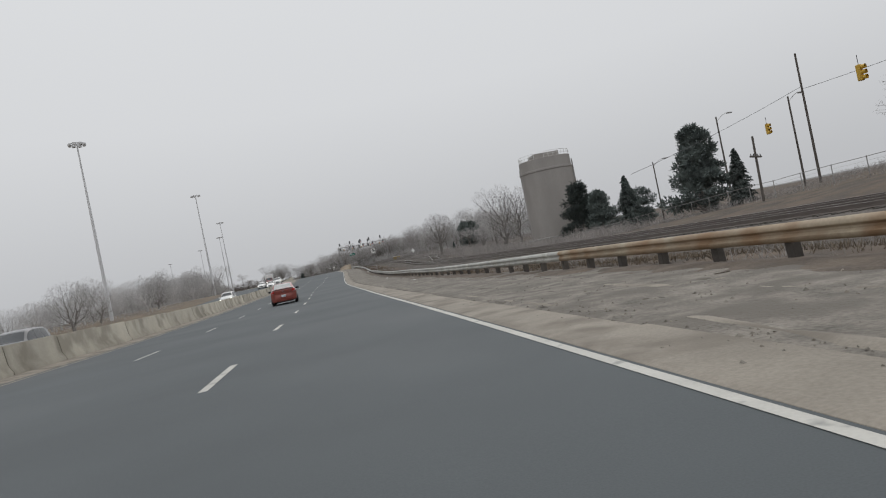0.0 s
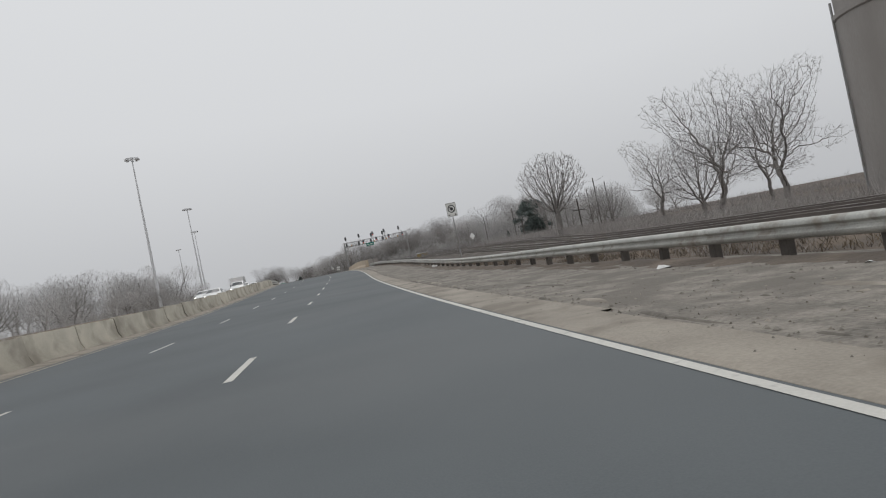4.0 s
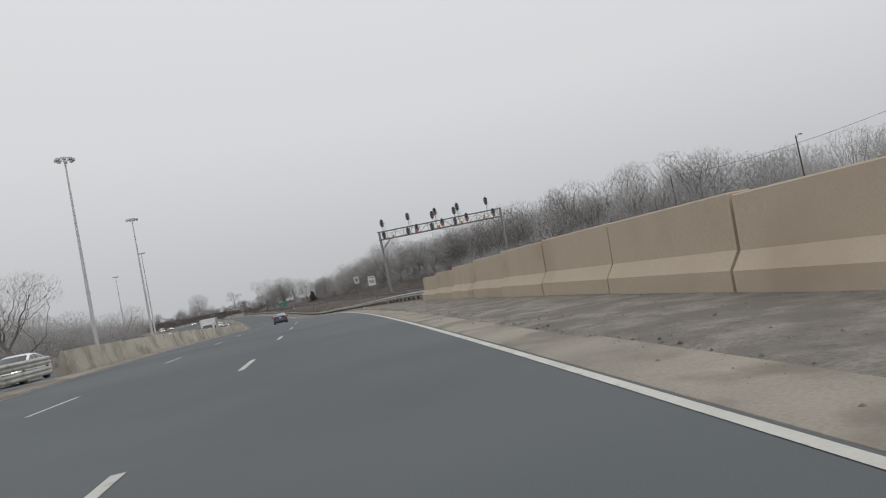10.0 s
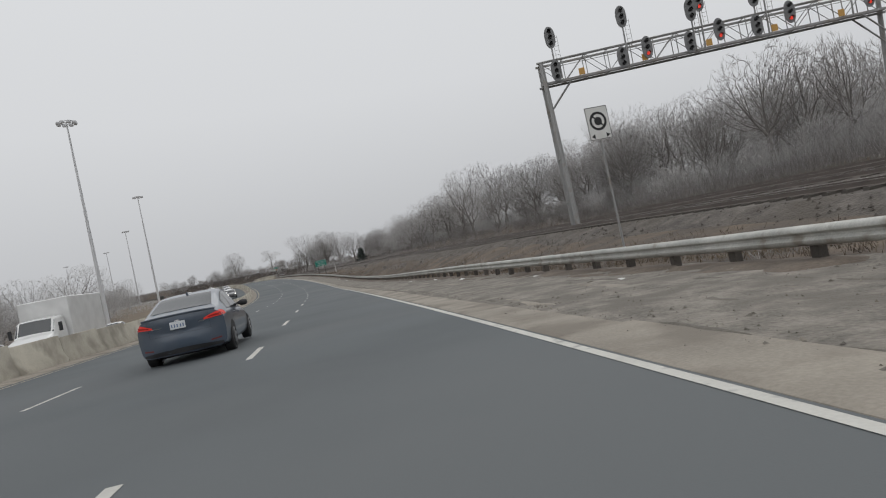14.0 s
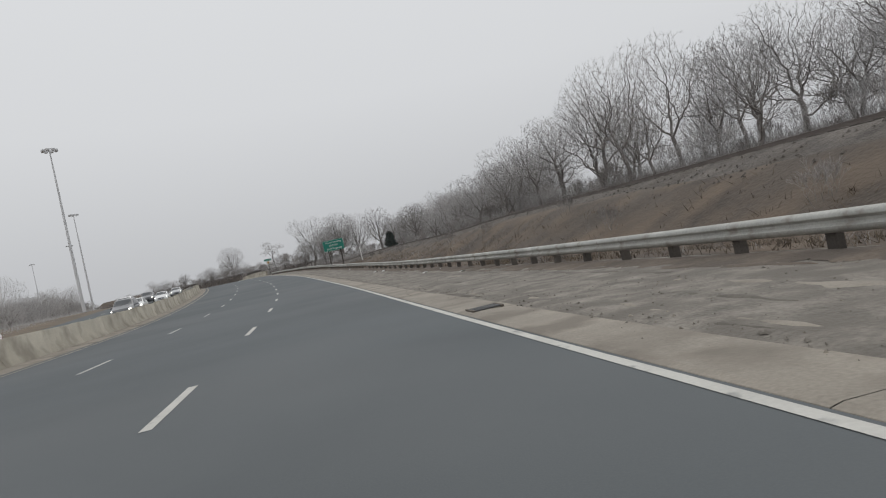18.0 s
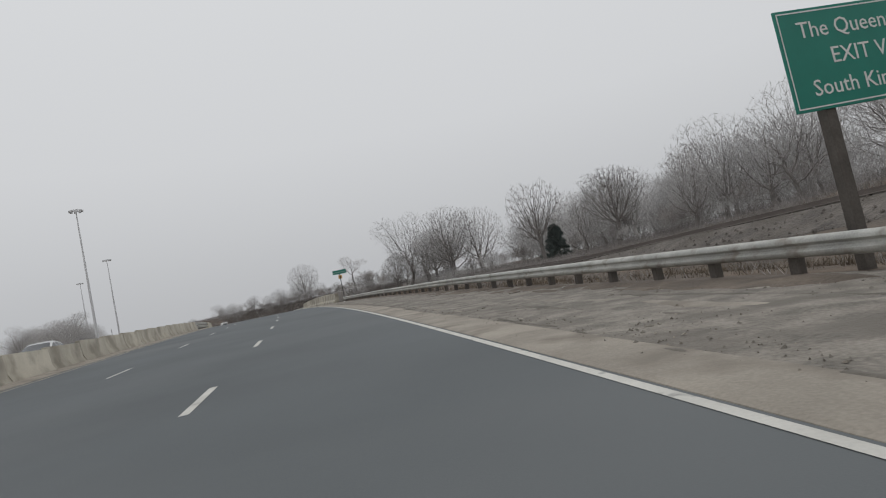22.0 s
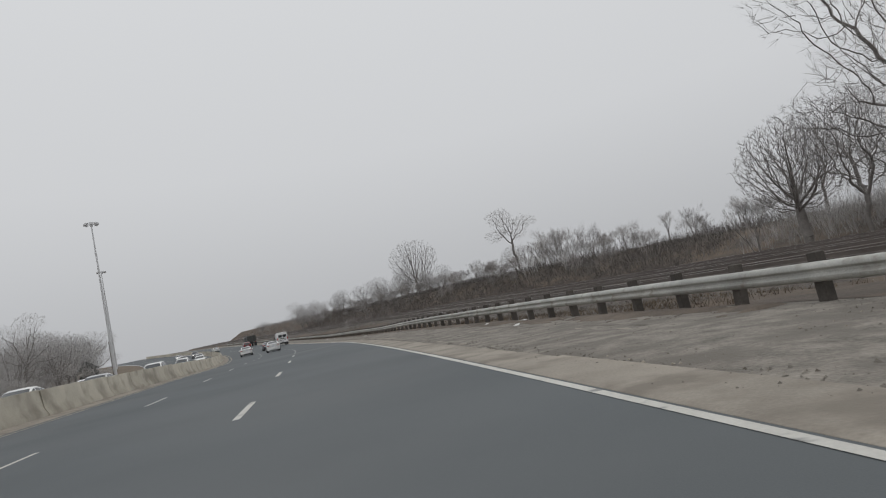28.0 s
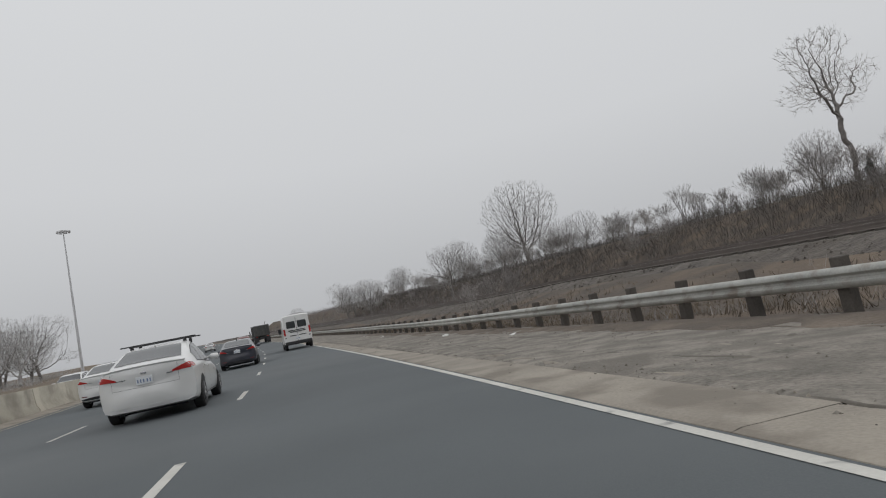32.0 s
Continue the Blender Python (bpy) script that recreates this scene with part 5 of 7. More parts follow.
TREES = {
    "vase_a": lambda: bare_tree(11, 9.0, "vase", TWIG_DARK, "bare round-headed tree with many upright limbs"),
    "oak_a": lambda: bare_tree(21, 14.0, "oak_a", TWIG, "gnarled bare spreading tree, twigs frosted and paled for fog"),
    "oak_b": lambda: bare_tree(22, 13.0, "oak_b", TWIG, "twisted bare tree, grey twigs frosted and paled for fog"),
    "oak_c": lambda: bare_tree(23, 14.0, "oak_c", TWIG_DARK, "dark gnarled bare tree on the embankment"),
    "lone": lambda: bare_tree(24, 11.0, "lone", TWIG_DARK, "twisted bare tree with clumped crown on the ridge"),
    "fan": lambda: bare_tree(25, 12.0, "fan", TWIG_DARK, "tall bare tree with a fan of upright limbs"),
    "round_a": lambda: bare_tree(31, 11.0, "round", TWIG, "bare bushy grey tree beside the tracks"),
    "round_b": lambda: bare_tree(32, 10.0, "thin", TWIG_PALE, "pale bare tree, fog put into its twig colour"),
    "poplar_a": lambda: bare_tree(41, 11.0, "poplar", TWIG_DARK, "tall thin bare tree with upright shoots"),
    "poplar_b": lambda: bare_tree(42, 9.0, "poplar", TWIG, "slender bare saplings in a clump"),
    "scrub_a": lambda: bare_tree(51, 3.2, "scrub", TWIG_DARK, "dense leafless brown shrub in the thicket"),
    "scrub_b": lambda: bare_tree(52, 2.6, "scrub", TWIG_DARK, "low leafless shrub on the railway bank"),
    # Shrub looks dimmed only through its fog-paled twig colour.
    "scrub_c": lambda: bare_tree(53, 3.6, "scrub", TWIG, "grey leafless shrub, fog put into its twig colour"),
    "spruce": lambda: conifer(61, 7.0, 4.0, "spruce", "dark narrow spruce tree"),
    "broad_spruce": lambda: conifer(62, 9.6, 8.4, "cone", "broad dark green conifer on the bank"),
    "pine": lambda: conifer(63, 9.5, 8.0, "pine", "dark rounded pine tree with clumped needles"),
}


def put(key, s, l, size=1.0, **kw):
    return plant(key, TREES[key], s, l, size, **kw)


# Fog over these woods is only in their pale twig and trunk colours.
WOODS = thing("far_woods", "leafless grey woods beyond the highway, fog put into their colour", "woods", kind="stuff")


def far_tree(key, s, l, size, sink=0.1):
    """A tree of the far woods, which nobody could count."""
    if key not in KINDS:
        put(key, s, l, size)
        return
    m = stand(s, l, ground_h(s, l) - sink, random.uniform(0, 360)) @ Matrix.Scale(size, 4)
    for o in KINDS[key].children:
        piece(o.name.split(".")[0], o.data, WOODS, m)


# first quarter
put("broad_spruce", 62, 42, 1.04)
put("spruce", 55.5, 42, 0.82)
put("spruce", 78, 41, 1.1)
put("spruce", 70, 48, 0.6)
put("broad_spruce", 92, 39.8, 1.05, sink=0.8)
put("broad_spruce", 98, 44, 0.85, sink=0.6)
put("broad_spruce", 87.5, 41, 0.8, sink=0.6)
put("pine", 88, 47, 0.7)
put("vase_a", 138.7, 24.6, 1.12, turn=20)
put("oak_a", 126, 36, 1.0)
put("oak_b", 119, 37.5, 1.0)
put("round_a", 132, 38, 0.9)
put("oak_b", 30, 48, 0.8)
put("oak_c", 24, 46, 0.8)
put("oak_b", 37.5, 47.5, 0.78, turn=140)
put("oak_b", 140, 38, 0.85)
put("oak_c", 132, 46, 0.9)
put("poplar_b", 148, 34, 0.7)
put("round_a", 152, 38, 0.65)
put("poplar_b", 172, 37, 0.75)
put("poplar_a", 168, 36, 0.62)
put("pine", 220.5, 54.4, 1.05)
put("spruce", 232, 52, 0.5)
put("oak_b", 197, 58, 0.72)
put("round_a", 190, 50, 0.6)
# around the gantry: dense tall thicket behind the tracks
rng = random.Random(7)
for i in range(46):
    s = 257 + i * 2.5 + rng.uniform(-1.2, 1.2)
    put(rng.choice(("poplar_a", "round_a", "poplar_b", "fan", "oak_b")), s, rng.uniform(44, 62), rng.uniform(0.78, 1.08) * float(np.interp(s, (256, 285, 325), (0.55, 1.0, 1.18))))
for i in range(70):
    s = 240 + i * 1.95 + rng.uniform(-1, 1)
    put(rng.choice(("scrub_a", "scrub_c")), s, rng.uniform(40.5, 48), rng.uniform(0.9, 1.5) * float(np.interp(s, (240, 270), (0.6, 1.0))))
# pale wooded rise far behind the railway, its twigs coloured for fog
for i in range(70):
    s = 236 + i * 2.0 + rng.uniform(-2, 2)
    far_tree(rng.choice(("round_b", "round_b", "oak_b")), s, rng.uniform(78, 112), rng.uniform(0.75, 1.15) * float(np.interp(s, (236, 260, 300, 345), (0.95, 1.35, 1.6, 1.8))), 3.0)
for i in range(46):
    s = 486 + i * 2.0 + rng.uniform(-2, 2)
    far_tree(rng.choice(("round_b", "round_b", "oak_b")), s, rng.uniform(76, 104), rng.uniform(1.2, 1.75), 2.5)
# frosted row on the embankment
for i in range(27):
    s = 341 + i * 4.1 + rng.uniform(-1.8, 1.8)
    put(rng.choice(("oak_a", "oak_b", "oak_c")), s, rng.uniform(38.5, 49), rng.choice((rng.uniform(0.7, 0.95), rng.uniform(0.95, 1.3))))
for i in range(22):
    put(rng.choice(("round_a", "round_a", "oak_b")), 335 + i * 7 + rng.uniform(-2, 2), rng.uniform(50, 62), rng.uniform(0.9, 1.15))
for i in range(34):
    put(rng.choice(("scrub_a", "scrub_b")), 338 + i * 3.3 + rng.uniform(-1, 1), rng.uniform(36.5, 42), rng.uniform(0.5, 0.9))
for i in range(12):
    put("scrub_b", 330 + i * 8.3 + rng.uniform(-2, 2), rng.uniform(10.5, 13), rng.uniform(0.25, 0.5))
# third quarter
for s, l, k, z in ((470, 43, "round_a", 0.72), (458, 44, "oak_b", 0.68), (455, 52, "oak_b", 0.75), (488, 45.5, "vase_a", 1.3), (494, 44, "oak_c", 0.62), (500, 40, "fan", 1.15), (501, 43, "broad_spruce", 0.6), (478, 50, "oak_c", 0.8), (466, 56, "oak_a", 0.8),
                   (482, 58, "round_b", 1.5), (472, 62, "round_b", 1.6), (462, 64, "round_b", 1.5), (491, 62, "round_b", 1.3), (506, 58, "round_b", 0.8), (513, 62, "round_b", 0.9),
                   (550, 44, "round_a", 1.65), (557, 40, "oak_b", 1.1), (556, 47, "oak_a", 1.25), (547, 50, "round_a", 1.5), (561, 44, "round_a", 1.25), (553, 39, "oak_b", 0.95), (566, 50, "oak_b", 1.1), (574, 52, "round_a", 1.0),
                   (527, 55, "oak_b", 0.95), (531, 60, "round_b", 1.0), (520, 60, "round_b", 1.25), (514, 68, "round_b", 1.5), (535, 66, "round_b", 1.0)):
    put(k, s, l, z)
for i in range(18):
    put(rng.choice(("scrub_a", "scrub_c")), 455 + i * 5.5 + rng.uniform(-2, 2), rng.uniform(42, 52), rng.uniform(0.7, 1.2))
for i in range(9):
    put("scrub_c", 500 + i * 5 + rng.uniform(-1, 1), rng.uniform(10, 12.5), rng.uniform(0.4, 0.75))
# last quarter: brushy ridge with a lone tree
put("lone", 651.5, 51.5, 1.32, turn=20)
put("spruce", 655, 58, 0.42)
for s, l, z in ((634, 50, 0.68), (629.5, 50.5, 0.66), (636.8, 51, 0.74), (632.4, 49.5, 0.72), (642, 51, 0.6), (626.5, 52, 0.6), (622, 50, 0.5), (614, 49, 0.42)):
    put("poplar_a", s, l, z)
put("round_a", 726, 58.5, 1.8)
for i in range(22):
    put(rng.choice(("poplar_b", "poplar_a", "poplar_b", "round_a")), 655 + i * 7 + rng.uniform(-3, 3), rng.uniform(46, 62), rng.uniform(0.4, 0.62))
put("oak_a", 560.5, 37.0, 1.42, turn=70)
put("oak_c", 566.5, 37.5, 0.80)
put("vase_a", 571.0, 36.8, 1.18, turn=50)
put("poplar_b", 576.0, 36.5, 0.6)
put("oak_a", 582, 56, 0.9)
put("oak_c", 590, 60, 0.8)
for i in range(90):
    s = 586 + i * 2.3 + rng.uniform(-1, 1)
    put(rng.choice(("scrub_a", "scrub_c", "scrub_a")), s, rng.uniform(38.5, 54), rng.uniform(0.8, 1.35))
for i in range(24):
    put(rng.choice(("poplar_b", "poplar_b", "poplar_a")), 604 + i * 5.5 + rng.uniform(-2, 2), rng.uniform(50, 66), rng.uniform(0.45, 0.7))
for i in range(16):
    put(rng.choice(("round_a", "round_b", "oak_b")), 700 + i * 9 + rng.uniform(-3, 3), rng.uniform(30, 60), rng.uniform(0.6, 1.0))
for s in (642, 646, 650):
    put("scrub_a", s, 12.5, 0.75)
for i in range(34):
    put(rng.choice(("scrub_c", "scrub_a")), 338 + i * 3.3 + rng.uniform(-1, 1), rng.uniform(38, 46), rng.uniform(0.8, 1.4))
for i in range(26):
    put(rng.choice(("scrub_c", "scrub_a")), 452 + i * 4.6 + rng.uniform(-1, 1), rng.uniform(40, 56), rng.uniform(0.8, 1.5))
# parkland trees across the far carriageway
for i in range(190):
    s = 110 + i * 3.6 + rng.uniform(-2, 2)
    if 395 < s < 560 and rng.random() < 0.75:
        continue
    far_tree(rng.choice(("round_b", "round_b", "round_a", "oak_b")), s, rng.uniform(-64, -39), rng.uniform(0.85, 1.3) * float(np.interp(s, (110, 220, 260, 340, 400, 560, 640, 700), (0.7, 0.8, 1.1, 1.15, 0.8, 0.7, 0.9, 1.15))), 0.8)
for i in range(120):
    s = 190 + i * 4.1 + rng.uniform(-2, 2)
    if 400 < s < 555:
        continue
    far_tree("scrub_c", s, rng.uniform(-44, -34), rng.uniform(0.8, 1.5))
put("pine", 437, -46, 0.35)
put("spruce", 440, -48, 0.55)
put("round_b", 690, -36, 0.7)
put("pine", 694, -37, 0.5)

# leafless undergrowth on the banks
def undergrowth(s0, s1, l0, l1, count, low, high, mat, label, thick=0.012):
    geo = Geo()
    r = random.Random(int(s0 * 7 + l0))
    for i in range(count):
        s, l = r.uniform(s0, s1), r.uniform(l0, l1)
        p = spot(s, l, ground_h(s, l) - 0.05)
        size = r.uniform(low, high) * (0.65 + 0.5 * noise.noise((s * 0.12, l * 0.12, 9.0)))
        for k in range(2):
            lean_ = Vector((r.gauss(0, 0.33), r.gauss(0, 0.33), 1))
            tip = p + lean_ * size * r.uniform(0.6, 1.0)
            midp = p.lerp(tip, 0.5) + Vector((r.gauss(0, 0.1), r.gauss(0, 0.1), 0))
            w = Vector((r.gauss(0, 1), r.gauss(0, 1), 0)).normalized() * thick
            geo.add([p - w, p + w, midp + w * 0.8, midp - w * 0.8, tip], [(0, 1, 2, 3), (3, 2, 4)])
            for t in range(4):
                q = p.lerp(tip, r.uniform(0.3, 0.9))
                e = q + Vector((r.gauss(0, 0.3), r.gauss(0, 0.3), r.uniform(0.1, 0.5))) * size * 0.35
                geo.add([q - w * 0.6, q + w * 0.6, e], [(0, 1, 2)])
    return tagged(new("undergrowth", geo.mesh("undergrowth", mat)), label, "undergrowth", kind="stuff")


undergrowth(-20, 112, 36.0, 60, 6500, 0.5, 1.5, TWIG_DARK, "low dead brush on the railway bank")
undergrowth(58, 178, 23.6, 38, 10500, 1.0, 2.7, TWIG_DARK, "tangled brush beside the first tracks")
undergrowth(125, 250, 44, 82, 6500, 1.0, 2.6, TWIG_DARK, "grey brush on the low ground behind the railway", 0.016)
undergrowth(100, 236, 35.5, 48, 5500, 0.7, 2.0, TWIG_DARK, "tangled leafless brush behind the railway")
undergrowth(246, 345, 36.5, 50, 6500, 1.6, 4.2, TWIG_DARK, "dense tall leafless thicket behind the gantry")
undergrowth(335, 460, 35.5, 52, 8000, 0.8, 2.2, TWIG_DARK, "brown leafless brush under the frosted trees")
undergrowth(455, 600, 38, 56, 7500, 0.8, 2.4, TWIG_DARK, "leafless brush beside the railway")
undergrowth(585, 790, 35.2, 46, 15000, 0.7, 2.2, BRUSH_DARK, "dense dark brush on the bank", 0.016)
undergrowth(690, 880, 33.5, 70, 9000, 1.0, 3.2, TWIG_DARK, "leafless brush on the far bank", 0.02)
undergrowth(455, 545, 34.3, 42, 5500, 0.7, 1.9, TWIG_DARK, "tangled brush close behind the tracks")
undergrowth(585, 800, 40, 54, 7000, 1.4, 3.4, BRUSH_DARK, "dense dark brush along the ridge")
undergrowth(262, 345, 41, 60, 6500, 3.0, 7.0, TWIG, "tall grey saplings filling the thicket", 0.014)
undergrowth(336, 452, 41, 56, 5000, 2.2, 5.5, TWIG, "grey saplings between the frosted trees", 0.013)
undergrowth(536, 580, 38, 54, 2500, 1.8, 5.0, TWIG, "grey saplings under the bare grove", 0.013)
# Brush across the highway takes the twig colour paled for fog.
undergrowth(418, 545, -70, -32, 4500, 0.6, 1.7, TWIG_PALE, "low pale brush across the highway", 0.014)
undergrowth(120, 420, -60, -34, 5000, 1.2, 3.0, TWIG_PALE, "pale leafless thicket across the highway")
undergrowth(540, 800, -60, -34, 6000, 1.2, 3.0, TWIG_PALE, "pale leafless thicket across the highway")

# matted dead grass on the verge and the cutting slope
GS_AT, GL_AT = np.arange(-20.0, 701.0, 2.5), np.array([7.4, 7.7, 8.5, 9.5, 10.5, 11.5, 12.6, 13.4])
GRID = np.array([[ground_h(a, b) for b in GL_AT] for a in GS_AT])


def matted_grass(seed, count, low, high, wide, spread, mat, label, thin=0.0):
    rs = np.random.RandomState(seed)
    s, l = rs.uniform(-18, 690, count), 7.5 + np.abs(rs.normal(0, spread, count))
    patchy = np.array([noise.noise((a * 0.16, b * 0.5, seed)) for a, b in zip(s, l)])
    keep = (l < 13.2) & ~((s > 180) & (s < 226)) & ~((s > 493) & (s < 543)) & (patchy > thin + rs.normal(0, 0.12, count))
    s, l = s[keep], l[keep]
    i, j = np.searchsorted(GS_AT, s) - 1, np.searchsorted(GL_AT, l) - 1
    u, v = (s - GS_AT[i]) / 2.5, (l - GL_AT[j]) / (GL_AT[j + 1] - GL_AT[j])
    h = (1 - u) * ((1 - v) * GRID[i, j] + v * GRID[i, j + 1]) + u * ((1 - v) * GRID[i + 1, j] + v * GRID[i + 1, j + 1])
    way = np.stack([np.interp(s, REACH, WAY[:, k]) for k in range(2)], 1)
    base = np.stack([np.interp(s, REACH, LINE[:, 0]) + way[:, 1] * l, np.interp(s, REACH, LINE[:, 1]) - way[:, 0] * l, np.interp(s, REACH, LINE[:, 2]) + h - 0.03], 1)
    base = np.repeat(base, 4, axis=0)
    n = len(base)
    base[:, :2] += rs.normal(0, 0.07, (n, 2))
    tip = base + np.stack([rs.normal(0, 0.55, n), rs.normal(0, 0.55, n), np.ones(n)], 1) * rs.uniform(low, high, n)[:, None]
    a = rs.uniform(0, 6.28, n)
    w = np.stack([np.cos(a), np.sin(a), np.zeros(n)], 1) * wide
    me = bpy.data.meshes.new("dead_grass")
    me.from_pydata(np.stack([base - w, base + w, tip], 1).reshape(-1, 3).tolist(), [], np.arange(3 * n).reshape(-1, 3).tolist())
    me.materials.append(mat)
    return tagged(new("dead_grass", me), label, "grass", kind="stuff")


matted_grass(3, 42000, 0.06, 0.26, 0.011, 2.6, GRASS_DRY, "dead straw-coloured grass matted on the verge", -0.1)
matted_grass(5, 24000, 0.05, 0.20, 0.013, 2.2, DIRT_BROWN, "dark brown rotted grass on the verge", -0.05)
matted_grass(8, 9000, 0.18, 0.5, 0.007, 2.4, TWIG_DARK, "thin dead weed stalks on the verge", 0.1)

# ---- vehicles ----
from mathutils.bvhtree import BVHTree

def ring_of(y, w, zb, zm, zbelt, wr, zsh, zt, crown, lean=0.0, low_in=0.78):
    half = [(0.0, zb), (low_in * w, zb), (w * 0.975, zb + 0.10), (w, zm), (w * 0.965, zbelt), (wr, zsh), (wr * 0.86, zt), (0.0, zt + crown)]
    pts = half + [(-x, z) for x, z in reversed(half[1:-1])]
    return [(x, y + lean * max(0.0, z - 0.45), z) for x, z in pts]


def patch(rings, i0, i1, j0, j1, u0, u1, v0, v1, off=0.006, nu=3, nv=4):
    """A panel that follows the lofted body between ring i0 and i1, and round it from j0 to j1."""
    def at(i, j):
        i = min(len(rings) - 1.0001, max(0, i))
        a, f = int(i), i - int(i)
        n = len(rings[0])
        j0_, g_ = int(math.floor(j)), j - math.floor(j)
        def col(r):
            return Vector(r[j0_ % n]).lerp(Vector(r[(j0_ + 1) % n]), g_)
        return col(rings[a]).lerp(col(rings[a + 1]), f)
    geo = Geo()
    verts, faces = [], []
    for b in range(nv + 1):
        for a in range(nu + 1):
            i = i0 + (i1 - i0) * (u0 + (u1 - u0) * a / nu)
            j = j0 + (j1 - j0) * (v0 + (v1 - v0) * b / nv)
            p = at(i, j)
            e = 0.02
            n_ = (at(min(i + e, len(rings) - 1.01), j) - at(max(i - e, 0), j)).cross(at(i, j + e) - at(i, j - e))
            if n_.length > 1e-9:
                n_.normalize()
            c = Vector((0, p.y, 0.7))
            if n_.dot(p - c) < 0:
                n_ = -n_
            verts.append(p + n_ * off)
    for b in range(nv):
        for a in range(nu):
            q = b * (nu + 1) + a
            faces.append((q, q + 1, q + nu + 2, q + nu + 1))
    geo.add(verts, faces)
    return geo


def wheels(ob, track, ys, r, wid, shell=None):
    for y in ys:
        for sx in (-1, 1):
            x = sx * (track / 2)
            tyre = Geo()
            prof = [(-wid / 2, r * 0.66), (-wid / 2, r * 0.93), (-wid * 0.38, r), (wid * 0.38, r), (wid / 2, r * 0.93), (wid / 2, r * 0.66)]
            tyre.lathe(prof, 22, pose(x, y, r))
            w = part("wheel", tyre, TYRE, ob, "black tyre on a grey rim", 40)
            rim = Geo().lathe([(-0.02, r * 0.64), (0.02, r * 0.64), (0.035, r * 0.56), (0.0, r * 0.50), (0.0, 0.02)], 18, pose(x + sx * wid * 0.46, y, r, 0, 0, 0 if sx > 0 else 180))
            part("rim", rim, DARK_METAL, w)
            spk = Geo()
            for k in range(5):
                spk.cbox(0.0, 0.03, -0.035, 0.035, 0.03, r * 0.60, 0.008, pose(x + sx * wid * 0.46, y, r, k * 72, 0, 0) if sx > 0 else pose(x + sx * wid * 0.46 - 0.03, y, r, k * 72, 0, 0))
            part("spokes", spk, RIM, w)
            if shell:
                well = []
                for k in (0.02, 0.5, 0.8, 1.0, 1.09):
                    well.append([((sx * 3, y + r * k * math.cos(a), r + 0.02 + r * k * math.sin(a)), (-sx, 0, 0)) for a in np.linspace(-0.25, math.pi + 0.25, 19)])
                part("wheel_arch", shell.sheet(well, 0.004), TRIM_BLACK, ob)
                continue
            arch = Geo().lathe([(-0.05, r * 1.13), (0.0, r * 1.13), (0.0, r * 0.3)], 22, pose(x + sx * (wid * 0.5 - 0.075), y, r + 0.02, 0, 0, 0 if sx > 0 else 180))
            part("wheel_arch", arch, TRIM_BLACK, ob)


def number_plate(ob, y, z, face=-1):
    pl = part("licence_plate", Geo().cbox(-0.15, 0.15, min(y, y + face * 0.012), max(y, y + face * 0.012), z - 0.075, z + 0.075, 0.004), PLATE, ob, "pale licence plate with blue bars")
    bars = Geo()
    for k in range(5):
        bars.box(-0.122 + k * 0.052 + (k > 2) * 0.012, -0.10 + k * 0.052 + (k > 2) * 0.012, min(y + face * 0.013, y + face * 0.015), max(y + face * 0.013, y + face * 0.015), z - 0.04, z + 0.025)
    part("bars", bars, PLATE_INK, pl)


def curve(keys, u):
    """Eased curve through (u, value) pairs."""
    xs, ys = zip(*keys)
    k = np.linspace(-0.035, 0.035, 9)
    return float(np.mean(np.interp(np.clip(u + k, 0, 1), xs, ys)))


SHAPES = {
    # roofline, shoulder line, roof half width, all along the car from tail to nose
    "notch": dict(top=[(0, 0.715), (0.10, 0.735), (0.135, 0.745), (0.30, 0.955), (0.38, 0.992), (0.46, 1.0), (0.55, 0.975), (0.72, 0.70), (0.84, 0.655), (0.95, 0.56), (1, 0.50)],
                  belt=[(0, 0.60), (0.12, 0.645), (0.35, 0.63), (0.65, 0.595), (0.85, 0.545), (1, 0.43)], glass=(0.135, 0.30), shield=(0.565, 0.715), side=(0.20, 0.345, 0.36, 0.485, 0.50, 0.655)),
    "swept": dict(top=[(0, 0.725), (0.06, 0.755), (0.10, 0.775), (0.30, 0.955), (0.40, 0.995), (0.47, 1.0), (0.56, 0.97), (0.73, 0.69), (0.85, 0.635), (0.95, 0.54), (1, 0.48)],
                  belt=[(0, 0.62), (0.12, 0.66), (0.35, 0.64), (0.65, 0.60), (0.85, 0.54), (1, 0.42)], glass=(0.105, 0.315), shield=(0.575, 0.725), side=(0.185, 0.335, 0.35, 0.485, 0.50, 0.665)),
    "utility": dict(top=[(0, 0.86), (0.03, 0.95), (0.08, 0.985), (0.25, 1.0), (0.45, 1.0), (0.58, 0.965), (0.73, 0.675), (0.86, 0.635), (0.95, 0.56), (1, 0.52)],
                    belt=[(0, 0.58), (0.12, 0.60), (0.35, 0.60), (0.65, 0.585), (0.85, 0.54), (1, 0.44)], glass=None, shield=(0.59, 0.725), side=(0.09, 0.24, 0.26, 0.45, 0.465, 0.665)),
}


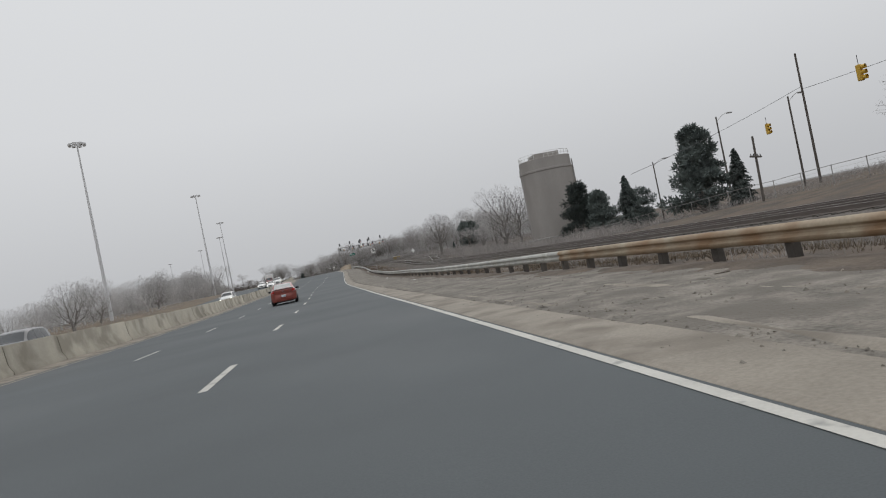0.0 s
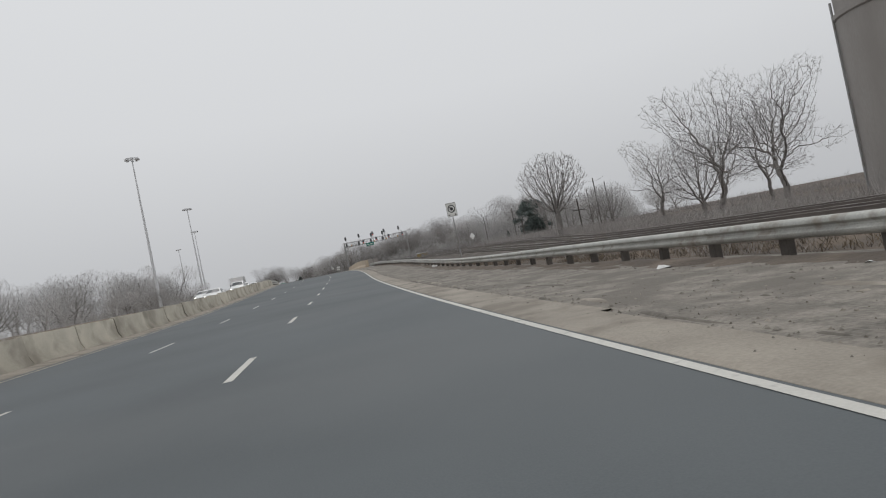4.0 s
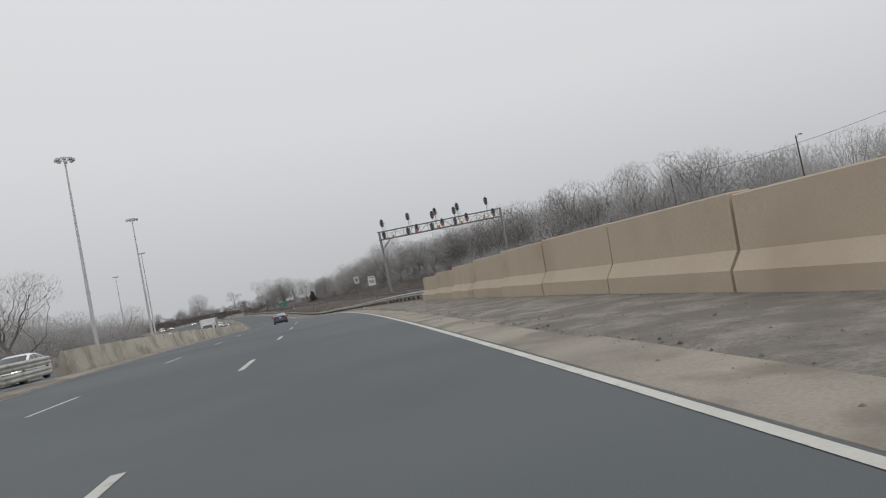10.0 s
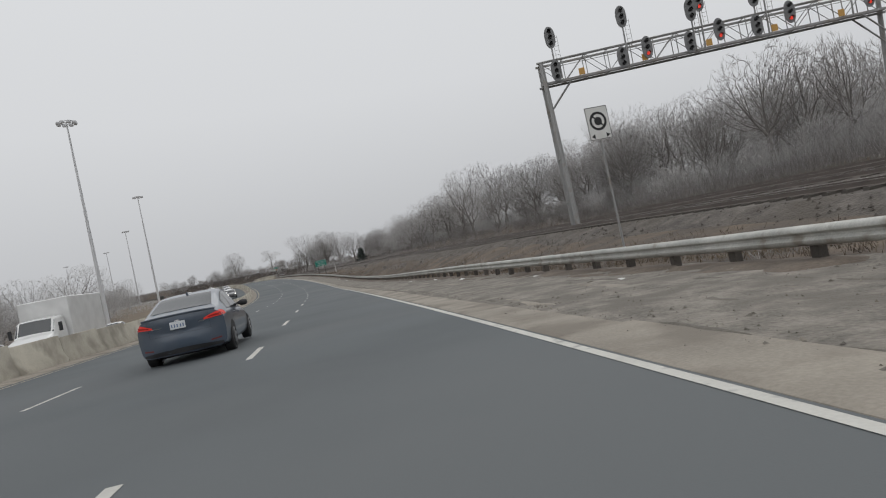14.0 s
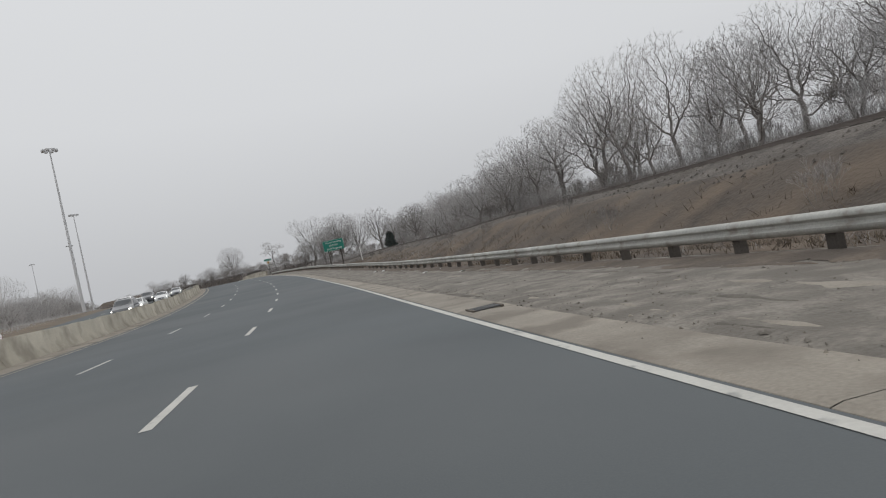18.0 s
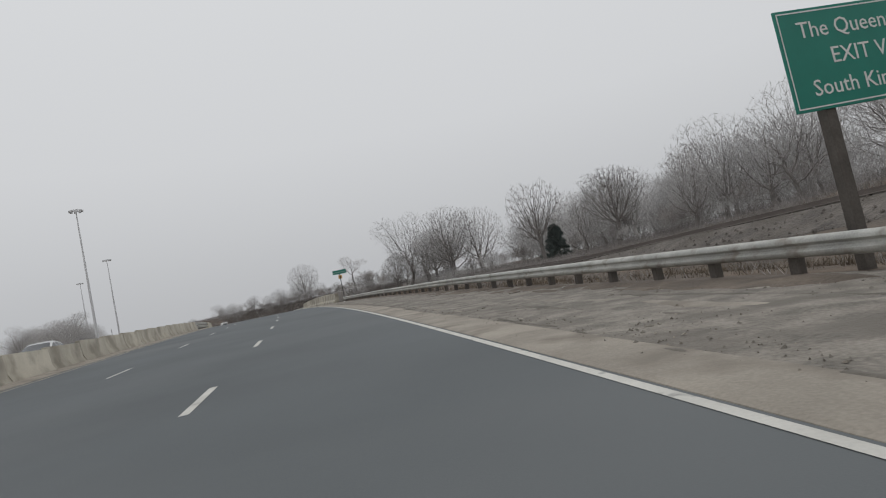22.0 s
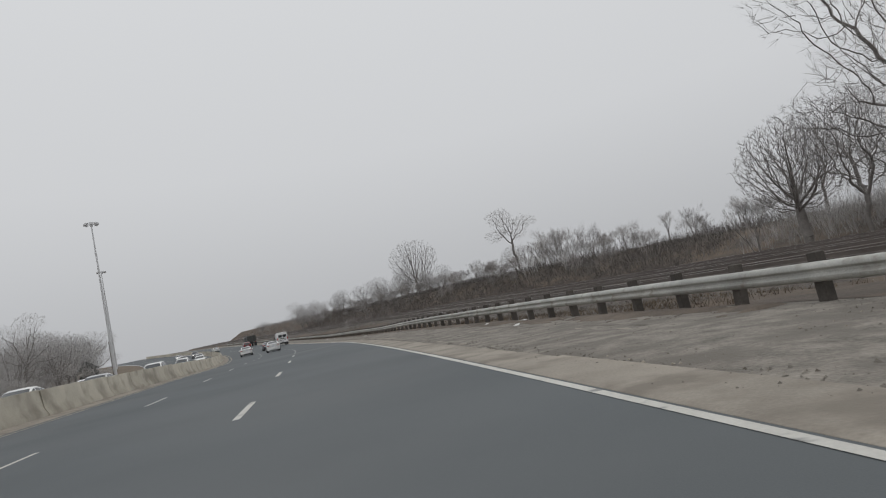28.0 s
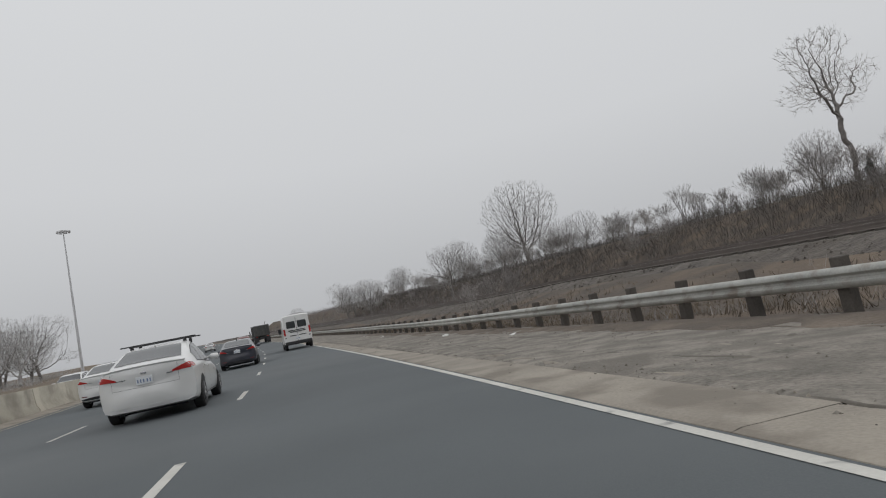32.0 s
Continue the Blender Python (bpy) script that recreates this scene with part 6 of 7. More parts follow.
class Coach:
    """The painted shell of a car, with places on it found by casting onto it."""

    def __init__(self, shape, length, width, height, clear):
        self.s, self.L, self.w, self.H, self.clear = SHAPES[shape], length / 2, width / 2, height, clear
        self.tall = shape == "utility"
        us = [0, 0.006, 0.018, 0.035, 0.06] + [0.09 + 0.0265 * i for i in range(32)] + [0.945, 0.968, 0.985, 0.995, 1.0]
        rings = [self.ring(u) for u in us]
        first, last = self.shrink(rings[0], 0.0), self.shrink(rings[-1], 1.0)
        self.geo = Geo().loft(list(reversed(first)) + rings + last, True)
        self.tree = BVHTree.FromPolygons(self.geo.v, self.geo.f)

    def tail(self, x, z):
        f = z / self.H
        lean_ = (max(0.0, f - 0.62) * (0.30 if self.tall else 0.10)) * self.H + max(0.0, 0.42 - f) * 0.16
        hollow = 0.0 if self.tall else 0.045 * math.exp(-((f - 0.50) / 0.09) ** 2)
        return -self.L + 0.34 * (abs(x) / self.w) ** 3.2 + lean_ + hollow * (1 - (abs(x) / self.w) ** 4)

    def nose(self, x, z):
        f = z / self.H
        return self.L - 0.50 * (abs(x) / self.w) ** 2.6 - max(0.0, f - 0.34) * 0.75 - max(0.0, 0.22 - f) * 0.5

    def at(self, u, x, z):
        a, b = self.tail(x, z), self.nose(x, z)
        return Vector((x, a + (b - a) * u, z))

    def top(self, u):
        return curve(self.s["top"], u) * self.H

    def belt(self, u):
        return min(curve(self.s["belt"], u) * self.H, self.top(u) - 0.045)

    def ring(self, u):
        w = self.w * curve([(0, 0.955), (0.1, 0.99), (0.2, 1.0), (0.8, 1.0), (0.92, 0.975), (1, 0.93)], u)
        low = self.clear + curve([(0, 0.07), (0.06, 0.02), (0.15, 0.0), (0.85, 0.0), (0.95, 0.02), (1, 0.07)], u)
        t, b = self.top(u), self.belt(u)
        g = min(1.0, max(0.0, (t - b - 0.10) / (0.30 * self.H)))
        wt = w * (0.86 - 0.17 * g + (0.05 * g if self.tall else 0))
        mid = low + (b - low) * 0.5
        e = min(0.075, (t - b) * 0.5)
        half = [(0, low), (w * 0.80, low), (w * 0.93, low + 0.035), (w * 0.975, low + 0.11), (w, mid), (w * 0.995, b - 0.10), (w * 0.975, b - 0.03), (w * 0.95, b)]
        for k in (0.33, 0.67):
            half.append((w * 0.95 + (wt * 1.03 - w * 0.95) * (k - 0.12 * math.sin(k * math.pi)), b + (t - e - b) * k))
        half += [(wt * 1.03, t - e), (wt * 0.96, t - e * 0.45), (wt * 0.80, t - e * 0.16), (wt * 0.45, t - e * 0.03), (0, t)]
        pts = half + [(-x, z) for x, z in reversed(half[1:-1])]
        return [tuple(self.at(u, x, z)) for x, z in pts]

    def shrink(self, ring, u):
        zc = (min(p[2] for p in ring) + max(p[2] for p in ring)) / 2
        out = []
        for k in (0.93, 0.8, 0.6, 0.35, 0.08):
            r = []
            for x, y, z in ring:
                q = self.at(u, x * k, zc + (z - zc) * k)
                r.append(tuple(q))
            out.append(r)
        return out

    def cast(self, o, d, off):
        loc, nor, idx, dist = self.tree.ray_cast(Vector(o), Vector(d).normalized())
        if loc is None:
            return None
        if nor.dot(Vector(d)) > 0:
            nor = -nor
        return loc + nor * off

    def sheet(self, rows, off=0.006, thick=0.0):
        """A panel lying on the shell, from rows of (origin, direction)."""
        geo, n = Geo(), len(rows[0])
        grid = [[self.cast(o, d, off) for o, d in row] for row in rows]
        verts, faces, num = [], [], {}
        for i, row in enumerate(grid):
            for j, p in enumerate(row):
                if p is not None:
                    num[i, j] = len(verts)
                    verts.append(p)
        for i in range(len(grid) - 1):
            for j in range(n - 1):
                q = [(i, j), (i, j + 1), (i + 1, j + 1), (i + 1, j)]
                if all(c in num for c in q):
                    faces.append(tuple(num[c] for c in q))
        return geo.add(verts, faces)

    def behind(self, x0, x1, lo, hi, nx=8, nz=3, off=0.006):
        """On the tail, between heights lo and hi, which may be functions of x."""
        rows = []
        for k in range(nz + 1):
            row = []
            for i in range(nx + 1):
                x = x0 + (x1 - x0) * i / nx
                a, b = (lo(x) if callable(lo) else lo), (hi(x) if callable(hi) else hi)
                row.append(((x, -self.L - 2, a + (b - a) * k / nz), (0, 1, 0)))
            rows.append(row)
        return self.sheet(rows, off)

    def ahead(self, x0, x1, lo, hi, nx=6, nz=3, off=0.006):
        rows = [[((x0 + (x1 - x0) * i / nx, self.L + 2, lo + (hi - lo) * k / nz), (0, -1, 0)) for i in range(nx + 1)] for k in range(nz + 1)]
        return self.sheet(rows, off)

    def corner(self, sx, a0, a1, lo, hi, n=9, nz=3, off=0.008, front=False):
        """Round a rear or front corner, from angle a0 (astern) to a1 (abeam)."""
        rows = []
        sy = 1 if front else -1
        for k in range(nz + 1):
            row = []
            for i in range(n + 1):
                f = i / n
                a = radians(a0 + (a1 - a0) * f)
                z = lo(f) + (hi(f) - lo(f)) * k / nz
                d = Vector((-sx * math.sin(a), -sy * math.cos(a), 0))
                row.append((Vector((sx * self.w * 0.42, sy * (self.L - 0.62), z)) - d * 3, d))
            rows.append(row)
        return self.sheet(rows, off)

    def flank(self, sx, u0, u1, lo, hi, n=8, nz=4, off=0.006):
        rows = []
        for k in range(nz + 1):
            row = []
            for i in range(n + 1):
                u = u0 + (u1 - u0) * i / n
                a, b = lo(u), hi(u)
                z = a + (b - a) * k / nz
                p = self.at(u, self.w * 0.85, z)
                row.append(((sx * 3, p.y, z), (-sx, 0, 0)))
            rows.append(row)
        return self.sheet(rows, off)

    def above(self, u0, u1, half, n=8, nx=10, off=0.005):
        """On the sloping glass, cast from above; half: half width as a function of 0..1."""
        rows = []
        for i in range(n + 1):
            u = u0 + (u1 - u0) * i / n
            row = []
            for k in range(nx + 1):
                x = half(i / n) * (2 * k / nx - 1)
                y = self.at(u, x, self.top(u)).y
                row.append(((x, y, 4), (0, 0, -1)))
            rows.append(row)
        return self.sheet(rows, off)


def passenger_car(paint, label, length=4.5, width=1.78, height=1.46, style="sedan", lit_rear=False, lit_front=False, rack=False, spoiler=False, aerial=False, group="", category="car", shape="swept", plate_z=0.84, diffuser=True, lamps="slim", plain=False):
    ob = thing("sedan_car" if style == "sedan" else "sport_utility_car", label, category, group)
    suv = style != "sedan"
    co = Coach("utility" if suv else shape, length, width, height, 0.25 if suv else 0.19)
    L, w, H, S = co.L, co.w, co.H, co.s
    part("body", co.geo, paint, ob, smooth=30)
    # glass
    if suv:
        part("rear_window", co.behind(-w * 0.66, w * 0.66, H * 0.62, H * 0.86, 8, 4), GLASS_DARK, ob, "dark tailgate window", 60)
    else:
        part("rear_window", co.above(S["glass"][0], S["glass"][1], lambda f: w * (0.69 - 0.10 * f), 10, 12, 0.008), GLASS_REAR if shape == "notch" else GLASS_DARK, ob, "sloping rear window", 60)
    part("windshield", co.above(S["shield"][0], S["shield"][1], lambda f: w * (0.66 + 0.14 * f)), GLASS_DARK, ob, smooth=60)
    q = S["side"]
    for sx in (-1, 1):
        for a, b in ((q[0], q[1]), (q[2], q[3]), (q[4], q[5])):
            def lo(u):
                return co.belt(u) + 0.02
            def hi(u):
                return max(co.belt(u) + 0.025, co.top(u) - 0.105)
            part("side_window", co.flank(sx, a, b, lo, hi), GLASS_DARK, ob, smooth=60)
        if not plain:
            part("window_trim", co.flank(sx, q[0] - 0.004, q[5] + 0.005, lambda u: co.belt(u) + 0.004, lambda u: max(co.belt(u) + 0.03, co.top(u) - 0.088), 24, 4, 0.003), TRIM_BLACK, ob, smooth=60)
            for u in (q[1] + 0.01 - 0.07, q[3] + 0.007, q[5] + 0.02):
                part("door_seam", co.flank(sx, u, u + 0.0022, lambda u_: co.clear + 0.12, lambda u_: co.belt(u_) - 0.005, 1, 12, 0.005), TRIM_BLACK, ob)
            for u in (q[1] + 0.0, q[3] + 0.03):
                p = co.cast((sx * 3, co.at(u, w, co.belt(u) - 0.10).y, co.belt(u) - 0.10), (-sx, 0, 0), 0.0)
                part("door_handle", Geo().cbox(p.x - 0.02, p.x + 0.03, p.y - 0.10, p.y + 0.10, p.z - 0.016, p.z + 0.016, 0.008), paint, ob)
            part("sill", co.flank(sx, 0.24, 0.76, lambda u: co.clear + 0.02, lambda u: co.clear + 0.085, 10, 1, 0.006), TRIM_BLACK, ob, "dark lower sill")
        zb = co.belt(0.62) + 0.035
        ym = co.at(0.63, w, zb).y
        part("mirror", Geo().loft([[(sx * (w * c), ym + d * math.cos(a) * k, zb + 0.055 + 0.075 * math.sin(a) * k) for a in np.linspace(0, 2 * math.pi, 10, endpoint=False)] for c, d, k in ((0.93, 0.04, 0.35), (1.0, 0.05, 0.55), (1.04, 0.08, 0.95), (1.13, 0.085, 1.0), (1.20, 0.07, 0.8), (1.22, 0.05, 0.3))]), TRIM_BLACK if paint in (PAINT_RED, PAINT_BLUE) else paint, ob, smooth=60)
    # lamps
    tail = TAIL_LIT if lit_rear else TAIL_RED
    for sx in (-1, 1):
        if suv:
            part("tail_light", co.corner(sx, 28, 66, lambda f: H * 0.47 + 0.02 * f, lambda f: H * 0.64 - 0.04 * f), tail, ob, "tall red tail lamp", 60)
        elif lamps == "block":
            part("tail_light", co.corner(sx, 24, 72, lambda f: H * 0.555 + 0.012 * f, lambda f: H * 0.685 - 0.05 * f * f, 9, 3, 0.012), tail, ob, "upright red tail lamp", 60)
            part("lamp_lens", co.corner(sx, 26, 66, lambda f: H * 0.561, lambda f: H * 0.572, 7, 1, 0.015), RIM, ob, "clear strip under the tail lamp", 60)
        else:
            part("tail_light", co.corner(sx, 12, 78, lambda f: H * (0.585 + 0.015 * f), lambda f: H * (0.605 + 0.065 * math.sin(f * 2.6)), 12, 3, 0.010), tail, ob, "slim red tail lamp wrapping the corner", 60)
            if lit_rear:
                part("lamp_lens", co.corner(sx, 20, 62, lambda f: H * 0.604, lambda f: H * (0.614 + 0.02 * math.sin(f * 3)), 7, 1, 0.013), TAIL_RED, ob, "dark red inner lens", 60)
        part("headlamp", co.corner(sx, 34, 74, lambda f: H * (0.43 + 0.03 * f), lambda f: H * (0.475 + 0.035 * f), 7, 2, 0.008, True), HEAD_LIT if lit_front else LENS_CLEAR, ob, "clear headlamp", 60)
        if diffuser and not plain:
            part("reflector", co.behind(min(sx * w * 0.62, sx * w * 0.84), max(sx * w * 0.62, sx * w * 0.84), lambda x: 0.36 + 0.05 * abs(x), lambda x: 0.375 + 0.075 * abs(x), 5, 1, 0.006), TAIL_DULL, ob)
    if diffuser:
        part("lower_bumper", co.behind(-w * 0.86, w * 0.86, lambda x: co.clear + 0.085, lambda x: co.clear + 0.19 - 0.07 * (abs(x) / w) ** 2, 24, 4, 0.010), TRIM_BLACK, ob, "black lower rear bumper", 60)
    else:
        part("bumper_crease", co.behind(-w * 0.88, w * 0.88, lambda x: co.clear + 0.125, lambda x: co.clear + 0.15, 12, 1, 0.010), paint, ob, "raised bumper crease", 60)
    part("grille", co.ahead(-w * 0.42, w * 0.42, H * 0.23, H * 0.42), TRIM_BLACK, ob, smooth=60)
    part("underside", Geo().box(-w * 0.66, w * 0.66, -L + 0.75, L - 0.75, co.clear - 0.03, co.clear + 0.03), TRIM_BLACK, ob)
    if not plain:
        zt, zl = co.top(0.0) - 0.05, H * (0.36 if lamps == "block" else 0.46)
        for sx in (-1, 1):
            part("boot_seam", co.behind(sx * w * 0.66 - 0.002, sx * w * 0.66 + 0.002, zl, zt, 1, 16, 0.007), TRIM_BLACK, ob)
        part("boot_seam", co.behind(-w * 0.66, w * 0.66, zl - 0.002, zl + 0.002, 20, 1, 0.007), TRIM_BLACK, ob)
        zb = co.top(0.0) - 0.13
        y = co.cast((0, -L - 2, zb), (0, 1, 0), 0.004).y
        part("badge", Geo().loft([[(0.062 * k * math.cos(a), y - d, zb + 0.026 * k * math.sin(a)) for a in np.linspace(0, 2 * math.pi, 16, endpoint=False)] for k, d in ((1.0, 0.0), (0.95, 0.008), (0.6, 0.010))]), CHROME, ob, "small oval chrome badge")
        part("name_bar", co.behind(-0.19, 0.19, zb - 0.115, zb - 0.10, 6, 1, 0.005) if lamps == "block" else co.behind(-w * 0.58, -w * 0.36, zb - 0.09, zb - 0.075, 3, 1, 0.005), CHROME, ob)
        part("model_bar", co.behind(w * 0.44, w * 0.56, zb - 0.10, zb - 0.082, 3, 1, 0.005), CHROME, ob)
        part("exhaust", Geo().tube((-w * 0.55, -L + 0.5, co.clear + 0.0), (-w * 0.55, -L + 0.14, co.clear + 0.01), 0.035, 0.038, 12), CHROME, ob)
    y = co.cast((0, -L - 2, plate_z), (0, 1, 0), 0.0).y
    number_plate(ob, y - 0.02, plate_z)
    if not suv and not plain:
        ridge = []
        zt = co.top(0.0)
        for i in range(17):
            x = w * (-0.80 + 1.6 * i / 16)
            y, z = co.tail(x, zt) + 0.03, zt - 0.012 - 0.05 * (abs(x) / w) ** 3
            ridge.append([(x, y - 0.055, z + 0.020), (x, y - 0.04, z + 0.034), (x, y + 0.10, z + 0.030), (x, y + 0.12, z - 0.02), (x, y - 0.03, z - 0.01)])
        part("spoiler" if spoiler else "boot_lip", Geo().loft(ridge), TRIM_BLACK if spoiler else paint, ob, "slim black boot spoiler" if spoiler else "raised lip of the boot lid", 40)
    if aerial:
        a, b = co.at(0.345, 0, co.top(0.345)), Vector((-0.02, co.at(0.345, 0, H).y - 0.22, H + 0.24))
        part("aerial", Geo().tube(a + Vector((0, 0, 0.03)), b, 0.007, 0.004, 5).tube(a + Vector((0, -0.06, -0.005)), a + Vector((0, 0.04, 0.05)), 0.04, 0.018, 8, True), TRIM_BLACK, ob)
    elif not plain:
        a = co.at(0.36, 0, co.top(0.36))
        part("fin_aerial", Geo().loft([[(-0.03, a.y - 0.08, a.z - 0.01), (0.03, a.y - 0.08, a.z - 0.01), (0.0, a.y + 0.12, a.z - 0.01)], [(-0.008, a.y - 0.08, a.z + 0.06), (0.008, a.y - 0.08, a.z + 0.06), (0.0, a.y - 0.04, a.z + 0.06)]]), paint, ob)
    if rack:
        for y in (-0.50, 0.32):
            part("roof_bar", Geo().cbox(-w * 0.86, w * 0.86, y - 0.035, y + 0.035, H + 0.045, H + 0.072, 0.012), TRIM_BLACK, ob, "black roof rack bar")
            for sx in (-1, 1):
                part("bar_foot", Geo().cbox(sx * w * 0.60 - 0.03, sx * w * 0.60 + 0.03, y - 0.05, y + 0.05, H - 0.08, H + 0.055, 0.01), TRIM_BLACK, ob)
    r = 0.35 if suv else 0.318
    ys = (-L + length * 0.215, L - length * 0.20)
    wheels(ob, width - 0.215, ys, r, 0.205, co)
    return ob


def panel_van(paint, label):
    ob = thing("panel_van", label, "van")
    w, L, H = 1.02, 2.7, 2.5
    st = [
        ring_of(-L, w * 0.93, 0.42, 0.9, 1.3, w * 0.86, H - 0.12, H - 0.06, 0.02, 0.015),
        ring_of(-L + 0.06, w * 0.99, 0.36, 0.9, 1.3, w * 0.90, H - 0.09, H - 0.02, 0.03, 0.012),
        ring_of(-L + 0.3, w, 0.34, 0.9, 1.3, w * 0.91, H - 0.08, H, 0.03),
        ring_of(0.7, w, 0.34, 0.9, 1.3, w * 0.90, H - 0.10, H - 0.02, 0.03),
        ring_of(1.25, w, 0.34, 0.9, 1.28, w * 0.84, H - 0.35, H - 0.25, 0.03),
        ring_of(2.0, w * 0.99, 0.34, 0.8, 1.15, w * 0.84, 1.32, 1.38, 0.03),
        ring_of(L - 0.15, w * 0.92, 0.34, 0.7, 0.95, w * 0.78, 1.02, 1.06, 0.03),
        ring_of(L, w * 0.80, 0.42, 0.62, 0.75, w * 0.7, 0.8, 0.83, 0.01),
    ]
    part("body", Geo().loft(st, True), paint, ob, smooth=35)
    part("windshield", patch(st, 4, 5, 5, 9, 0.08, 0.9, 0.05, 0.95), GLASS_DARK, ob)
    for sx in (-1, 1):
        part("rear_window", Geo().cbox(min(sx * 0.08, sx * 0.72), max(sx * 0.08, sx * 0.72), -L - 0.012, -L + 0.05, 1.55, 2.05, 0.04), GLASS_DARK, ob, "dark rear door window")
        part("tail_light", Geo().cbox(min(sx * 0.84, sx * 0.97), max(sx * 0.84, sx * 0.97), -L - 0.012, -L + 0.12, 1.05, 1.55, 0.02), TAIL_RED, ob)
        part("hinge", Geo().cbox(sx * 0.86 - 0.05, sx * 0.86 + 0.05, -L - 0.02, -L, 0.85, 0.92, 0.01), TRIM_BLACK, ob)
        part("mirror", Geo().cbox(min(sx * 1.0, sx * 1.22), max(sx * 1.0, sx * 1.22), 1.2, 1.32, 1.3, 1.7, 0.03), TRIM_BLACK, ob)
    part("door_seam", Geo().box(-0.01, 0.01, -L - 0.006, -L + 0.02, 0.5, 2.3), TRIM_BLACK, ob)
    sgn = Geo()
    for k, (x0, x1, z) in enumerate(((-0.62, 0.55, 1.38), (-0.5, 0.62, 1.28), (-0.55, -0.1, 1.0), (0.1, 0.62, 1.0))):
        sgn.box(x0, x1, -L - 0.014, -L - 0.008, z - 0.03, z + 0.03)
    part("company_bars", sgn, BLACK_INK, ob)
    part("bumper", Geo().cbox(-w * 0.95, w * 0.95, -L - 0.08, -L + 0.1, 0.36, 0.60, 0.04), TRIM_BLACK, ob)
    number_plate(ob, -L - 0.01, 0.78)
    wheels(ob, 1.78, (-1.75, 1.75), 0.35, 0.23)
    return ob


def dump_truck(label):
    ob = thing("dump_truck", label, "truck")
    w = 1.25
    part("dump_box", Geo().cbox(-w, w, -4.0, 1.2, 1.15, 2.9, 0.05), PAINT_DKGREEN, ob, "dark ribbed dump box")
    for x in (-0.8, -0.27, 0.27, 0.8):
        part("rib", Geo().cbox(x - 0.06, x + 0.06, -4.08, -3.98, 1.2, 2.85, 0.01), PAINT_DKGREEN, ob)
    for y in (-3.0, -2.0, -1.0, 0.0):
        for sx in (-1, 1):
            part("rib", Geo().cbox(sx * (w + 0.03) - 0.04, sx * (w + 0.03) + 0.04, y - 0.06, y + 0.06, 1.2, 2.85, 0.01), PAINT_DKGREEN, ob)
    part("cab", Geo().cbox(-1.15, 1.15, 1.4, 3.6, 0.9, 2.75, 0.12), PAINT_DKGREEN, ob)
    part("bonnet", Geo().cbox(-0.95, 0.95, 3.5, 4.6, 0.8, 1.75, 0.12), PAINT_DKGREEN, ob)
    part("windshield", Geo().cbox(-1.0, 1.0, 3.58, 3.62, 1.8, 2.6, 0.02), GLASS_DARK, ob)
    part("cab_shield", Geo().cbox(-w, w, 1.0, 2.4, 2.9, 2.98, 0.02), PAINT_DKGREEN, ob)
    part("exhaust_stack", Geo().tube((1.15, 1.3, 1.0), (1.15, 1.3, 3.5), 0.08, 0.07, 10), CHROME, ob)
    part("chassis", Geo().cbox(-0.45, 0.45, -3.9, 4.4, 0.65, 1.0, 0.02), TRIM_BLACK, ob)
    part("mud_flap", Geo().cbox(-w, -0.55, -3.95, -3.9, 0.2, 1.0, 0.01).cbox(0.55, w, -3.95, -3.9, 0.2, 1.0, 0.01), TRIM_BLACK, ob)
    for sx in (-1, 1):
        part("tail_light", Geo().cbox(sx * 0.85 - 0.1, sx * 0.85 + 0.1, -4.1, -4.0, 0.98, 1.1, 0.01), TAIL_RED, ob)
        part("mirror", Geo().cbox(sx * 1.35 - 0.08, sx * 1.35 + 0.08, 3.3, 3.36, 1.7, 2.3, 0.02), TRIM_BLACK, ob)
    wheels(ob, 2.15, (-3.1, -1.8, 3.3), 0.5, 0.4)
    return ob


def box_truck(label, cab, cabname):
    ob = thing("box_truck", label, "truck")
    part("cargo_box", Geo().cbox(-1.2, 1.2, -4.0, 1.0, 0.95, 3.2, 0.04), PAINT_PEARL, ob, "white cargo box")
    st = [ring_of(1.1, 1.0, 0.5, 0.9, 1.4, 0.88, 2.2, 2.3, 0.03), ring_of(2.1, 1.0, 0.5, 0.9, 1.4, 0.88, 2.15, 2.25, 0.03), ring_of(2.6, 1.0, 0.5, 0.9, 1.35, 0.9, 1.45, 1.5, 0.03), ring_of(3.4, 0.95, 0.5, 0.85, 1.2, 0.85, 1.28, 1.32, 0.03), ring_of(3.55, 0.85, 0.55, 0.8, 1.1, 0.75, 1.15, 1.2, 0.01)]
    part("cab", Geo().loft(st, True), cab, ob, cabname, 35)
    part("windshield", patch(st, 1, 2, 5, 9, 0.08, 0.9, 0.04, 0.96), GLASS_DARK, ob)
    part("chassis", Geo().cbox(-0.45, 0.45, -3.9, 3.2, 0.55, 0.95, 0.02), TRIM_BLACK, ob)
    part("grille", Geo().cbox(-0.6, 0.6, 3.5, 3.57, 0.65, 1.05, 0.02), TRIM_BLACK, ob)
    for sx in (-1, 1):
        part("headlamp", Geo().cbox(sx * 0.72 - 0.13, sx * 0.72 + 0.13, 3.42, 3.56, 0.78, 0.98, 0.02), HEAD_LIT, ob)
        part("mirror", Geo().cbox(sx * 1.15 - 0.09, sx * 1.15 + 0.09, 2.3, 2.36, 1.5, 1.95, 0.02), TRIM_BLACK, ob)
    wheels(ob, 1.9, (-2.8, 2.6), 0.42, 0.3)
    return ob


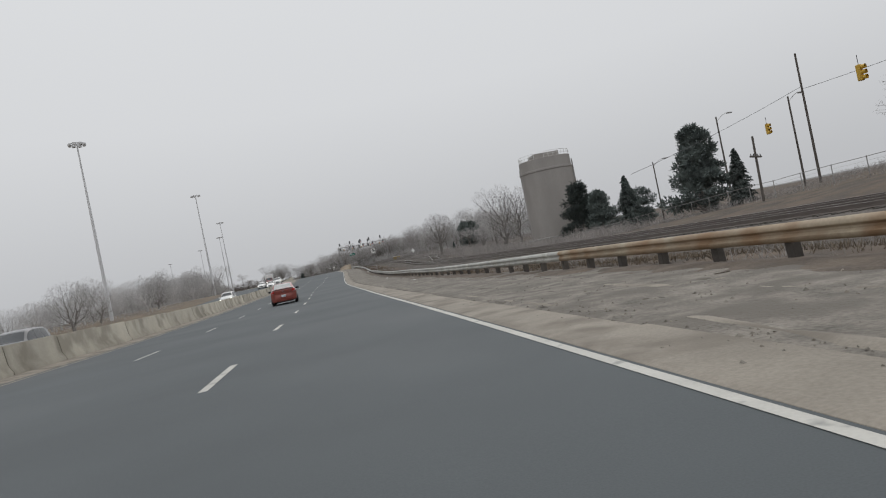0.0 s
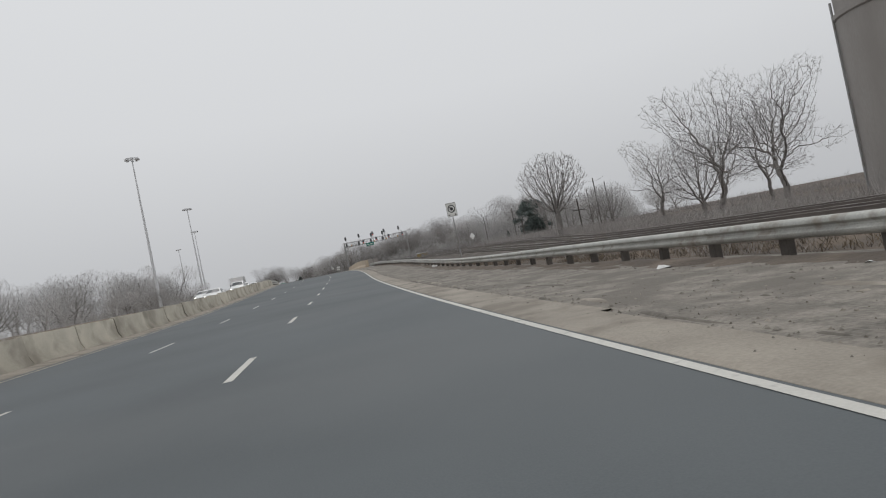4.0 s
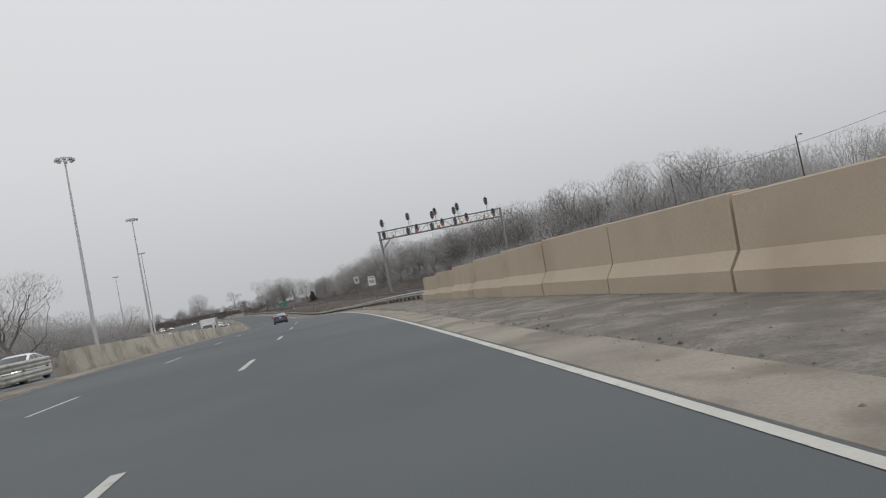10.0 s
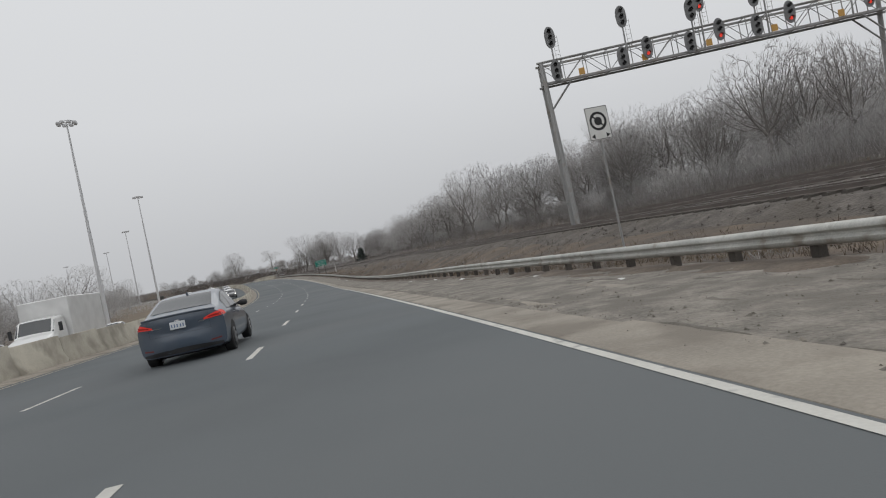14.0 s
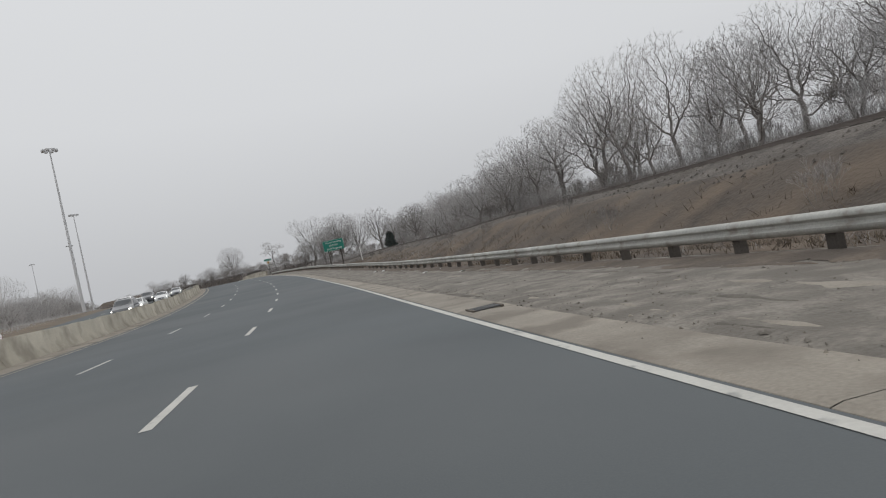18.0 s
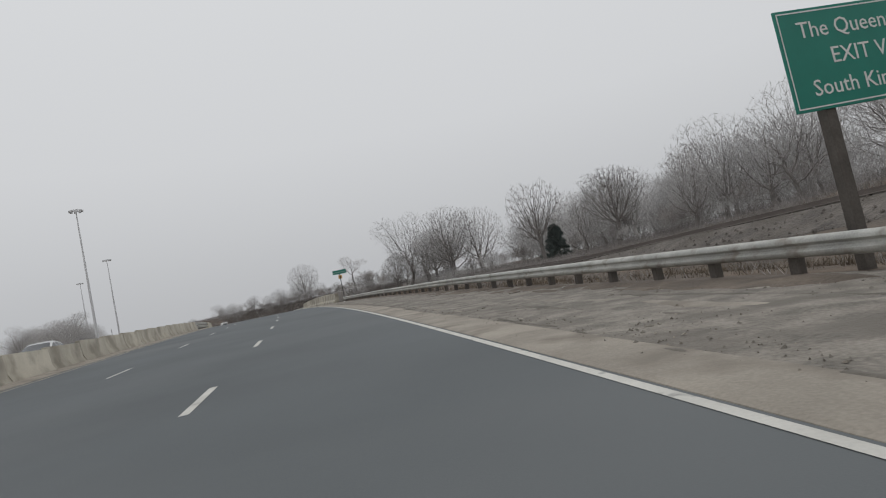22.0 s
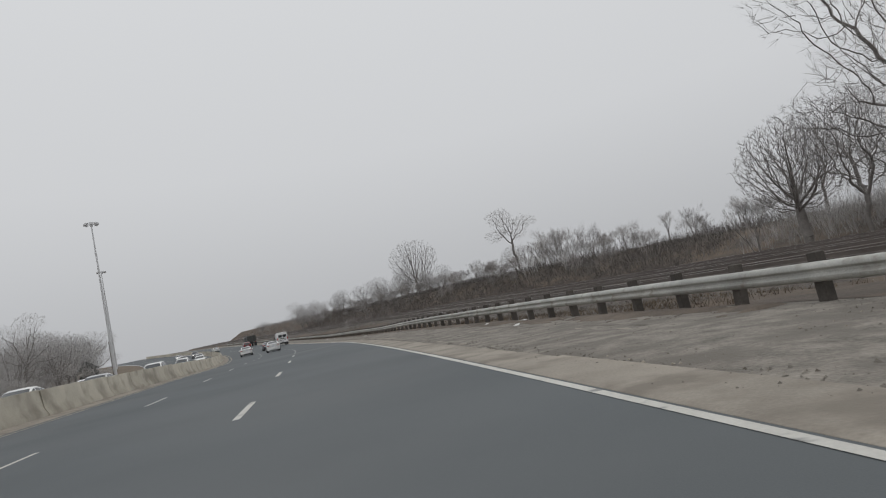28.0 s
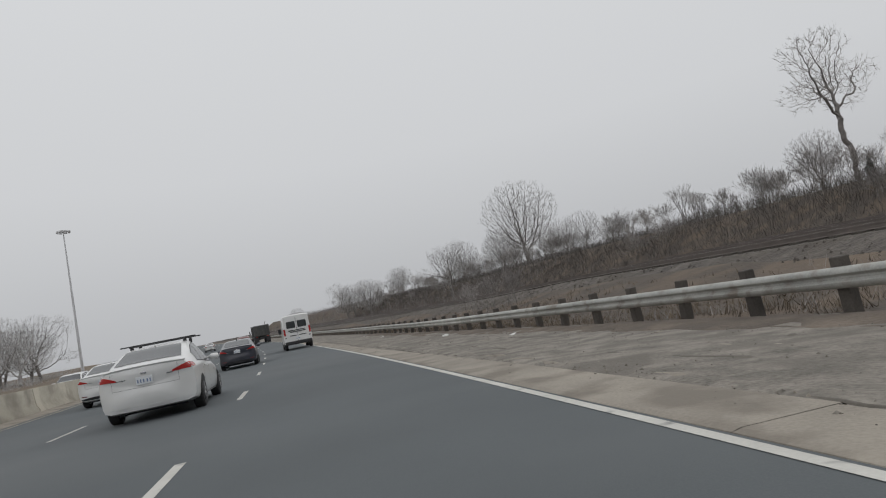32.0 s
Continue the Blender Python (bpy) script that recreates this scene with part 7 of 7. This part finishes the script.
# traffic on our carriageway
passenger_car(PAINT_RED, "metallic red four-door sedan with black spoiler, muddy", 4.45, 1.74, 1.47, spoiler=True, aerial=True, shape="notch", plate_z=0.60, diffuser=False, lamps="block").matrix_basis = stand(45.2, -3.12, 0, 2.0)
passenger_car(PAINT_BLUE, "grey-blue four-door sedan with lit brake lamps", 4.57, 1.80, 1.44, lit_rear=True).matrix_basis = stand(275.1, -3.05, 0)
passenger_car(PAINT_PEARL, "white four-door sedan with black roof rack", 4.82, 1.83, 1.47, rack=True, diffuser=False, plate_z=0.80).matrix_basis = stand(624.8, -3.1, 0)
passenger_car(PAINT_PEARL, "white compact sedan in the far lane", 4.57, 1.80, 1.44).matrix_basis = stand(635.5, -6.6, 0)
passenger_car(PAINT_NAVY, "dark navy sedan with sloping tail", 4.8, 1.85, 1.45).matrix_basis = stand(645, -2.7, 0)
passenger_car(PAINT_MAROON, "maroon sport utility car in the middle lane", 4.45, 1.80, 1.72, style="suv", plate_z=0.78).matrix_basis = stand(696, -2.8, 0)
panel_van(PAINT_PEARL, "tall white panel van with dark lettering bars").matrix_basis = stand(659, 1.0, 0)
dump_truck("dark dump truck with ribbed box").matrix_basis = stand(719, 0.9, 0)
far_white = passenger_car(PAINT_PEARL, "white sedan far ahead on the curve", 4.6, 1.8, 1.46, plain=True)
far_white.matrix_basis = stand(735, -6.9, 0)

# oncoming traffic beyond the median
ON = [
    passenger_car(PAINT_PEARL, "white oncoming sedan beyond the median barrier", 4.6, 1.8, 1.46, lit_front=True, group="oncoming cars", plain=True),
    passenger_car(PAINT_GREY, "charcoal oncoming sport utility car", 4.6, 1.85, 1.75, style="suv", lit_front=True, group="oncoming cars", plain=True),
    passenger_car(PAINT_SILVER, "silver oncoming sedan with lit headlamps", 4.6, 1.8, 1.46, lit_front=True, group="oncoming cars", plain=True),
    passenger_car(PAINT_PEARL, "white oncoming sport utility car", 4.7, 1.88, 1.78, style="suv", lit_front=True, group="oncoming cars", plain=True),
    passenger_car(PAINT_NAVY, "dark oncoming sedan with lit headlamps", 4.6, 1.8, 1.46, lit_front=True, group="oncoming cars", plain=True),
]
PLACES = [(33, -15, 1), (95, -15, 3), (143, -14, 0), (153.5, -17, 0), (159.5, -13.5, 3), (168.5, -13.6, 0), (184, -15, 0), (207.5, -15, 3), (221, -15, 0), (252, -14, 0), (259, -17.5, 0), (266, -14.2, 0), (278, -14, 2),
          (287, -14, 0), (306, -17, 1), (318, -14, 4), (327, -20.5, 0), (332, -17, 0), (340, -13.6, 4), (350, -17.2, 2), (356, -20.7, 1), (362, -13.6, 2), (372, -17.2, 3), (381, -20.8, 4), (394, -14, 1), (406, -15, 0),
          (414, -17.3, 3), (427, -14.6, 0), (437, -17.3, 1), (452, -14, 2), (509, -14, 0), (568, -15, 0), (577, -14, 2), (585, -17, 0), (597, -14.5, 3), (624, -15, 3), (657, -14, 0), (672, -17, 2), (690, -14, 0), (706, -17.3, 0), (722, -13.6, 1), (738, -17, 0)]
used = set()
for s, l, k in PLACES:
    m = stand(s, l, -0.05, 180)
    if k not in used:
        ON[k].matrix_basis = m
        used.add(k)
    else:
        copy_thing(ON[k], m)
box_truck("oncoming all-white box truck", PAINT_PEARL, "white truck cab").matrix_basis = stand(296, -14.2, -0.05, 180)
box_truck("oncoming white box truck with red cab", PAINT_MAROON, "red truck cab").matrix_basis = stand(200, -17.4, -0.05, 180)

# ---- litter and debris on the shoulder ----
def rock(seed, r, flat):
    rng_ = random.Random(seed)
    bm = bmesh.new()
    bmesh.ops.create_icosphere(bm, subdivisions=1, radius=r)
    for v in bm.verts:
        v.co *= rng_.uniform(0.6, 1.2)
        v.co.z *= flat
    me = bpy.data.meshes.new("stone")
    bm.to_mesh(me)
    bm.free()
    return me


clods = [rock(i, 0.075, 0.4) for i in range(4)]
for me in clods[:2]:
    me.materials.append(LITTER_BROWN)
for me in clods[2:]:
    me.materials.append(GUTTER)
bag = rock(9, 0.16, 0.7)
bag.materials.append(LITTER_WHITE)
scrap = Geo().cbox(-0.17, 0.17, -0.03, 0.03, 0, 0.018, 0.005).mesh("scrap", LITTER_BROWN)
paper = Geo().add([(-0.11, -0.07, 0.0), (0.10, -0.08, 0.02), (0.12, 0.07, 0.0), (-0.08, 0.08, 0.05), (0, 0, 0.05)], [(0, 1, 4), (1, 2, 4), (2, 3, 4), (3, 0, 4)]).mesh("paper", LITTER_WHITE)
orange = Geo().cbox(-0.22, 0.22, -0.1, 0.1, 0, 0.05, 0.01).mesh("scrap", LITTER_ORANGE)
KIND = [("dirt_clod", clods[0], "dark dirt clod on the shoulder", "debris"), ("dirt_clod", clods[1], "dark dirt clod on the shoulder", "debris"), ("concrete_chip", clods[2], "broken concrete chip on the shoulder", "debris"),
        ("concrete_chip", clods[3], "broken concrete chip on the shoulder", "debris"), ("plastic_bag", bag, "crumpled white plastic bag by the rail", "litter"), ("wood_scrap", scrap, "dark strip of scrap on the shoulder", "debris"),
        ("paper_litter", paper, "crumpled white paper litter by the rail", "litter")]
rng = random.Random(17)
for i in range(240):
    s = rng.uniform(2, 680)
    if 180 < s < 224 or 493 < s < 542:
        continue
    k = rng.choices(range(7), (6, 5, 4, 4, 2, 4, 6))[0]
    l = rng.uniform(3.2, 5.5) if k < 4 and rng.random() < 0.5 else rng.uniform(5.4, 7.1)
    n, me, lab, cat = KIND[k]
    z = float(np.interp(l, (2.9, 7.2), (-0.03, -0.15)))
    tagged(new(n, me), lab, cat, "shoulder litter").matrix_basis = stand(s, l, z, rng.uniform(0, 360)) @ Matrix.Scale(rng.uniform(0.5, 1.3), 4)
tagged(new("orange_scrap", orange), "flat orange plastic scrap on the shoulder", "litter").matrix_basis = stand(251.5, 5.9, -0.11, 30)
# loose grit and crumbs of dirt on the shoulder
def scatter(seed, count, sizes, mat, label):
    rs = np.random.RandomState(seed)
    s = rs.uniform(0, 660, count)
    pick = rs.randint(0, 4, count)
    l = np.choose(pick, [rs.normal(3.1, 0.2, count), rs.uniform(3.0, 7.2, count), rs.normal(6.5, 0.5, count), rs.uniform(2.4, 5.2, count)])
    keep = (l > 2.25) & (l < 7.5) & ~((s > 181) & (s < 224) & (l > 5.9)) & ~((s > 494) & (s < 538) & (l > 6.2))
    s, l = s[keep], l[keep]
    n = len(s)
    way = np.stack([np.interp(s, REACH, WAY[:, k]) for k in range(2)], 1)
    h = np.interp(l, (2.3, 2.9, 3.15, 4.2, 5.6, 7.2, 7.7), (0.010, -0.006, -0.016, -0.05, -0.095, -0.145, -0.19))
    p = np.stack([np.interp(s, REACH, LINE[:, 0]) + way[:, 1] * l, np.interp(s, REACH, LINE[:, 1]) - way[:, 0] * l, np.interp(s, REACH, LINE[:, 2]) + h], 1)
    r = rs.uniform(*sizes, n) * rs.choice((0.6, 1.0, 1.0, 1.7), n)
    a = rs.uniform(0, 6.28, n)
    ring = [p + np.stack([r * np.cos(a + k) * rs.uniform(0.7, 1.3, n), r * np.sin(a + k) * rs.uniform(0.7, 1.3, n), -0.008 * np.ones(n)], 1) for k in (0.0, 1.57, 3.14, 4.71)]
    top = p + np.stack([rs.uniform(-0.5, 0.5, n) * r, rs.uniform(-0.5, 0.5, n) * r, r * rs.uniform(0.35, 0.7, n)], 1)
    me = bpy.data.meshes.new("grit")
    o = np.arange(n)[:, None] * 5
    me.from_pydata(np.stack([*ring, top], 1).reshape(-1, 3).tolist(), [], np.concatenate([o + q for q in ([0, 1, 4], [1, 2, 4], [2, 3, 4], [3, 0, 4])]).tolist())
    me.materials.append(mat)
    tagged(new("gravel_grit", me), label, "gravel", kind="stuff")


scatter(11, 26000, (0.008, 0.022), GRIT, "loose grit and gravel scattered on the shoulder")
scatter(12, 7000, (0.006, 0.016), LITTER_BROWN, "dark crumbs of dirt and dead leaves on the shoulder")
scatter(13, 6000, (0.008, 0.02), GUTTER, "pale concrete crumbs on the shoulder")
drain = thing("drain_grate", "rusty slotted drain grate in the gutter", "drain grate")
for k in range(7):
    part("bar", Geo().cbox(-0.2, 0.2, 0.055 * k, 0.055 * k + 0.024, 0.0, 0.022, 0.004), DARK_METAL, drain)
part("frame", Geo().box(-0.24, -0.2, -0.04, 0.40, -0.01, 0.024).box(0.2, 0.24, -0.04, 0.40, -0.01, 0.024), LITTER_BROWN, drain)
drain.matrix_basis = stand(343.2, 2.5, 0.012)
